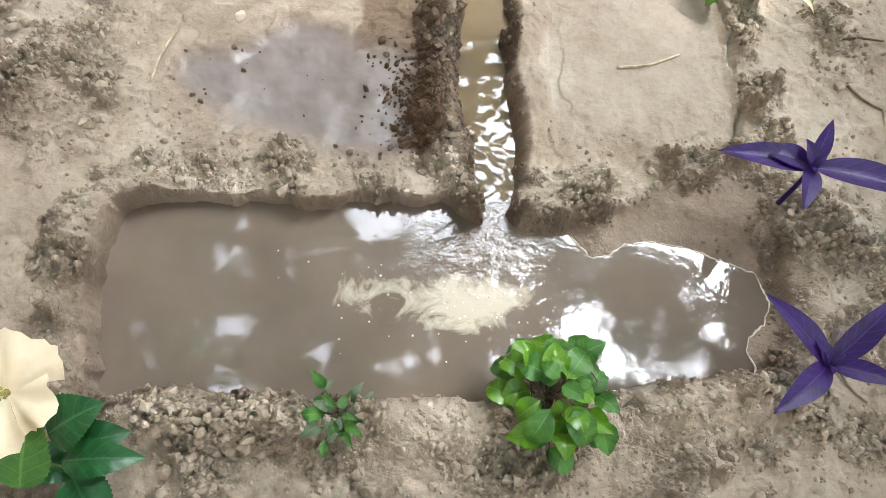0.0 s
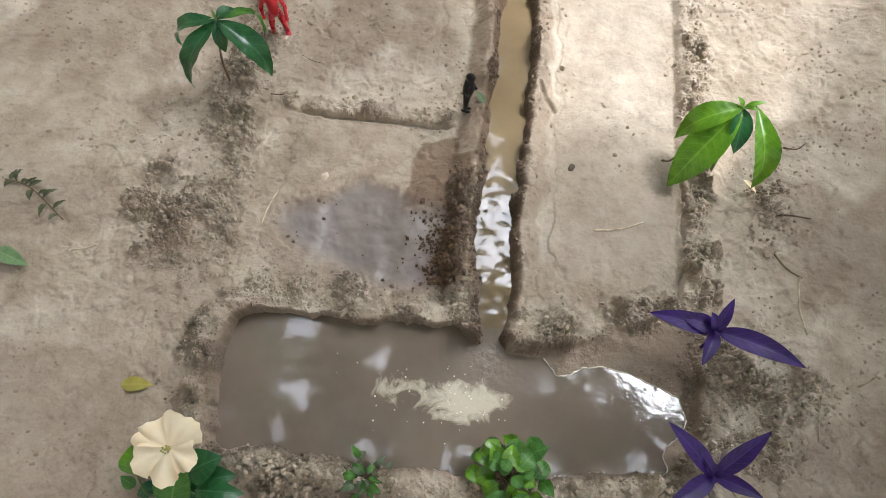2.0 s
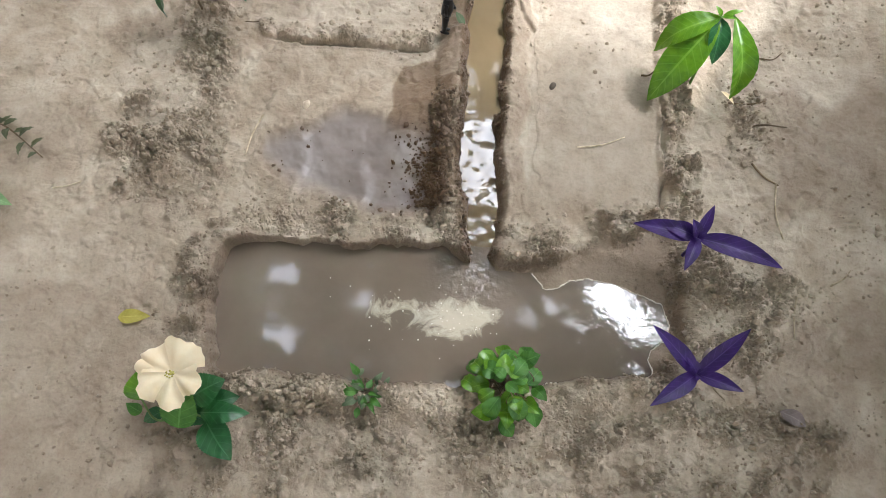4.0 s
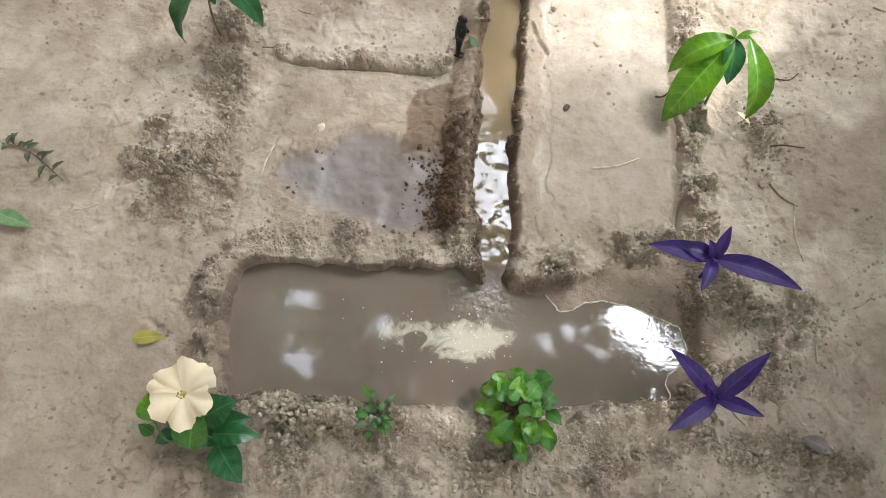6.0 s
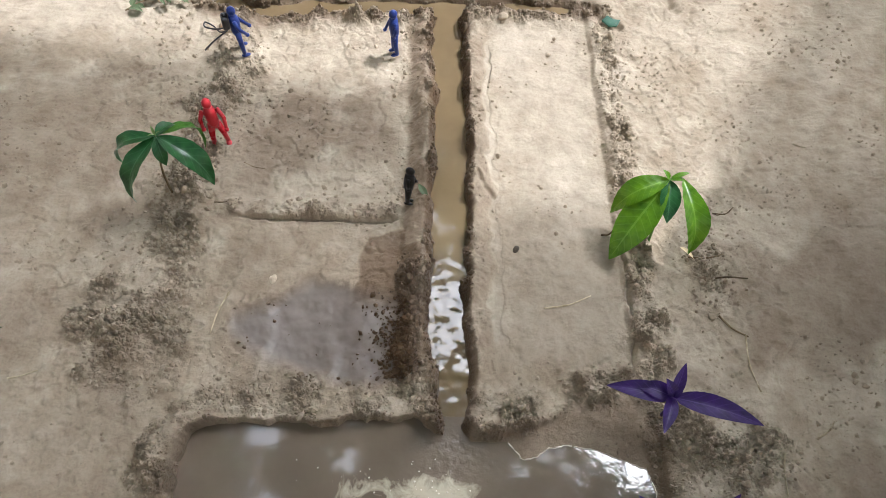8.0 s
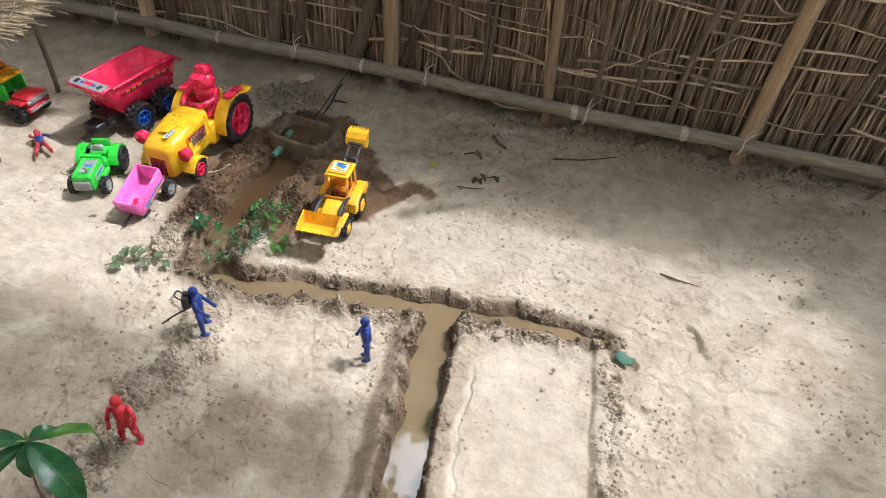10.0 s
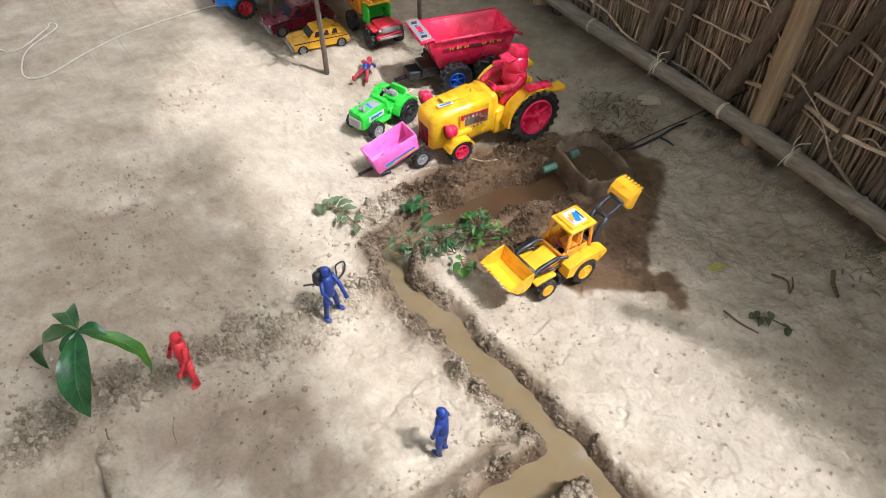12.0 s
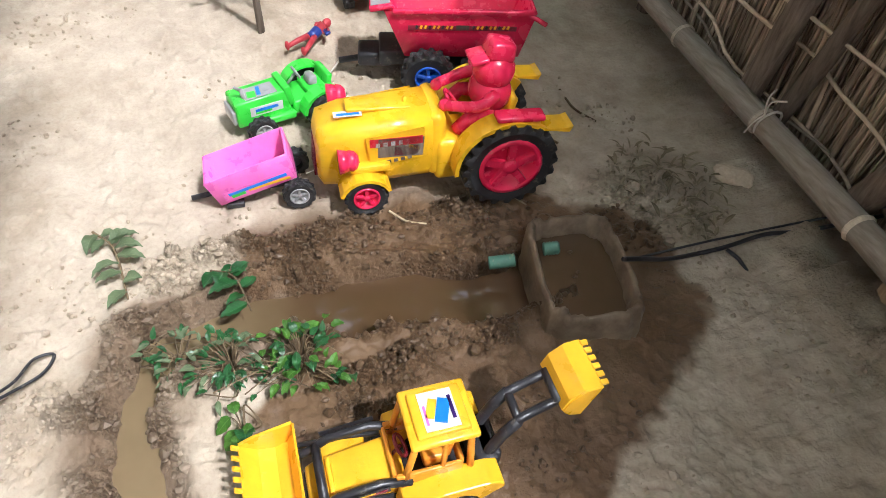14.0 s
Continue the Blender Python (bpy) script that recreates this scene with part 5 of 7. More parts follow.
def loader():
    t = thing("backhoe_loader", pose(-0.1305, 0.4665, 0.001, 0, 0, -92), "amber yellow toy backhoe loader with black arms and two buckets", "toy loader", "toy vehicles")
    bm = bmesh.new()
    # sloping bonnet with raised ribs
    extrude_profile(bm, [(0.048, 0.017), (0.049, 0.027), (0.042, 0.0325), (0.004, 0.041), (-0.002, 0.041), (-0.002, 0.017)], 0.0125, 0.002)
    for x in (0.036, 0.041):
        box(bm, (0.003, 0.02, 0.003), (x, 0, 0.0345), (0, 12, 0), 0.001)
    part("bonnet", bm, AMBER, t)
    bm = bmesh.new()
    box(bm, (0.1, 0.026, 0.011), (0.0, 0, 0.0155), (0, 0, 0), 0.002)
    box(bm, (0.014, 0.03, 0.024), (-0.048, 0, 0.024), (0, 0, 0), 0.002)
    part("chassis", bm, BLACK, t)
    for sd in (-1, 1):
        bm = bmesh.new()
        inn = [(-0.024 + 0.0175 * math.cos(a), 0.0155 + 0.0175 * math.sin(a)) for a in np.linspace(0.15, 2.75, 10)]
        extrude_profile(bm, inn + [(-0.053, 0.0315), (-0.052, 0.0365), (-0.044, 0.0395), (-0.018, 0.04), (0.002, 0.034), (0.004, 0.02)], 0.0075, 0.001, (0, sd * 0.0215, 0))
        part("rear_fender", bm, AMBER, t, smooth=False)
        bm = bmesh.new()
        box(bm, (0.028, 0.011, 0.004), (0.028, sd * 0.0175, 0.0265), (0, 4, 0), 0.0012)
        box(bm, (0.02, 0.006, 0.01), (0.026, sd * 0.0155, 0.021), (0, 0, 0), 0.0015)
        part("front_mudguard", bm, AMBER, t)
        wheel(t, (-0.024, sd * 0.0235, 0.0155), 0.0155, 0.0125, AMBER, sd, 15, 6, 0.6)
        wheel(t, (0.0265, sd * 0.0215, 0.0125), 0.0125, 0.0105, AMBER, sd, 13, 6, 0.58)
        bm = bmesh.new()
        box(bm, (0.009, 0.007, 0.013), (0.004, sd * 0.019, 0.014), (0, 0, 0), 0.001)
        for k in range(3):
            box(bm, (0.011, 0.009, 0.0018), (0.004, sd * 0.0195, 0.01 + 0.004 * k), (0, 0, 0))
        part("step", bm, BLACK, t, smooth=False)
        # lifting arms, stepped, black with pale wear
        bm = bmesh.new()
        tube(bm, [(-0.004, sd * 0.0165, 0.04), (0.012, sd * 0.0168, 0.046), (0.034, sd * 0.0168, 0.043), (0.046, sd * 0.0165, 0.034), (0.053, sd * 0.0165, 0.0345)], 0.0026, 6)
        tube(bm, [(0.006, sd * 0.0185, 0.033), (0.026, sd * 0.0188, 0.037), (0.05, sd * 0.0185, 0.04)], 0.0014, 6)
        part("lifting_arm", bm, BLACK, t, "black lifting arm")
        sticker(t, (0.03, 0.0045), (0.023, sd * 0.0206, 0.0445), (0, (8 if sd < 0 else -8), 0 if sd < 0 else 180), [(0, 0, 0.9, 0.4, 0, MAROON), (0.1, 0.1, 0.3, 0.3, 0, AMBER)], BLACK)
    bm = bmesh.new()
    rod(bm, (0.041, -0.0165, 0.039), (0.041, 0.0165, 0.039), 0.0026)
    rod(bm, (0.052, -0.0165, 0.0345), (0.052, 0.0165, 0.0345), 0.0026)
    part("cross_bar", bm, BLACK, t)
    # front bucket: curved scoop
    bm = bmesh.new()
    prof = [(0.051, 0.053), (0.0515, 0.044), (0.055, 0.036), (0.062, 0.032), (0.071, 0.034), (0.08, 0.0425)]
    back = [(x - 0.0012, z - 0.0012) for x, z in prof]
    extrude_profile(bm, prof + list(reversed(back)), 0.0255)
    for sd in (-1, 1):
        extrude_profile(bm, [(0.051, 0.053), (0.0515, 0.044), (0.055, 0.036), (0.062, 0.032), (0.071, 0.034), (0.08, 0.0425), (0.072, 0.047)], 0.0009, 0, (0, sd * 0.0255, 0))
    for k in range(9):
        box(bm, (0.005, 0.0032, 0.0016), (0.0815, -0.0235 + 0.0059 * k, 0.0438), (0, -42, 0), 0.0004, (0.8, 0.6))
    part("front_bucket", bm, AMBER, t, smooth=False)
    # cab with pillars and a flat roof with its sticker
    bm = bmesh.new()
    for x, sl in ((0.0, -0.006), (-0.037, 0.002)):
        for sd in (-1, 1):
            rod(bm, (x, sd * 0.0155, 0.036), (x + sl, sd * 0.0145, 0.0715), 0.0021, 0.0019, 6)
    for sd in (-1, 1):
        rod(bm, (-0.021, sd * 0.0155, 0.036), (-0.022, sd * 0.0145, 0.0715), 0.0016, 0.0014, 6)
        box(bm, (0.036, 0.0025, 0.01), (-0.014, sd * 0.0155, 0.042), (0, 0, 0), 0.0008)
    box(bm, (0.0025, 0.03, 0.01), (-0.032, 0, 0.042), (0, 0, 0), 0.0008)
    box(bm, (0.0025, 0.03, 0.008), (0.004, 0, 0.041), (0, 0, 0), 0.0008)
    part("cab_frame", bm, ORANGE, t)
    bm = bmesh.new()
    box(bm, (0.036, 0.034, 0.0042), (-0.0215, 0, 0.0725), (0, 0, 0), 0.0016)
    box(bm, (0.028, 0.026, 0.003), (-0.0215, 0, 0.0755), (0, 0, 0), 0.001)
    part("roof", bm, AMBER, t)
    sticker(t, (0.022, 0.018), (-0.0215, 0, 0.0773), (-90, 0, 90), [(0.05, 0.1, 0.62, 0.36, 22, SKYBLUE), (-0.05, -0.2, 0.5, 0.25, 22, AMBER), (0, 0.38, 0.6, 0.1, 0, PURPLE), (0.1, -0.4, 0.5, 0.07, 0, PINK)])
    bm = bmesh.new()
    box(bm, (0.014, 0.018, 0.01), (-0.02, 0, 0.038), (0, 0, 0), 0.002)
    box(bm, (0.004, 0.017, 0.016), (-0.027, 0, 0.047), (0, -8, 0), 0.0015)
    part("seat", bm, ORANGE, t)
    bm = bmesh.new()
    tube(bm, [(-0.002 + 0.003 * math.cos(a), 0.0062 * math.sin(a), 0.049 + 0.005 * math.cos(a)) for a in np.linspace(0, 6.283, 16)], 0.0011, 6)
    rod(bm, (0.003, 0, 0.04), (-0.002, 0, 0.049), 0.001)
    part("steering_wheel", bm, MAROON, t)
    # rear digging arm and bucket
    bm = bmesh.new()
    for sd in (-1, 1):
        tube(bm, [(-0.048, sd * 0.009, 0.03), (-0.056, sd * 0.009, 0.05), (-0.064, sd * 0.009, 0.062)], 0.0032, 6)
        tube(bm, [(-0.063, sd * 0.0085, 0.062), (-0.075, sd * 0.0085, 0.069), (-0.086, sd * 0.0085, 0.074)], 0.0026, 6)
    for x, z in ((-0.05, 0.033), (-0.064, 0.062), (-0.084, 0.074)):
        rod(bm, (x, -0.01, z), (x, 0.01, z), 0.0026)
    box(bm, (0.012, 0.026, 0.02), (-0.051, 0, 0.026), (0, 0, 0), 0.002)
    part("digging_arm", bm, BLACK, t, "black digging arm")
    bm = bmesh.new()
    prof = [(-0.104, 0.088), (-0.095, 0.087), (-0.088, 0.081), (-0.085, 0.073), (-0.089, 0.067), (-0.096, 0.065)]
    back = [(x + 0.0013, z + 0.0002) for x, z in prof]
    extrude_profile(bm, prof + list(reversed(back)), 0.0145)
    for sd in (-1, 1):
        extrude_profile(bm, [(-0.104, 0.088), (-0.095, 0.087), (-0.088, 0.081), (-0.085, 0.073), (-0.089, 0.067), (-0.096, 0.065)], 0.0008, 0, (0, sd * 0.0145, 0))
    for k in range(6):
        box(bm, (0.004, 0.003, 0.0016), (-0.1055, -0.0125 + 0.005 * k, 0.0882), (0, 0, 0), 0.0003)
    part("rear_bucket", bm, AMBER, t, smooth=False)
    return t


loader()


def car(name, m, body, label, L=0.098, W=0.042):
    t = thing(name, m, label, "toy car", "toy vehicles")
    bm = bmesh.new()
    k = L / 0.098
    hull = [(0.048, 0.009), (0.049, 0.018), (0.044, 0.0215), (0.022, 0.0235), (-0.03, 0.0235), (-0.046, 0.0215), (-0.049, 0.016), (-0.048, 0.009), (-0.042, 0.007)]
    hull += [(-0.044, 0.0075)] + [(-0.034 + 0.0095 * math.cos(a), 0.008 + 0.0085 * math.sin(a)) for a in np.linspace(math.pi, 0, 8)]
    hull += [(0.034 + 0.0095 * math.cos(a), 0.008 + 0.0085 * math.sin(a)) for a in np.linspace(math.pi, 0, 8)] + [(0.045, 0.0075)]
    hull.pop(8)
    extrude_profile(bm, [(k * x, k * z) for x, z in hull], W / 2, 0.0)
    part("body", bm, body, t, smooth=False)
    bm = bmesh.new()
    top = [(0.02, 0.023), (0.009, 0.0365), (-0.022, 0.0375), (-0.033, 0.0335), (-0.038, 0.023)]
    extrude_profile(bm, [(k * x, k * z) for x, z in top], W / 2 - 0.0035 * k, 0.0022 * k)
    part("cabin", bm, body, t, smooth=False)
    for sd in (-1, 1):
        for x0, x1 in ((-0.031, -0.019), (-0.016, -0.005), (-0.002, 0.011)):
            bm = bmesh.new()
            extrude_profile(bm, [(k * (x0 + 0.002), k * 0.0255), (k * x1, k * 0.0255), (k * (x1 - 0.003), k * 0.0335), (k * (x0 + 0.003), k * 0.0335)], 0.0007, 0, (0, sd * (W / 2 - 0.0033 * k), 0))
            part("side_window", bm, BLACK, t, smooth=False)
        bm = bmesh.new()
        box(bm, (k * 0.094, 0.0008, k * 0.0016), (0, sd * W / 2, k * 0.0205), (0, 0, 0))
        part("side_stripe", bm, BLACK, t, smooth=False)
        for x in (-0.034, 0.034):
            wheel(t, (k * x, sd * (W / 2 - 0.003), k * 0.0083), k * 0.0083, k * 0.007, CHROME, sd, 10, 5, 0.66)
        bm = bmesh.new()
        ball(bm, (k * 0.0485, sd * W * 0.34, k * 0.0165), k * 0.003, (0.6, 1, 1), 1)
        part("headlight", bm, WHITE, t, "pale headlight")
    bm = bmesh.new()
    box(bm, (k * 0.004, W * 1.02, k * 0.005), (k * 0.0495, 0, k * 0.0105), (0, 0, 0), 0.001)
    part("front_bumper", bm, CHROME, t)
    bm = bmesh.new()
    box(bm, (k * 0.004, W * 1.02, k * 0.005), (k * -0.0495, 0, k * 0.0105), (0, 0, 0), 0.001)
    part("rear_bumper", bm, CHROME, t)
    bm = bmesh.new()
    box(bm, (0.0012, W * 0.72, k * 0.013), (k * 0.0155, 0, k * 0.029), (0, -39, 0))
    part("windscreen", bm, BLACK, t, smooth=False)
    return t


car("toy_taxi", pose(-0.752, 0.5, 0.003, 0, 0, -98), AMBER, "yellow toy taxi with a dark side stripe")
car("toy_car", pose(-0.835, 0.505, 0.003, 0, 0, -93), MAROON, "dark red toy car in the shade of the thatched shelter", 0.118, 0.048)


def dump_truck():
    t = thing("dump_truck", pose(-0.737, 0.6, 0.003, 0, 0, -5), "orange toy dump truck with a red bonnet and green cab", "toy truck", "toy vehicles")
    bm = bmesh.new()
    box(bm, (0.034, 0.038, 0.017), (0.045, 0, 0.033), (0, 3, 0), 0.0035, (0.95, 0.88))
    box(bm, (0.008, 0.046, 0.008), (0.062, 0, 0.023), (0, 0, 0), 0.002)
    for sd in (-1, 1):
        box(bm, (0.03, 0.011, 0.004), (0.043, sd * 0.0225, 0.034), (0, 0, 0), 0.0014)
    part("bonnet", bm, RED, t)
    bm = bmesh.new()
    box(bm, (0.002, 0.026, 0.009), (0.0627, 0, 0.034), (0, 0, 0), 0.0005)
    for sd in (-1, 1):
        rod(bm, (0.061, sd * 0.0165, 0.034), (0.064, sd * 0.0165, 0.034), 0.0036, 0.0036, 12)
    box(bm, (0.003, 0.04, 0.004), (0.066, 0, 0.0225), (0, 0, 0), 0.0008)
    part("grille", bm, CHROME, t, "silver grille and lamps")
    bm = bmesh.new()
    for sd in (-1, 1):
        box(bm, (0.026, 0.003, 0.03), (0.016, sd * 0.0195, 0.046), (0, 0, 0), 0.001)
        rod(bm, (0.028, sd * 0.0195, 0.04), (0.022, sd * 0.0195, 0.062), 0.0018)
    box(bm, (0.003, 0.04, 0.03), (0.003, 0, 0.046), (0, 0, 0), 0.001)
    part("cab", bm, GREEN, t)
    bm = bmesh.new()
    box(bm, (0.036, 0.044, 0.005), (0.014, 0, 0.066), (0, -6, 0), 0.002)
    for k in range(5):
        box(bm, (0.036, 0.003, 0.003), (0.014, -0.016 + 0.008 * k, 0.069), (0, -6, 0), 0.001)
    part("cab_roof", bm, AMBER, t)
    bm = bmesh.new()
    open_bin(bm, 0.074, 0.043, 0.04, 0.0026, 1.14)
    xf(bm, bm.verts, pose(-0.042, 0, 0.037, 0, 0, 0))
    box(bm, (0.02, 0.04, 0.004), (0.002, 0, 0.07), (0, -12, 0), 0.001)
    part("tipping_body", bm, ORANGE, t)
    bm = bmesh.new()
    box(bm, (0.125, 0.02, 0.008), (-0.01, 0, 0.026), (0, 0, 0), 0.001)
    part("chassis", bm, BLACK, t)
    for sd in (-1, 1):
        for x in (0.04, -0.033):
            wheel(t, (x, sd * 0.025, 0.0165), 0.0165, 0.012, BLACK, sd, 15, 6)
        sticker(t, (0.04, 0.012), (-0.04, sd * 0.0228, 0.053), (-4 * sd, 0, 0 if sd < 0 else 180), [(0, 0, 0.7, 0.3, 0, BLACK), (0, -0.4, 0.9, 0.12, 0, MAROON)], ORANGE)
    return t


dump_truck()


# ---------------------------------------------------------------- plastic figures
JET = plastic("jet black plastic", (0.007, 0.007, 0.008), 0.5, 0.1, -0.2)


def figure(name, m, h, material, label, **kw):
    bm = bmesh.new()
    figure_mesh(bm, h, **kw)
    ob = part(name, bm, material)
    ob.matrix_world = m
    return tagged(ob, label, "toy figure", "plastic figures")


figure("toy_figure", pose(-0.22, 0.083, 0.004, 0, 0, -72), 0.073, RED, "red plastic toy figure standing on the dry plot", stance=0.1, arms=((0.1, -0.01, 0.5), (0.2, 0.01, 0.5)), lean=-0.05)
figure("toy_figure", pose(-0.022, 0.239, 0.003, 0, 0, -158), 0.069, BLUE, "dark blue plastic toy figure standing upright near the channel", stance=0.04, arms=((0.14, 0.02, 0.5), (0.06, -0.02, 0.48)), slim=0.88)
sprayer = figure("toy_figure", pose(-0.219, 0.236, 0.003, 0, 0, 20), 0.07, BLUE, "blue plastic toy figure with a black backpack and a cord", stance=0.17, arms=((0.16, 0.02, 0.46), (0.24, -0.05, 0.44)), lean=-0.02)
pack_bm = bmesh.new()
box(pack_bm, (0.009, 0.016, 0.017), (-0.0105, 0, 0.051), (0, 4, 0), 0.0028)
rod(pack_bm, (-0.0105, 0, 0.059), (-0.0105, 0, 0.062), 0.0026, 0.002, 10)
part("backpack", pack_bm, BLACK, sprayer, "black backpack tank")
figure("toy_figure", pose(0.001, 0.004, 0.006, 0, 0, -12), 0.066, JET, "black plastic toy figure standing on the channel bank", stance=0.0, arms=((0.02, 0.03, 0.5), (0.1, -0.02, 0.55)), slim=0.62, lean=0.06)


DULL_RED = plastic("dull red plastic", (0.4, 0.035, 0.045), 0.5)


def lying_figure():
    bm = bmesh.new()
    figure_mesh(bm, 0.064, stance=0.2, arms=((-0.06, 0.0, 0.95), (0.05, 0.06, 0.6)))
    for f in bm.faces:
        c = f.calc_center_median() / 0.064
        f.material_index = 1 if 0.42 < c.z < 0.62 or (abs(c.y) > 0.1 and 0.5 < c.z < 0.72) else 0
    ob = part("lying_figure", bm, DULL_RED)
    ob.data.materials.append(BLUE)
    ob.matrix_world = pose(-0.6, 0.492, 0.012) @ pose(0, 0, 0, 0, 0, -46) @ pose(0, 0, 0, 0, -86, 0)
    return tagged(ob, "red and blue plastic figure lying on its back", "toy figure", "plastic figures")


lying_figure()


def cord():
    bm = bmesh.new()
    pts = [(-0.264, 0.226, 0.012), (-0.25, 0.232, 0.023), (-0.236, 0.24, 0.03), (-0.238, 0.251, 0.022), (-0.251, 0.26, 0.011), (-0.263, 0.275, 0.007), (-0.275, 0.281, 0.008), (-0.273, 0.27, 0.01), (-0.256, 0.262, 0.014), (-0.241, 0.254, 0.024), (-0.231, 0.244, 0.036)]
    tube(bm, curve_points(pts, 50), 0.0011, 6)
    return tagged(part("cord_loop", bm, BLACK), "thin black cord looped beside a blue figure", "cord")


cord()


# ---------------------------------------------------------------- thatched shelter
def shelter():
    t = thing("thatched_shelter", pose(0, 0, 0), "small straw-thatched shelter on four thin stick posts", "shelter")
    for x, y, dx, dy in ((-0.66, 0.466, 0.0, -0.004), (-0.702, 0.672, 0.012, -0.01), (-0.85, 0.462, 0.01, 0.01), (-0.9, 0.67, 0.0, 0.0)):
        bm = bmesh.new()
        tube(bm, curve_points([(x, y, -0.006), (x + 0.3 * dx + 0.002, y + 0.3 * dy, 0.05), (x + dx, y + dy, 0.168)], 9), lambda q: 0.0043 - 0.0008 * q, 8)
        part("post", bm, DARK_WOOD, t)
    rng = random.Random(3)
    for a, b in (((-0.65, 0.44), (-0.69, 0.7)), ((-0.84, 0.44), (-0.9, 0.7)), ((-0.63, 0.466), (-0.93, 0.462)), ((-0.67, 0.668), (-0.95, 0.67)), ((-0.75, 0.44), (-0.79, 0.7))):
        bm = bmesh.new()
        tube(bm, curve_points([(*a, 0.159), ((a[0] + b[0]) / 2, (a[1] + b[1]) / 2 + 0.004, 0.162), (*b, 0.159)], 8), 0.0026, 6)
        part("rafter", bm, DARK_WOOD, t)
    bms = [bmesh.new() for _ in range(3)]
    for k in range(2100):
        x, y = rng.uniform(-0.965, -0.672), rng.uniform(0.465, 0.665)
        a = rng.gauss(0.3, 0.22) + (1.57 if rng.random() < 0.14 else 0)
        L = rng.uniform(0.05, 0.13)
        z = 0.166 + rng.uniform(0, 0.016)
        d = Vector((math.cos(a), math.sin(a), rng.gauss(0, 0.05))) * L / 2
        p = Vector((x, y, z))
        tube(bms[k % 3], [p - d, p + Vector((0, 0, rng.uniform(0, 0.004))), p + d + Vector((0, 0, -rng.uniform(0, 0.01)))], rng.uniform(0.0005, 0.0011), 5)
    for bm in bms:
        tagged(part("thatch", bm, STRAW, t, "loose pale straw thatch"), kind="stuff")
    for k in range(16):
        x, y = (-0.655 + rng.uniform(-0.01, 0.01), rng.uniform(0.44, 0.69)) if k % 2 else (rng.uniform(-0.9, -0.66), 0.447 + rng.uniform(-0.01, 0.01))
        bm = bmesh.new()
        tube(bm, curve_points([(x, y, 0.17), (x + rng.uniform(-0.006, 0.012), y + rng.uniform(-0.02, 0.01), 0.16), (x + rng.uniform(-0.006, 0.016), y + rng.uniform(-0.03, 0.012), rng.uniform(0.125, 0.155))], 7), 0.0007, 5)
        part("hanging_straw", bm, STRAW, t)
    return t


shelter()


# ---------------------------------------------------------------- clay trough and hose
WET_CLAY = streaked("wet brown clay", (0.085, 0.06, 0.038), (0.24, 0.18, 0.12), (1, 1, 1), 45.0, 0.5)
MURKY = water_material("dark trough water", (0.08, 0.05, 0.026), True)


def trough():
    t = thing("clay_trough", pose(-0.241, 0.64, -0.013, 0, 0, -12), "rough wet brown clay trough holding muddy water", "trough")
    bm = bmesh.new()
    n = 96
    rings = []
    for (ka, kb, z) in ((0.056, 0.0385, -0.012), (0.0535, 0.037, 0.01), (0.052, 0.036, 0.022), (0.0508, 0.0352, 0.033), (0.0495, 0.034, 0.0375), (0.0475, 0.0325, 0.038), (0.0455, 0.0305, 0.0355), (0.0438, 0.029, 0.026), (0.0425, 0.028, 0.012)):
        ring = []
        for k in range(n):
            a = 2 * math.pi * k / n
            c, q = math.cos(a), math.sin(a)
            w = 1 + 0.075 * noise.noise((c * 2.2, q * 2.2, z * 24)) + 0.045 * noise.noise((c * 7, q * 7, z * 50)) + 0.02 * noise.noise((c * 18, q * 18, z * 160))
            ring.append(bm.verts.new((w * ka * math.copysign(abs(c) ** 0.42, c), w * kb * math.copysign(abs(q) ** 0.42, q), z + 0.005 * noise.noise((c * 3, q * 3, 5 + z * 20)) + 0.0025 * noise.noise((c * 11, q * 11, 3)))))
        rings.append(ring)
    for r0, r1 in zip(rings, rings[1:]):
        for k in range(n):
            bm.faces.new((r0[k], r0[(k + 1) % n], r1[(k + 1) % n], r1[k]))
    bm.faces.new(rings[-1])
    part("bowl", bm, WET_CLAY, t)
    bm = bmesh.new()
    ring = [bm.verts.new((0.0446 * math.copysign(abs(math.cos(a)) ** 0.5, math.cos(a)), 0.0306 * math.copysign(abs(math.sin(a)) ** 0.5, math.sin(a)), 0.0215)) for a in np.linspace(0, 2 * math.pi, 41)[:-1]]
    bm.faces.new(ring)
    part("trough_water", bm, MURKY, t, "still muddy water")
    return t


trough()


def spout(at, rz, tilt, L):
    """A stub of ribbed green pipe."""
    bm = bmesh.new()
    prof = []
    k = 0
    while k * 0.0011 < L:
        prof.append((0.0046 + (0.0007 if k % 2 else 0), k * 0.0011 - L / 2))
        k += 1
    prof += [(0.0038, L / 2), (0.0036, L / 2 - 0.006)]
    lathe(bm, prof, 16)
    ob = part("drain_pipe", bm, plastic("dull green ribbed plastic", (0.06, 0.16, 0.11), 0.5, 0.1, 0.4))
    ob.matrix_world = pose(*at, tilt, 0, rz)
    return tagged(ob, "short ribbed pale green pipe stub in the trough wall", "pipe")


spout((-0.268, 0.588, 0.012), -14, 8, 0.02)
spout((-0.259, 0.622, 0.026), -14, 8, 0.012)


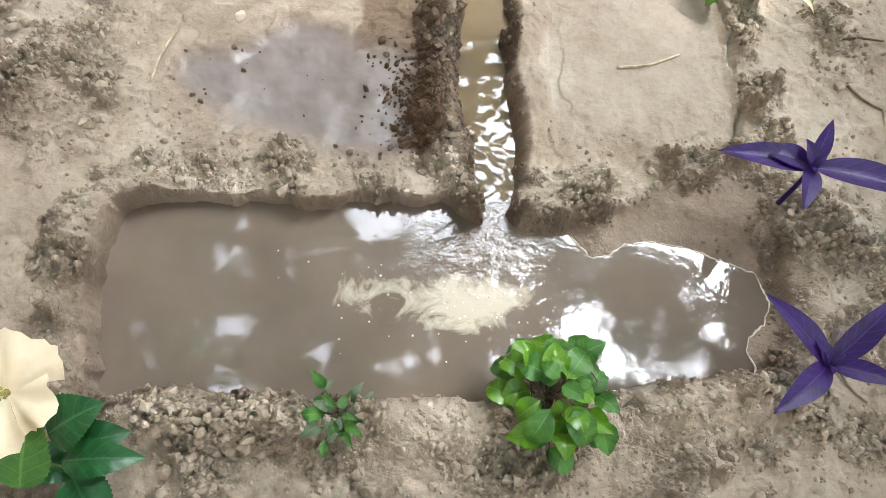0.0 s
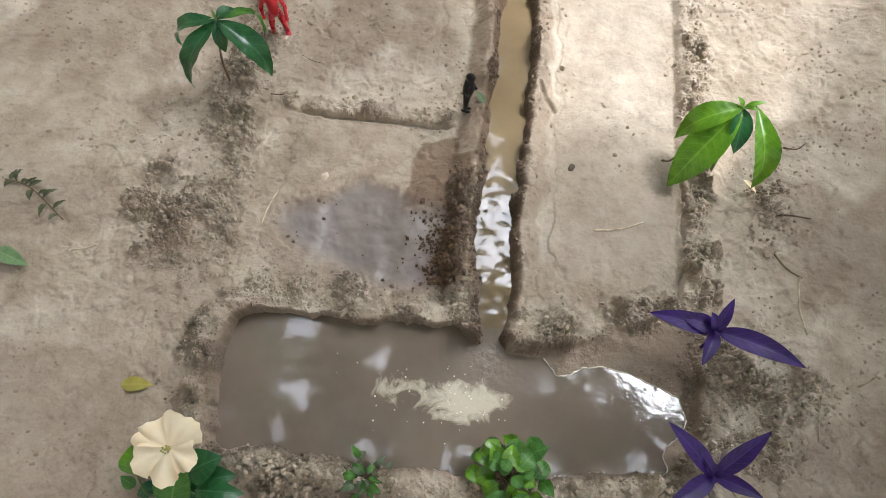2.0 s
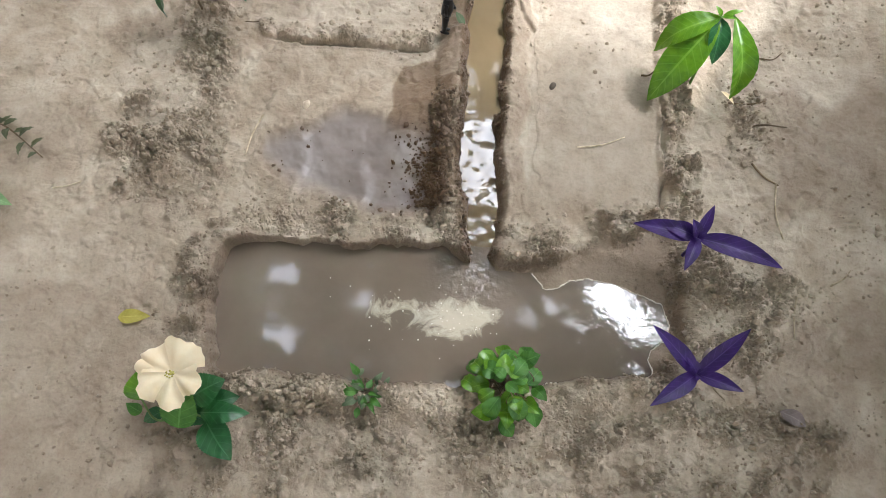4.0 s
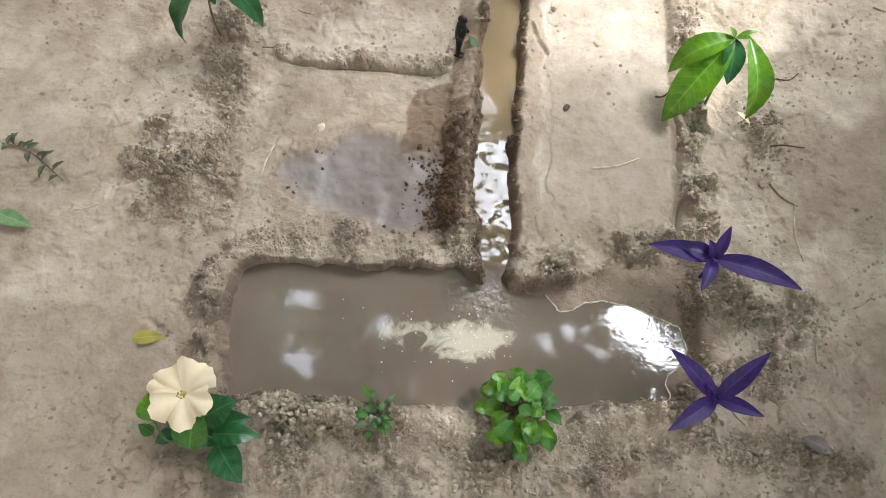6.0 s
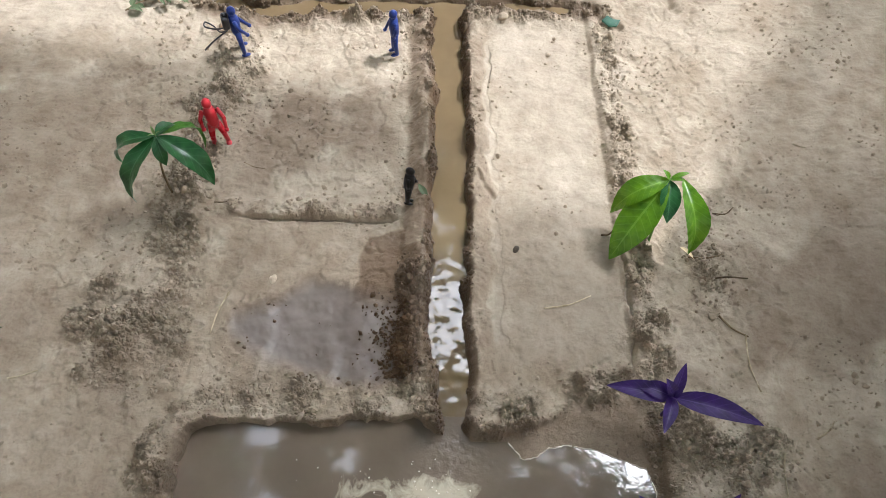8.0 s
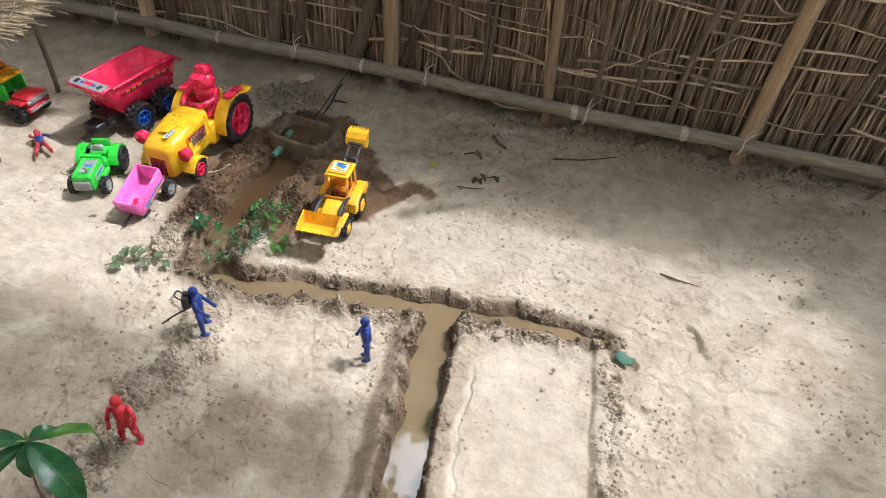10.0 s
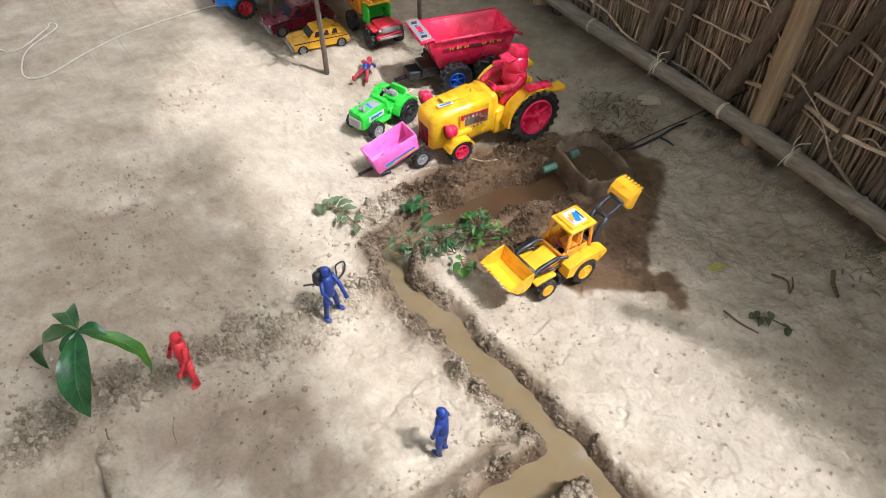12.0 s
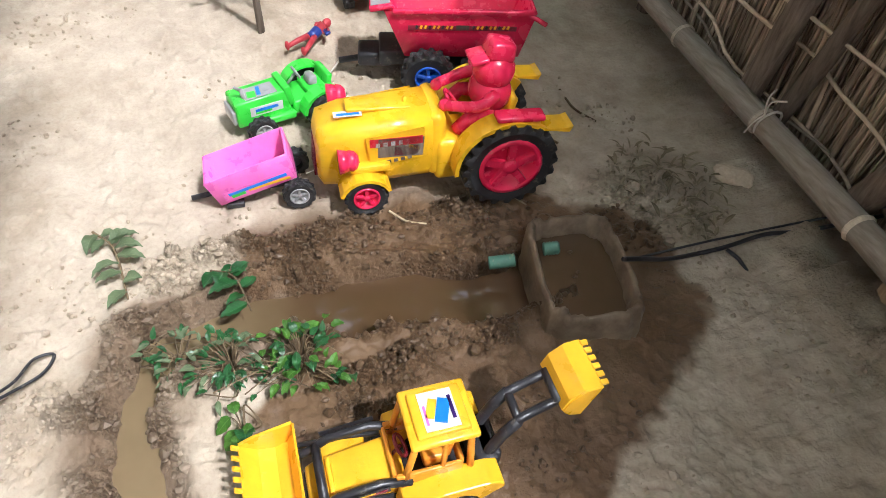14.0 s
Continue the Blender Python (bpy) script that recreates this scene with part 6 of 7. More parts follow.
def hose():
    bm = bmesh.new()
    pts = [(-0.234, 0.666, 0.03), (-0.232, 0.684, 0.024), (-0.236, 0.72, 0.008), (-0.241, 0.767, 0.006), (-0.238, 0.81, 0.007), (-0.236, 0.845, 0.008), (-0.215, 0.895, 0.03)]
    pts = [(x + 0.003 * math.sin(60 * y), y, z) for x, y, z in pts]
    tube(bm, curve_points(pts, 40), 0.0019, 8)
    tube(bm, curve_points([(-0.25, 0.7, 0.003), (-0.244, 0.77, 0.011), (-0.24, 0.85, 0.013), (-0.2, 0.9, 0.06)], 24), 0.0011, 6)
    tube(bm, [(-0.236, 0.77, 0.006), (-0.226, 0.775, 0.004), (-0.214, 0.776, 0.001)], 0.0016, 6)
    return tagged(part("hose", bm, BLACK), "thin dark muddy hose running from the fence to the trough", "hose")


hose()


# ---------------------------------------------------------------- plants
def leaf(bm, base, tip, width, arch=0.15, fold=0.18, up=(0, 0, 1), n=10, ripple=0.0, point=0.8, serr=0.0, ribs=0.0):
    """A leaf blade with a folded midrib and arched length."""
    base, tip = Vector(base), Vector(tip)
    d = tip - base
    L = d.length
    d.normalize()
    s = d.cross(Vector(up))
    s = (s if s.length > 1e-3 else d.cross(Vector((1, 0, 0)))).normalized()
    nrm = s.cross(d)
    rows = []
    kept = bm.verts.layers.float
    far, wide = kept.get("length") or kept.new("length"), kept.get("breadth") or kept.new("breadth")
    for i in range(n + 1):
        t = i / n
        w = width / 2 * max(0.02, math.sin(math.pi * min(1, t ** point)) ** 0.85)
        c = base + d * (L * t) + nrm * (arch * L * math.sin(math.pi * t * 0.9))
        row = []
        for u in (-1, -0.66, -0.33, 0, 0.33, 0.66, 1):
            k = ripple * L * math.sin(6.283 * (t * (ribs or 3.5) - abs(u) * 0.8)) * abs(u) ** (0.5 if ribs else 1.5)
            e = 1 + (serr * (1 if i % 2 else -1) if abs(u) == 1 else 0)
            vert = bm.verts.new(c + s * (u * w * e) + nrm * (fold * abs(u) * w + k))
            vert[far], vert[wide] = t * (ribs or 7), 1 + abs(u)
            row.append(vert)
        rows.append(row)
    for a, b in zip(rows, rows[1:]):
        for k in range(6):
            bm.faces.new((a[k], a[k + 1], b[k + 1], b[k]))


def put_leaf(parent, material, *args, name="leaf", label="", **kw):
    bm = bmesh.new()
    leaf(bm, *args, **kw)
    return part(name, bm, material, parent, label)


def put_stem(parent, pts, r, material=STEM, name="stem", n=12):
    bm = bmesh.new()
    tube(bm, curve_points(pts, n), lambda t: r * (1 - 0.4 * t), 6)
    return part(name, bm, material, parent)


def seedling():
    t = thing("seedling", pose(-0.258, 0.003, 0.003), "green seedling with long drooping leaves pushed into the earth", "plant", "small plants")
    top = Vector((0.006, 0.015, 0.094))
    put_stem(t, [(0, 0, -0.01), (-0.002, 0.006, 0.04), top], 0.0016, BROWN_STEM)
    for tip, w, arch, mt in (((0.05, -0.004, 0.036), 0.027, 0.11, LEAF_DARK), ((0.028, 0.046, 0.026), 0.014, 0.12, LEAF), ((-0.024, -0.021, 0.028), 0.024, 0.1, LEAF_DARK), ((-0.036, 0.01, 0.05), 0.02, 0.14, LEAF_DARK), ((0.02, 0.034, 0.088), 0.014, 0.08, LEAF_DARK), ((0.012, -0.002, 0.068), 0.014, 0.08, LEAF_DARK)):
        put_leaf(t, mt, top, tip, w, arch=arch * 2.5, fold=0.35, ripple=0.01, n=18)
    for a in range(3):
        put_leaf(t, STEM, top, top + Vector((0.008 * math.cos(2.1 * a), 0.008 * math.sin(2.1 * a), 0.008)), 0.003, n=5)
    return t


seedling()


def bright_plant():
    t = thing("leafy_cutting", pose(0.268, -0.045, 0.004), "bright green cutting with broad ribbed leaves on a sandy ridge", "plant", "small plants")
    top = Vector((0.006, 0.036, 0.074))
    put_stem(t, [(0, 0, -0.01), (0.002, 0.014, 0.03), top], 0.0018)
    put_leaf(t, LEAF_BRIGHT, top, (-0.048, -0.024, 0.01), 0.038, arch=0.12, fold=0.12, ripple=0.005, n=60, ribs=11, point=0.95)
    put_leaf(t, LEAF_BRIGHT, top, (-0.044, 0.022, 0.028), 0.028, arch=0.24, fold=0.3, ripple=0.005, n=48, ribs=10)
    put_leaf(t, LEAF_BRIGHT, top + Vector((0.014, 0.002, 0)), (0.033, -0.016, 0.014), 0.027, arch=0.28, fold=0.5, ripple=0.005, n=48, ribs=9, point=0.9)
    put_leaf(t, LEAF_DARK, top, (0.004, -0.002, 0.05), 0.022, arch=0.1, fold=0.3)
    put_stem(t, [top, top + Vector((0.008, 0.002, 0.003)), top + Vector((0.014, 0.002, 0))], 0.0012)
    for dx, dy in ((0.02, 0.004), (-0.008, 0.008), (0.012, -0.006)):
        put_leaf(t, LEAF_BRIGHT, top, top + Vector((dx, dy, 0.006)), 0.006, n=6)
    put_stem(t, [(-0.05, 0.012, 0.0), (-0.045, 0.006, 0.012), (-0.04, 0.008, 0.03)], 0.0012, BROWN_STEM)
    put_leaf(t, PETAL, (0.03, -0.008, 0.012), (0.046, -0.018, 0.003), 0.005, n=5, name="leaf_tip", label="pale torn leaf tip")
    return t


bright_plant()


def flower_plant():
    t = thing("flowering_cutting", pose(-0.213, -0.414, 0.002), "cream five-petalled flower among dark green leaves", "flower", "small plants")
    c = Vector((0.009, 0.029, 0.064))
    put_stem(t, [(0, 0, -0.01), (0.004, 0.006, 0.03), c - Vector((0, 0.004, 0.012))], 0.0017)
    ax = Vector((0.0, -0.25, 1)).normalized()
    e1 = ax.cross(Vector((0, 1, 0))).normalized()
    e2 = ax.cross(e1)
    for k in range(5):
        a0 = 2 * math.pi * k / 5 + 0.35
        bm = bmesh.new()
        rows = []
        for i in range(9):
            r = 0.002 + 0.0262 * i / 8 * (1 + 0.12 * math.sin(2.3 * k + 0.6))
            row = []
            for q in range(-6, 7):
                u = q / 6
                edge = 1 - 0.1 * abs(u) ** 2.6 - 0.06 * math.cos(5 * u + 1.9 * k) * (i / 8) ** 2 - 0.03 * math.cos(17 * u + k) * (i / 8) ** 3
                an = a0 + 0.12 * math.sin(5 * k) + 0.8 * u * (0.85 + 0.15 * i / 8)
                lift = 0.3 * r + 0.0028 * (u + 0.3) * (i / 8) + 0.0042 * math.sin(6.0 * u + 1.7 * k) * (i / 8) ** 2 - 0.2 * r * (i / 8) ** 2
                row.append(bm.verts.new(c - ax * 0.002 + (e1 * math.cos(an) + e2 * math.sin(an)) * (r * edge) + ax * lift))
            rows.append(row)
        for r0, r1 in zip(rows, rows[1:]):
            for q in range(12):
                bm.faces.new((r0[q], r0[q + 1], r1[q + 1], r1[q]))
        part("petal", bm, PETAL, t)
    bm = bmesh.new()
    rod(bm, c - ax * 0.004, c + ax * 0.005, 0.0016, 0.001, 8)
    for k in range(9):
        a = k * 2.4
        ball(bm, c + ax * (0.003 + 0.0004 * k) + (e1 * math.cos(a) + e2 * math.sin(a)) * 0.0028, 0.0009, sub=1)
    part("stamen", bm, YELLOW_LEAF, t, "yellow-green flower centre")
    for base, tip, w, mt, ar in (((0.013, -0.014, 0.038), (0.017, 0.025, 0.05), 0.032, LEAF, 0.08), ((0.018, 0.013, 0.032), (0.046, 0.029, 0.036), 0.03, LEAF_DARK, 0.14), ((0.026, 0.0, 0.028), (0.068, 0.002, 0.024), 0.02, LEAF_DARK, 0.18), ((0.03, -0.007, 0.022), (0.055, -0.038, 0.014), 0.029, LEAF_DARK, 0.16),
                                 ((-0.022, 0.007, 0.04), (-0.026, 0.031, 0.048), 0.024, LEAF_BRIGHT, 0.08), ((0.024, 0.006, 0.022), (0.056, 0.016, 0.02), 0.024, LEAF_DARK, 0.1), ((0.004, 0.004, 0.018), (0.03, -0.008, 0.014), 0.022, LEAF_DARK, 0.15), ((-0.028, -0.003, 0.02), (-0.041, 0.004, 0.024), 0.011, LEAF, 0.1), ((-0.012, 0.0, 0.012), (-0.03, -0.01, 0.006), 0.014, LEAF_DARK, 0.1)):
        put_leaf(t, mt, base, tip, w, arch=ar, fold=0.2, ripple=0.008, n=32, serr=0.035, point=0.66, ribs=6)
    for pts in (((0, -0.006, 0.012), (-0.014, -0.008, 0.022), (-0.022, 0.008, 0.04)), ((0, 0, 0.012), (0.012, 0.0, 0.022), (0.03, -0.004, 0.026)), ((-0.008, -0.008, 0.01), (-0.008, 0.004, 0.028), (0.0, 0.02, 0.05))):
        put_stem(t, pts, 0.0013)
    return t


flower_plant()


def purple_plant(m, tips, label, h):
    t = thing("purple_cutting", m, label, "plant", "small plants")
    top = Vector((0, 0, h))
    put_stem(t, [(0.004, -0.004, -0.012), (0.003, -0.002, h * 0.5), top], 0.0022, PURPLE)
    for tip, w, ar in tips:
        put_leaf(t, PURPLE, top, tip, w, arch=ar, fold=0.34, n=14, point=0.72)
    for a in (0.6, 2.4, 4.2):
        put_leaf(t, PURPLE, top, top + Vector((0.009 * math.cos(a), 0.009 * math.sin(a), 0.007)), 0.006, n=6)
    return t


purple_plant(pose(0.249, -0.231, 0.0), [((0.074, -0.026, 0.056), 0.021, 0.1), ((-0.058, 0.012, 0.047), 0.019, 0.06), ((-0.032, 0.012, 0.05), 0.017, 0.12), ((-0.016, -0.034, 0.058), 0.013, 0.05), ((0.012, 0.028, 0.066), 0.011, 0.05), ((-0.008, 0.014, 0.064), 0.012, 0.1)], "purple-leaved cutting leaning over the corner of the pit", 0.053)
purple_plant(pose(0.255, -0.352, 0.0), [((-0.046, 0.039, 0.04), 0.017, 0.06), ((-0.047, -0.032, 0.028), 0.017, 0.08), ((0.04, 0.04, 0.048), 0.017, 0.05), ((0.036, -0.015, 0.034), 0.014, 0.08), ((-0.012, 0.014, 0.03), 0.012, 0.1)], "purple star-shaped cutting planted at the pit's end", 0.021)


def drooping_clump(name, m, label, tiers, stems, material, seed, long):
    """Leaves that hang outwards from a few bent stems; tiers of (count, reach, height, length)."""
    t = thing(name, m, label, "plant", "small plants")
    rng = random.Random(seed)
    for count, reach, h, L in tiers:
        for k in range(count):
            a = rng.uniform(0, 6.283)
            reach_k = reach * rng.uniform(0.5, 1.25)
            b = Vector((reach_k * math.cos(a), reach_k * math.sin(a), h * rng.uniform(0.7, 1.15)))
            d = a + rng.gauss(0, 0.9)
            q = L * rng.uniform(0.75, 1.2)
            tip = b + Vector((math.cos(d) * 0.75, math.sin(d) * 0.75, rng.uniform(-0.8, 0.5))) * q
            tip.z = max(tip.z, 0.001)
            put_leaf(t, material[rng.random() < 0.35], b, tip, q / long * rng.uniform(0.85, 1.15), arch=rng.uniform(0.0, 0.45), fold=rng.uniform(0.0, 0.6), n=14, point=rng.uniform(0.55, 0.85), ripple=0.035)
            put_stem(t, [(0.1 * b.x, 0.1 * b.y, 0.2 * h), (0.55 * b.x, 0.55 * b.y, h * 0.9), b], 0.00045, BROWN_STEM, n=7)
    for k in range(stems):
        a, d = rng.uniform(0, 6.28), rng.uniform(0, 6.28)
        r = tiers[0][1] + 0.004
        put_stem(t, [(0.3 * r * math.cos(a), 0.3 * r * math.sin(a), 0.0), (r * math.cos(a), r * math.sin(a), tiers[0][2] * 0.8), (r * math.cos(d), r * math.sin(d), tiers[0][2] * rng.uniform(0.5, 1.15))], 0.0007, BROWN_STEM, n=10)
    return t


drooping_clump("leafy_bush", pose(0.079, -0.373, 0.006), "tangled clump of rounded green leaves on the pit's rim", [(20, 0.022, 0.028, 0.023), (13, 0.012, 0.038, 0.024), (12, 0.028, 0.014, 0.021), (6, 0.006, 0.046, 0.016)], 14, (LEAF, LEAF_BRIGHT), 21, 1.55)
drooping_clump("green_sprig", pose(-0.046, -0.386, 0.004), "low wilted sprig of narrow green leaves on the pit's rim", [(14, 0.008, 0.015, 0.018), (9, 0.014, 0.01, 0.016), (5, 0.003, 0.018, 0.014)], 8, (LEAF, LEAF_DULL), 22, 2.6)
drooping_clump("leafy_weed", pose(-0.22, 0.43, 0.008), "tangle of broad small green leaves on the muddy bank", [(32, 0.023, 0.019, 0.0115), (20, 0.013, 0.026, 0.0115), (16, 0.029, 0.011, 0.0105)], 6, (LEAF, LEAF_DARK), 25, 2.3)
drooping_clump("leafy_weed", pose(-0.23, 0.388, 0.008), "tangle of small dark leaves and stems on the muddy bank", [(36, 0.022, 0.014, 0.0105), (22, 0.013, 0.02, 0.0105)], 7, (LEAF_DARK, LEAF_DULL), 35, 2.9)
drooping_clump("leafy_weed", pose(-0.248, 0.356, 0.004), "thin weed with narrow leaves drooping over the channel bend", [(24, 0.019, 0.011, 0.0105), (15, 0.011, 0.015, 0.01)], 6, (LEAF_DARK, LEAF_DULL), 27, 3.0)
drooping_clump("green_sprig", pose(-0.188, 0.388, 0.006), "small sprig of broad green leaves beside the loader's bucket", [(7, 0.008, 0.012, 0.013)], 2, (LEAF, LEAF_DARK), 29, 1.5)


def sprig(m, label, leaves, material, seed, length=0.07, broad=1.0):
    t = thing("cut_sprig", m, label, "plant", "small plants")
    rng = random.Random(seed)
    pts = [(-length / 2, 0, 0.002), (-length * 0.1, 0.006, 0.007), (length / 2, -0.003, 0.004)]
    put_stem(t, pts, 0.0011, BROWN_STEM)
    c = curve_points(pts, leaves + 2)
    for k in range(1, leaves + 1):
        s = 1 if rng.random() < 0.5 else -1
        d = Vector((rng.uniform(-0.3, 0.9), s * rng.uniform(0.6, 1), rng.uniform(-0.1, 0.3))).normalized() * rng.uniform(0.009, 0.019) * (0.5 + 0.5 * broad)
        tip = c[k] + d
        tip.z = max(0.0025, tip.z)
        put_leaf(t, material, c[k], tip, rng.uniform(0.004, 0.008) * broad, arch=rng.uniform(0, 0.3), fold=0.4, n=8, ripple=0.05)
    return t


sprig(pose(-0.348, 0.315, 0.004, 0, 0, 20), "wilted leafy sprig lying on pale silt", 11, LEAF_DULL, 2, 0.08, 1.5)
sprig(pose(-0.293, 0.395, 0.012, 0, 0, 30), "drooping dark leafy sprig on the muddy berm", 9, LEAF_DARK, 5, 0.05, 1.4)
sprig(pose(-0.43, -0.155, 0.003, 0, 0, -25), "withered olive-brown sprig lying on bare earth", 12, OLIVE, 7, 0.085)
sprig(pose(0.06, 0.605, 0.002, 0, 0, 40), "dry broken sprig lying in the fence's shade", 7, OLIVE, 9, 0.05)


# ---------------------------------------------------------------- leaves, straws and twigs on the ground
def fallen_leaf(name, at, rz, L, w, material, label, arch=0.12):
    bm = bmesh.new()
    leaf(bm, (-L / 2, 0, 0.001), (L / 2, 0, 0.002), w, arch=arch, fold=0.25, n=10, ripple=0.015)
    ob = part(name, bm, material)
    ob.matrix_world = pose(at[0], at[1], height(*at) + 0.001, 0, 0, rz)
    return tagged(ob, label, "leaf", "fallen leaves")


fallen_leaf("fallen_leaf", (-0.272, -0.33), 5, 0.031, 0.014, YELLOW_LEAF, "yellowing fallen leaf on trodden earth")
fallen_leaf("fallen_leaf", (-0.43, -0.222), -18, 0.042, 0.017, PALE_LEAF, "pale green fallen leaf on trodden earth")
fallen_leaf("fallen_leaf", (-0.025, 0.627), 70, 0.022, 0.011, YELLOW_LEAF, "yellow-green fallen leaf in the fence's shade")
fallen_leaf("fallen_leaf", (0.346, -0.386), -30, 0.025, 0.014, DRY_LEAF, "curled grey dry leaf", 0.25)
fallen_leaf("fallen_leaf", (0.018, 0.017), 120, 0.02, 0.008, LEAF_DULL, "small green leaf on the channel bank")
fallen_leaf("fallen_leaf", (0.268, -0.332), 60, 0.015, 0.008, DRY_LEAF, "small dry leaf under a purple cutting", 0.3)


def stalk(name, a, b, r, material, label, category="straw", bend=0.0):
    bm = bmesh.new()
    pa, pb = Vector((*a, height(*a) + r)), Vector((*b, height(*b) + r))
    side = (pb - pa).cross(Vector((0, 0, 1)))
    m = (pa + pb) / 2 + side * bend
    m.z = height(m.x, m.y) + r * 1.3
    tube(bm, curve_points([pa, m, pb], 9), lambda t: r * (1 - 0.35 * t), 6)
    return tagged(part(name, bm, material), label, category, "litter on the ground")


for a, b in (((0.148, -0.123), (0.198, -0.108)), ((-0.18, -0.111), (-0.192, -0.157)), ((-0.378, -0.206), (-0.352, -0.197)), ((0.402, -0.254), (0.425, -0.236)), ((0.366, -0.268), (0.358, -0.311)), ((0.353, -0.151), (0.357, -0.209)), ((-0.355, 0.525), (-0.328, 0.548)), ((-0.352, 0.625), (-0.33, 0.637)), ((0.47, 0.104), (0.485, 0.098)), ((0.27, -0.35), (0.287, -0.372))):
    stalk("straw_piece", a, b, 0.0011, STRAW, "pale dry straw piece lying on the earth", bend=0.06)
for a, b, r, bd in (((0.317, 0.462), (0.368, 0.455), 0.0012, 0.06), ((0.158, 0.699), (0.26, 0.722), 0.0013, 0.03), ((0.331, -0.128), (0.356, -0.152), 0.0012, 0.1), ((0.015, 0.675), (0.045, 0.662), 0.0015, -0.2), ((0.045, 0.662), (0.033, 0.684), 0.0013, 0.1), ((-0.19, 0.055), (-0.165, 0.048), 0.0006, 0.08), ((-0.215, 0.0), (-0.19, 0.004), 0.0007, 0.1), ((0.31, -0.06), (0.35, -0.055), 0.0012, 0.1), ((0.32, -0.09), (0.37, -0.085), 0.0012, -0.06), ((0.35, 0.0), (0.375, 0.008), 0.001, 0.2), ((0.055, 0.73), (0.08, 0.695), 0.003, 0.05), ((-0.48, 0.74), (-0.42, 0.75), 0.0014, 0.05), ((-0.4, 0.7), (-0.44, 0.66), 0.0012, 0.1), ((0.02, 0.58), (0.06, 0.585), 0.0013, 0.1)):
    stalk("twig", a, b, r, BROWN_STEM, "thin brown twig lying on the earth", "twig", bd)


def thread():
    bm = bmesh.new()
    pts = [(-1.25, 0.02), (-1.02, 0.06), (-1.06, 0.13), (-1.085, 0.145), (-1.06, 0.15), (-1.0, 0.09), (-0.92, 0.07), (-0.9, 0.1), (-0.94, 0.17), (-0.97, 0.24), (-0.985, 0.33), (-0.99, 0.41), (-0.98, 0.44)]
    tube(bm, curve_points([(x, y, 0.006) for x, y in pts], 70), 0.0013, 5)
    return tagged(part("white_thread", bm, THREAD), "long white thread lying in loose curves on the earth", "thread")


thread()


def stone(name, at, r, scale, material, label, seed):
    bm = bmesh.new()
    ball(bm, (0, 0, 0), r, scale, 3)
    for v in bm.verts:
        v.co *= 1 + 0.22 * noise.noise(v.co / r * 1.3 + Vector((seed, 0, 0))) + 0.06 * noise.noise(v.co / r * 4)
    ob = part(name, bm, material, smooth=False)
    ob.matrix_world = pose(at[0], at[1], height(*at) + r * scale[2] * 0.5, 0, 0, seed * 40)
    return tagged(ob, label, "stone", "stones")


PALE_STONE = clod_material("pale grey stone", 1.35)
stone("stone", (-0.312, 0.83), 0.0135, (1.4, 0.8, 0.6), PALE_STONE, "pale grey broken stone by the bamboo pole", 1)
stone("stone", (-0.138, -0.093), 0.0042, (1.2, 0.9, 0.6), PALE_STONE, "small pale pebble on the damp plot", 2)
stone("stone", (0.12, 0.3), 0.006, (1.2, 1, 0.7), CLOD, "tan clod at the channel fork", 5)
stone("stone", (0.122, -0.052), 0.0035, (1.4, 0.9, 0.7), CLOD_WET, "tiny dark pebble on pale silt", 6)
stone("stone", (-0.225, 0.045), 0.006, (1.3, 0.9, 0.6), CLOD, "flat tan clod near the red figure", 7)
stone("stone", (0.06, 0.29), 0.005, (1.2, 1, 0.7), CLOD, "tan clod at the channel fork", 8)


def leaf_litter(label, count, seed, spot):
    """Trampled dry grass and leaf bits; spot(rng) gives a place on the ground."""
    rng = random.Random(seed)
    bm = bmesh.new()
    for k in range(count):
        x, y = spot(rng)
        z = height(x, y) + 0.0015
        d, L = rng.uniform(0, 6.28), rng.uniform(0.006, 0.018)
        p = Vector((x, y, z))
        leaf(bm, p, p + Vector((math.cos(d) * L, math.sin(d) * L, rng.uniform(0, 0.006))), rng.uniform(0.0015, 0.004), arch=0.15, fold=0.3, n=4)
    return tagged(part("leaf_litter", bm, LITTER), label, "litter", kind="stuff")


def by_the_trough(rng):
    a, q = rng.uniform(0, 6.28), 0.06 * math.sqrt(rng.random())
    return -0.315 + 1.1 * q * math.cos(a), 0.765 + 0.8 * q * math.sin(a)


def under_the_pole(rng):
    x = rng.uniform(0.05, 0.75)
    return x, log_y(x) - 0.012 - abs(rng.gauss(0, 0.035))


LITTER = leaf_material("withered grass", (0.12, 0.095, 0.055), (0.3, 0.25, 0.165), 0.8)
leaf_litter("trampled olive-brown grass and leaf bits on damp earth", 150, 31, by_the_trough)
leaf_litter("dark withered leaf bits and grass along the bamboo pole", 170, 33, under_the_pole)


def shard():
    bm = bmesh.new()
    extrude_profile(bm, [(-0.012, 0.0), (-0.007, 0.009), (0.003, 0.006), (0.012, 0.008), (0.01, -0.003), (0.0, -0.006)], 0.0015, 0.0006)
    ob = part("plastic_scrap", bm, plastic("dull green plastic", (0.05, 0.15, 0.1), 0.5))
    ob.matrix_world = pose(0.268, 0.304, 0.004, -70, 0, -20)
    return tagged(ob, "dull green plastic scrap half buried in the bank", "scrap")


shard()


FROTH_AND_GLINT = plastic("cream froth and shore glint", (0.66, 0.6, 0.5), 0.25)


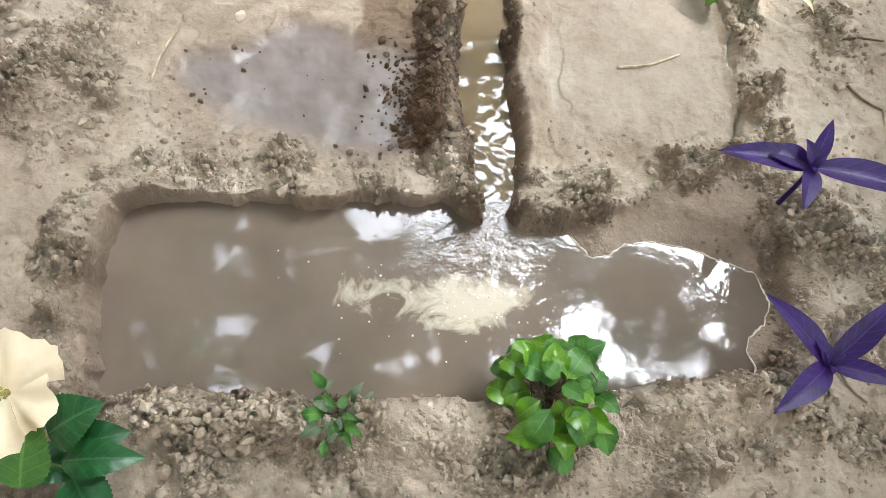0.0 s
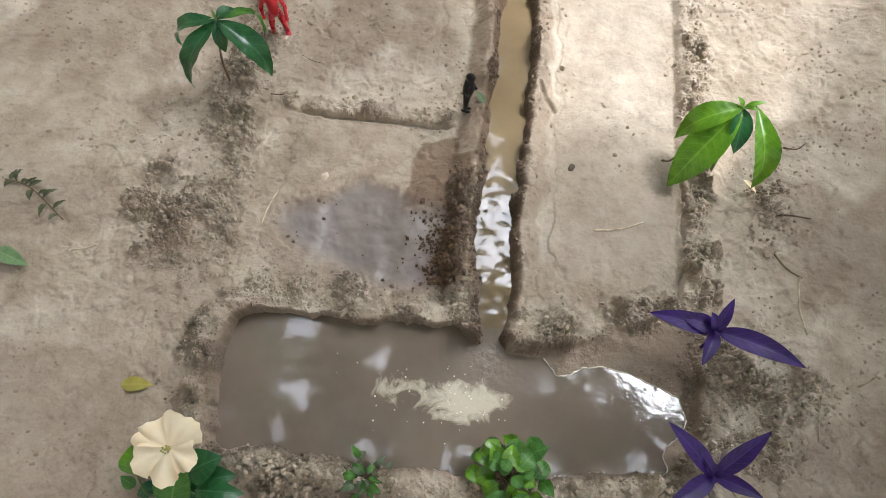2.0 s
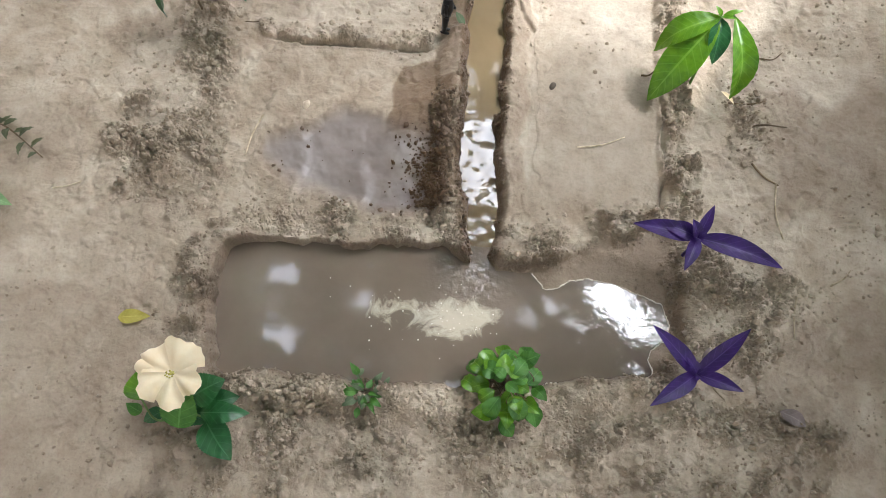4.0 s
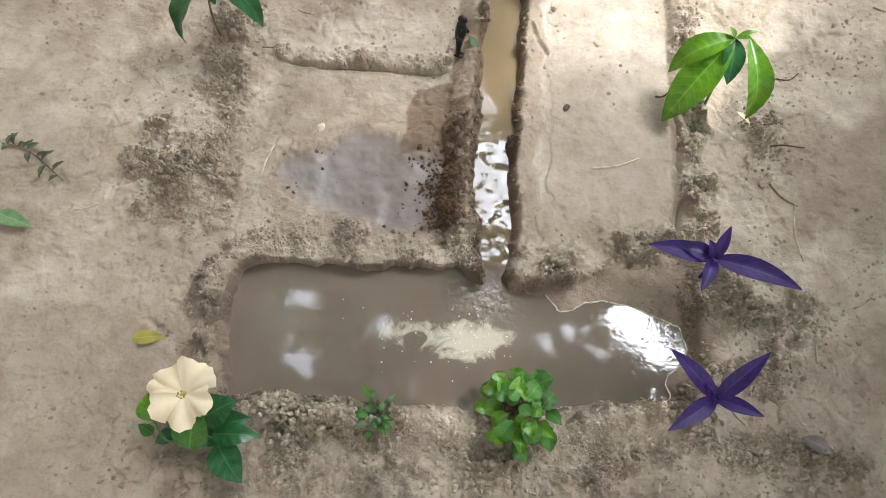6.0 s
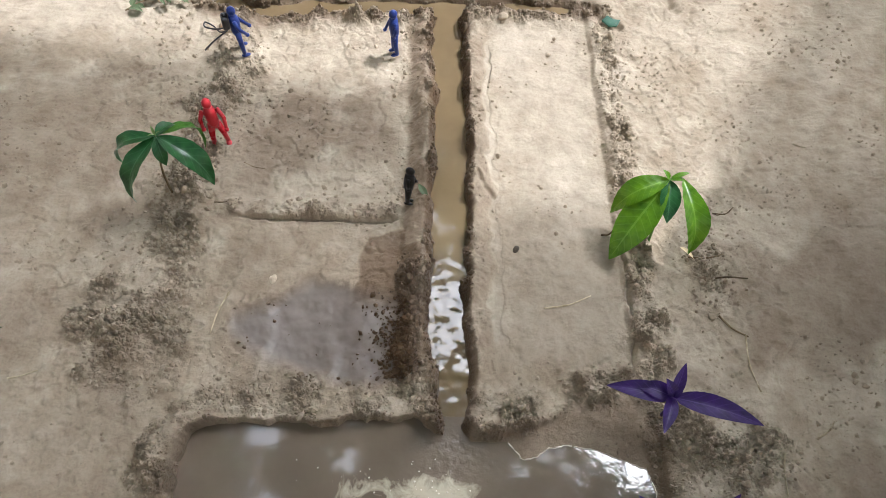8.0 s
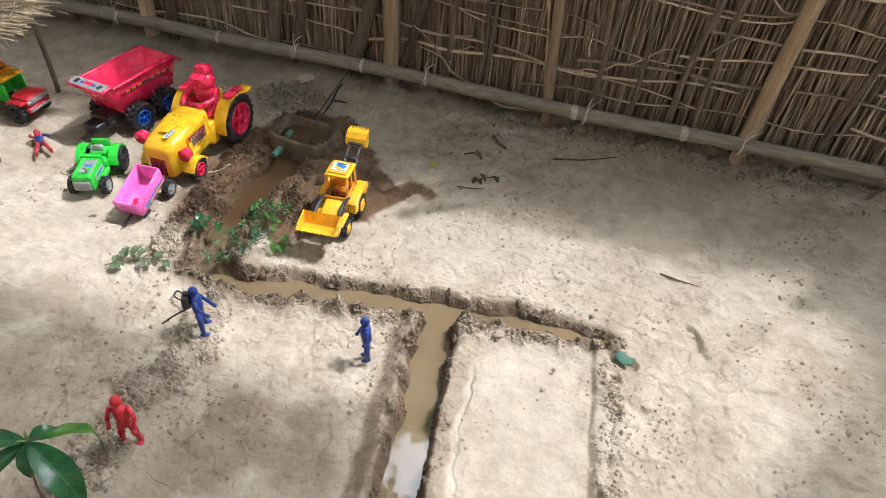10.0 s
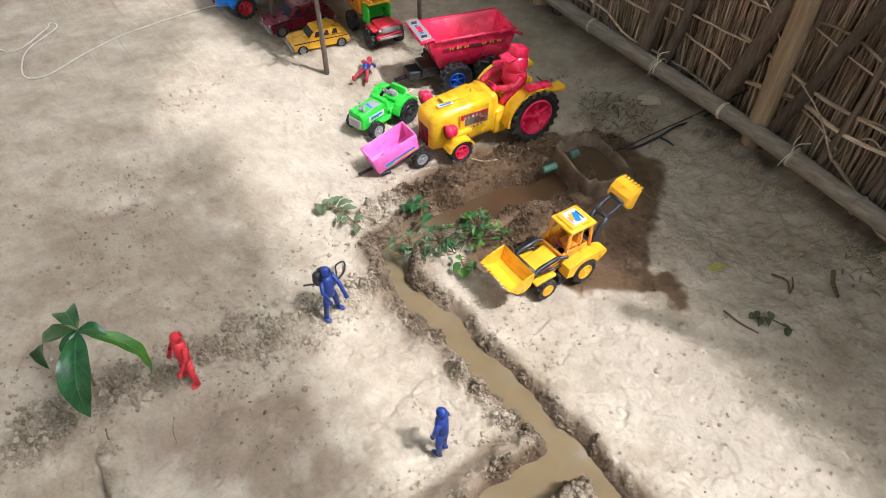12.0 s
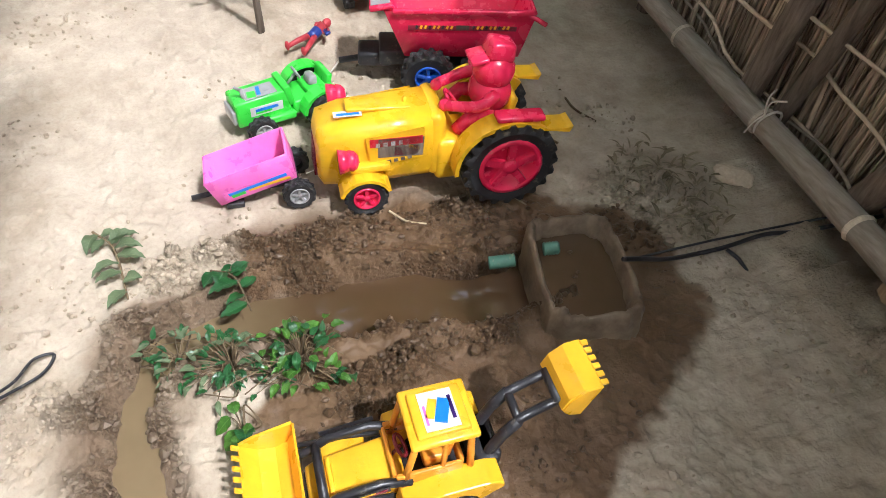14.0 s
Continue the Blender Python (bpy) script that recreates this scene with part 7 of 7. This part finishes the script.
def froth():
    """Bubbles where the stream falls into the pit, and the shore's glint as a pale line."""
    rng = random.Random(14)
    bm = bmesh.new()
    for k in range(60):
        x, y = (rng.gauss(0.035, 0.024), rng.gauss(-0.312, 0.016)) if k % 3 else (rng.gauss(-0.03, 0.05), rng.gauss(-0.31, 0.028))
        if -0.17 < x < 0.16 and -0.355 < y < -0.262:
            ball(bm, (x, y, WATER_Z), rng.uniform(0.0004, 0.0011), (1, 1, 0.5), 1)
    # the water edge's sky glint, put in as a broken froth-coloured line along the shore
    edge = [p for p in SHORE[4:19]] + [(0.21, -0.36), (0.172, -0.362), (0.05, -0.376), (-0.03, -0.38)]
    run = []
    slide = np.linspace(-0.008, 0.008, 33)
    for (x0, y0), (x1, y1) in zip(edge, edge[1:]):
        span = math.hypot(x1 - x0, y1 - y0)
        nx, ny = -(y1 - y0) / span, (x1 - x0) / span
        count = max(2, int(span / 0.0011))
        for k in range(count):
            x, y = x0 + (x1 - x0) * k / count, y0 + (y1 - y0) * k / count
            gap = np.abs(ground_fields(x + nx * slide, y + ny * slide)[0] - WATER_Z)
            best = int(np.argmin(gap))
            if gap[best] < 0.0015 and rng.random() > 0.02:
                run.append((x + nx * slide[best] + rng.gauss(0, 0.0003), y + ny * slide[best] + rng.gauss(0, 0.0003), WATER_Z + 0.0002))
                continue
            if len(run) > 4:
                tube(bm, [Vector(p) for p in run], lambda t: 0.00052 + 0.00022 * math.sin(40 * t), 5)
            run = []
    if len(run) > 4:
        tube(bm, [Vector(p) for p in run], lambda t: 0.00052 + 0.00022 * math.sin(40 * t), 5)
    return tagged(part("froth_and_shore_glint", bm, FROTH_AND_GLINT), "scattered bubbles of froth on muddy water and a pale line for the shore's glint", "froth", kind="stuff")


froth()


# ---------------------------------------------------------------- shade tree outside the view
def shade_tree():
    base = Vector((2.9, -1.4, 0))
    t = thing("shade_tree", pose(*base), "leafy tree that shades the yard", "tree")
    bm = bmesh.new()
    tube(bm, curve_points([(0, 0, -0.1), (0.04, 0.05, 1.0), (-0.1, 0.2, 2.0), (-0.5, 0.6, 3.2)], 14), lambda q: 0.16 - 0.07 * q, 12)
    for tip in ((-1.6, 0.6, 3.7), (-0.8, 2.3, 3.8), (0.4, 1.6, 3.7), (-2.3, 1.6, 3.5), (-3.4, 1.2, 3.2), (-3.8, 0.4, 3.1)):
        tube(bm, curve_points([(-0.1, 0.2, 2.0), (tip[0] * 0.5 - 0.1, tip[1] * 0.5, 2.9), tip], 10), lambda q: 0.06 - 0.045 * q, 8)
    tube(bm, curve_points([(0.0, 0.05, 0.5), (-0.9, 0.6, 0.75), (-1.7, 1.1, 0.7), (-2.2, 1.25, 0.6)], 12), lambda q: 0.045 - 0.035 * q, 8)
    part("trunk", bm, BARK, t)
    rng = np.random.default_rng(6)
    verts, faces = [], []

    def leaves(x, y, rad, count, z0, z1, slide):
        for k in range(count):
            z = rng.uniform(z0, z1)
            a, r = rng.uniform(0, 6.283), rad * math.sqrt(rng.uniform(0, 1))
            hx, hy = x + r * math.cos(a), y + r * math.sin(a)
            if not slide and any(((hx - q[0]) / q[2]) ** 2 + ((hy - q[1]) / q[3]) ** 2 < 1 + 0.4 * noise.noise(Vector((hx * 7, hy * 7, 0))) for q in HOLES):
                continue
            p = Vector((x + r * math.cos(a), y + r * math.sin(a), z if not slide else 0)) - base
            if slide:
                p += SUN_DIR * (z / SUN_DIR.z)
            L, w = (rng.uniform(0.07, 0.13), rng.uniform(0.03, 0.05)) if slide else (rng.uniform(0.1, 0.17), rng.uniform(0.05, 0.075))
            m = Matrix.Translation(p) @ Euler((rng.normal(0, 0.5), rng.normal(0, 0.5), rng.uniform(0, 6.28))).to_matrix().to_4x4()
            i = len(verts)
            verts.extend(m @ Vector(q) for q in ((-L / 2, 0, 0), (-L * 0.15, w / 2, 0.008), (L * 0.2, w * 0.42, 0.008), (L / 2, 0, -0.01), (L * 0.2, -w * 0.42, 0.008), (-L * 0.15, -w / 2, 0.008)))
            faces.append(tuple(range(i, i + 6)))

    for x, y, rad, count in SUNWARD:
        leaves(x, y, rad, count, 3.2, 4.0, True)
    # an unseen low branch, added to darken the yard's east edge
    for k in range(1900):
        a, u, q = rng.uniform(0, 6.283), rng.uniform(-1, 1), rng.uniform(0, 1) ** 0.4
        k3 = q * math.sqrt(1 - u * u)
        p = Vector((0.97 + 0.37 * k3 * math.cos(a), -0.12 + 0.44 * k3 * math.sin(a), 0.62 + 0.3 * q * u)) - base
        L, w = rng.uniform(0.08, 0.14), rng.uniform(0.035, 0.055)
        m = Matrix.Translation(p) @ Euler((rng.normal(0, 0.5), rng.normal(0, 0.5), rng.uniform(0, 6.28))).to_matrix().to_4x4()
        i = len(verts)
        verts.extend(m @ Vector(q) for q in ((-L / 2, 0, 0), (-L * 0.15, w / 2, 0.008), (L * 0.2, w * 0.42, 0.008), (L / 2, 0, -0.01), (L * 0.2, -w * 0.42, 0.008), (-L * 0.15, -w / 2, 0.008)))
        faces.append(tuple(range(i, i + 6)))
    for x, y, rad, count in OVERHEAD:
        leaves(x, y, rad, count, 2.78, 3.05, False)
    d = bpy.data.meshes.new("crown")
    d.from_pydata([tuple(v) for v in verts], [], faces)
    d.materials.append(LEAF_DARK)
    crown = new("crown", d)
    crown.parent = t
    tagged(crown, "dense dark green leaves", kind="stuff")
    return t


# branches towards the sun, by the ground they shade, and unseen ones straight above that cut sky light
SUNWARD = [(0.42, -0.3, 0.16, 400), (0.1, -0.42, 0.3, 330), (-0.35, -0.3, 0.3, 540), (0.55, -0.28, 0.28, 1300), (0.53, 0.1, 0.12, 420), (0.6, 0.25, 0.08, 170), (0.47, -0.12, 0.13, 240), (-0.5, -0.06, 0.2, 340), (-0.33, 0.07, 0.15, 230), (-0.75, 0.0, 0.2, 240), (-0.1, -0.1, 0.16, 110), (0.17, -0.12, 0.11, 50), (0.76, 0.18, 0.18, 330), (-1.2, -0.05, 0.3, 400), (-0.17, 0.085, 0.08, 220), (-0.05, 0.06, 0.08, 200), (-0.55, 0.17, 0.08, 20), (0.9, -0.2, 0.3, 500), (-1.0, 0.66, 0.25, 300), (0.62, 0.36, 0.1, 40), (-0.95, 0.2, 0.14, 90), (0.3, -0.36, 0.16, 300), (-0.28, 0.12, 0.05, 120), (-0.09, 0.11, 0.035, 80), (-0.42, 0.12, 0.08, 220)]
# gaps left in the cover so the water mirrors bright sky
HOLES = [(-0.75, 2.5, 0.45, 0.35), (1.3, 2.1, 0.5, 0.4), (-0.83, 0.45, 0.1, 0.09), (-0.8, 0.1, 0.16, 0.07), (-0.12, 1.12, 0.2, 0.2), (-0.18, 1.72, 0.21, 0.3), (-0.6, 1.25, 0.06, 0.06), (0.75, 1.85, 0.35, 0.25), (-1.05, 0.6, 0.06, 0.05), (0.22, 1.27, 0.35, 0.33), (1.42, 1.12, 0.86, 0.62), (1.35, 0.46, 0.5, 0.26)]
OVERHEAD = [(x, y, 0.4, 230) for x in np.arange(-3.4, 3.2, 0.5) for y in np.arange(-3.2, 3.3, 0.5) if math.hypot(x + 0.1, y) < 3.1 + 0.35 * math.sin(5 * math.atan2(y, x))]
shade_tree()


# walls out of view, added to keep low sky light off the yard
def unseen_wall(name, a, c, label):
    a, c = Vector(a), Vector(c)
    d = c - a
    bm = bmesh.new()
    box(bm, (d.length, 0.2, 2.4), (0, 0, 1.15), (0, 0, 0), 0.03)
    ob = part(name, bm, CLAY)
    ob.matrix_world = pose((a.x + c.x) / 2, (a.y + c.y) / 2, 0, 0, 0, math.degrees(math.atan2(d.y, d.x)))
    return tagged(ob, label, "wall", kind="structure")


unseen_wall("wall_south", (-4.0, -4.0), (5.0, -4.0), "plain unseen mud wall, added to close the yard and block low sky")
unseen_wall("wall_west", (-4.1, -3.9), (-4.1, 3.0), "plain unseen mud wall, added to close the yard and block low sky")
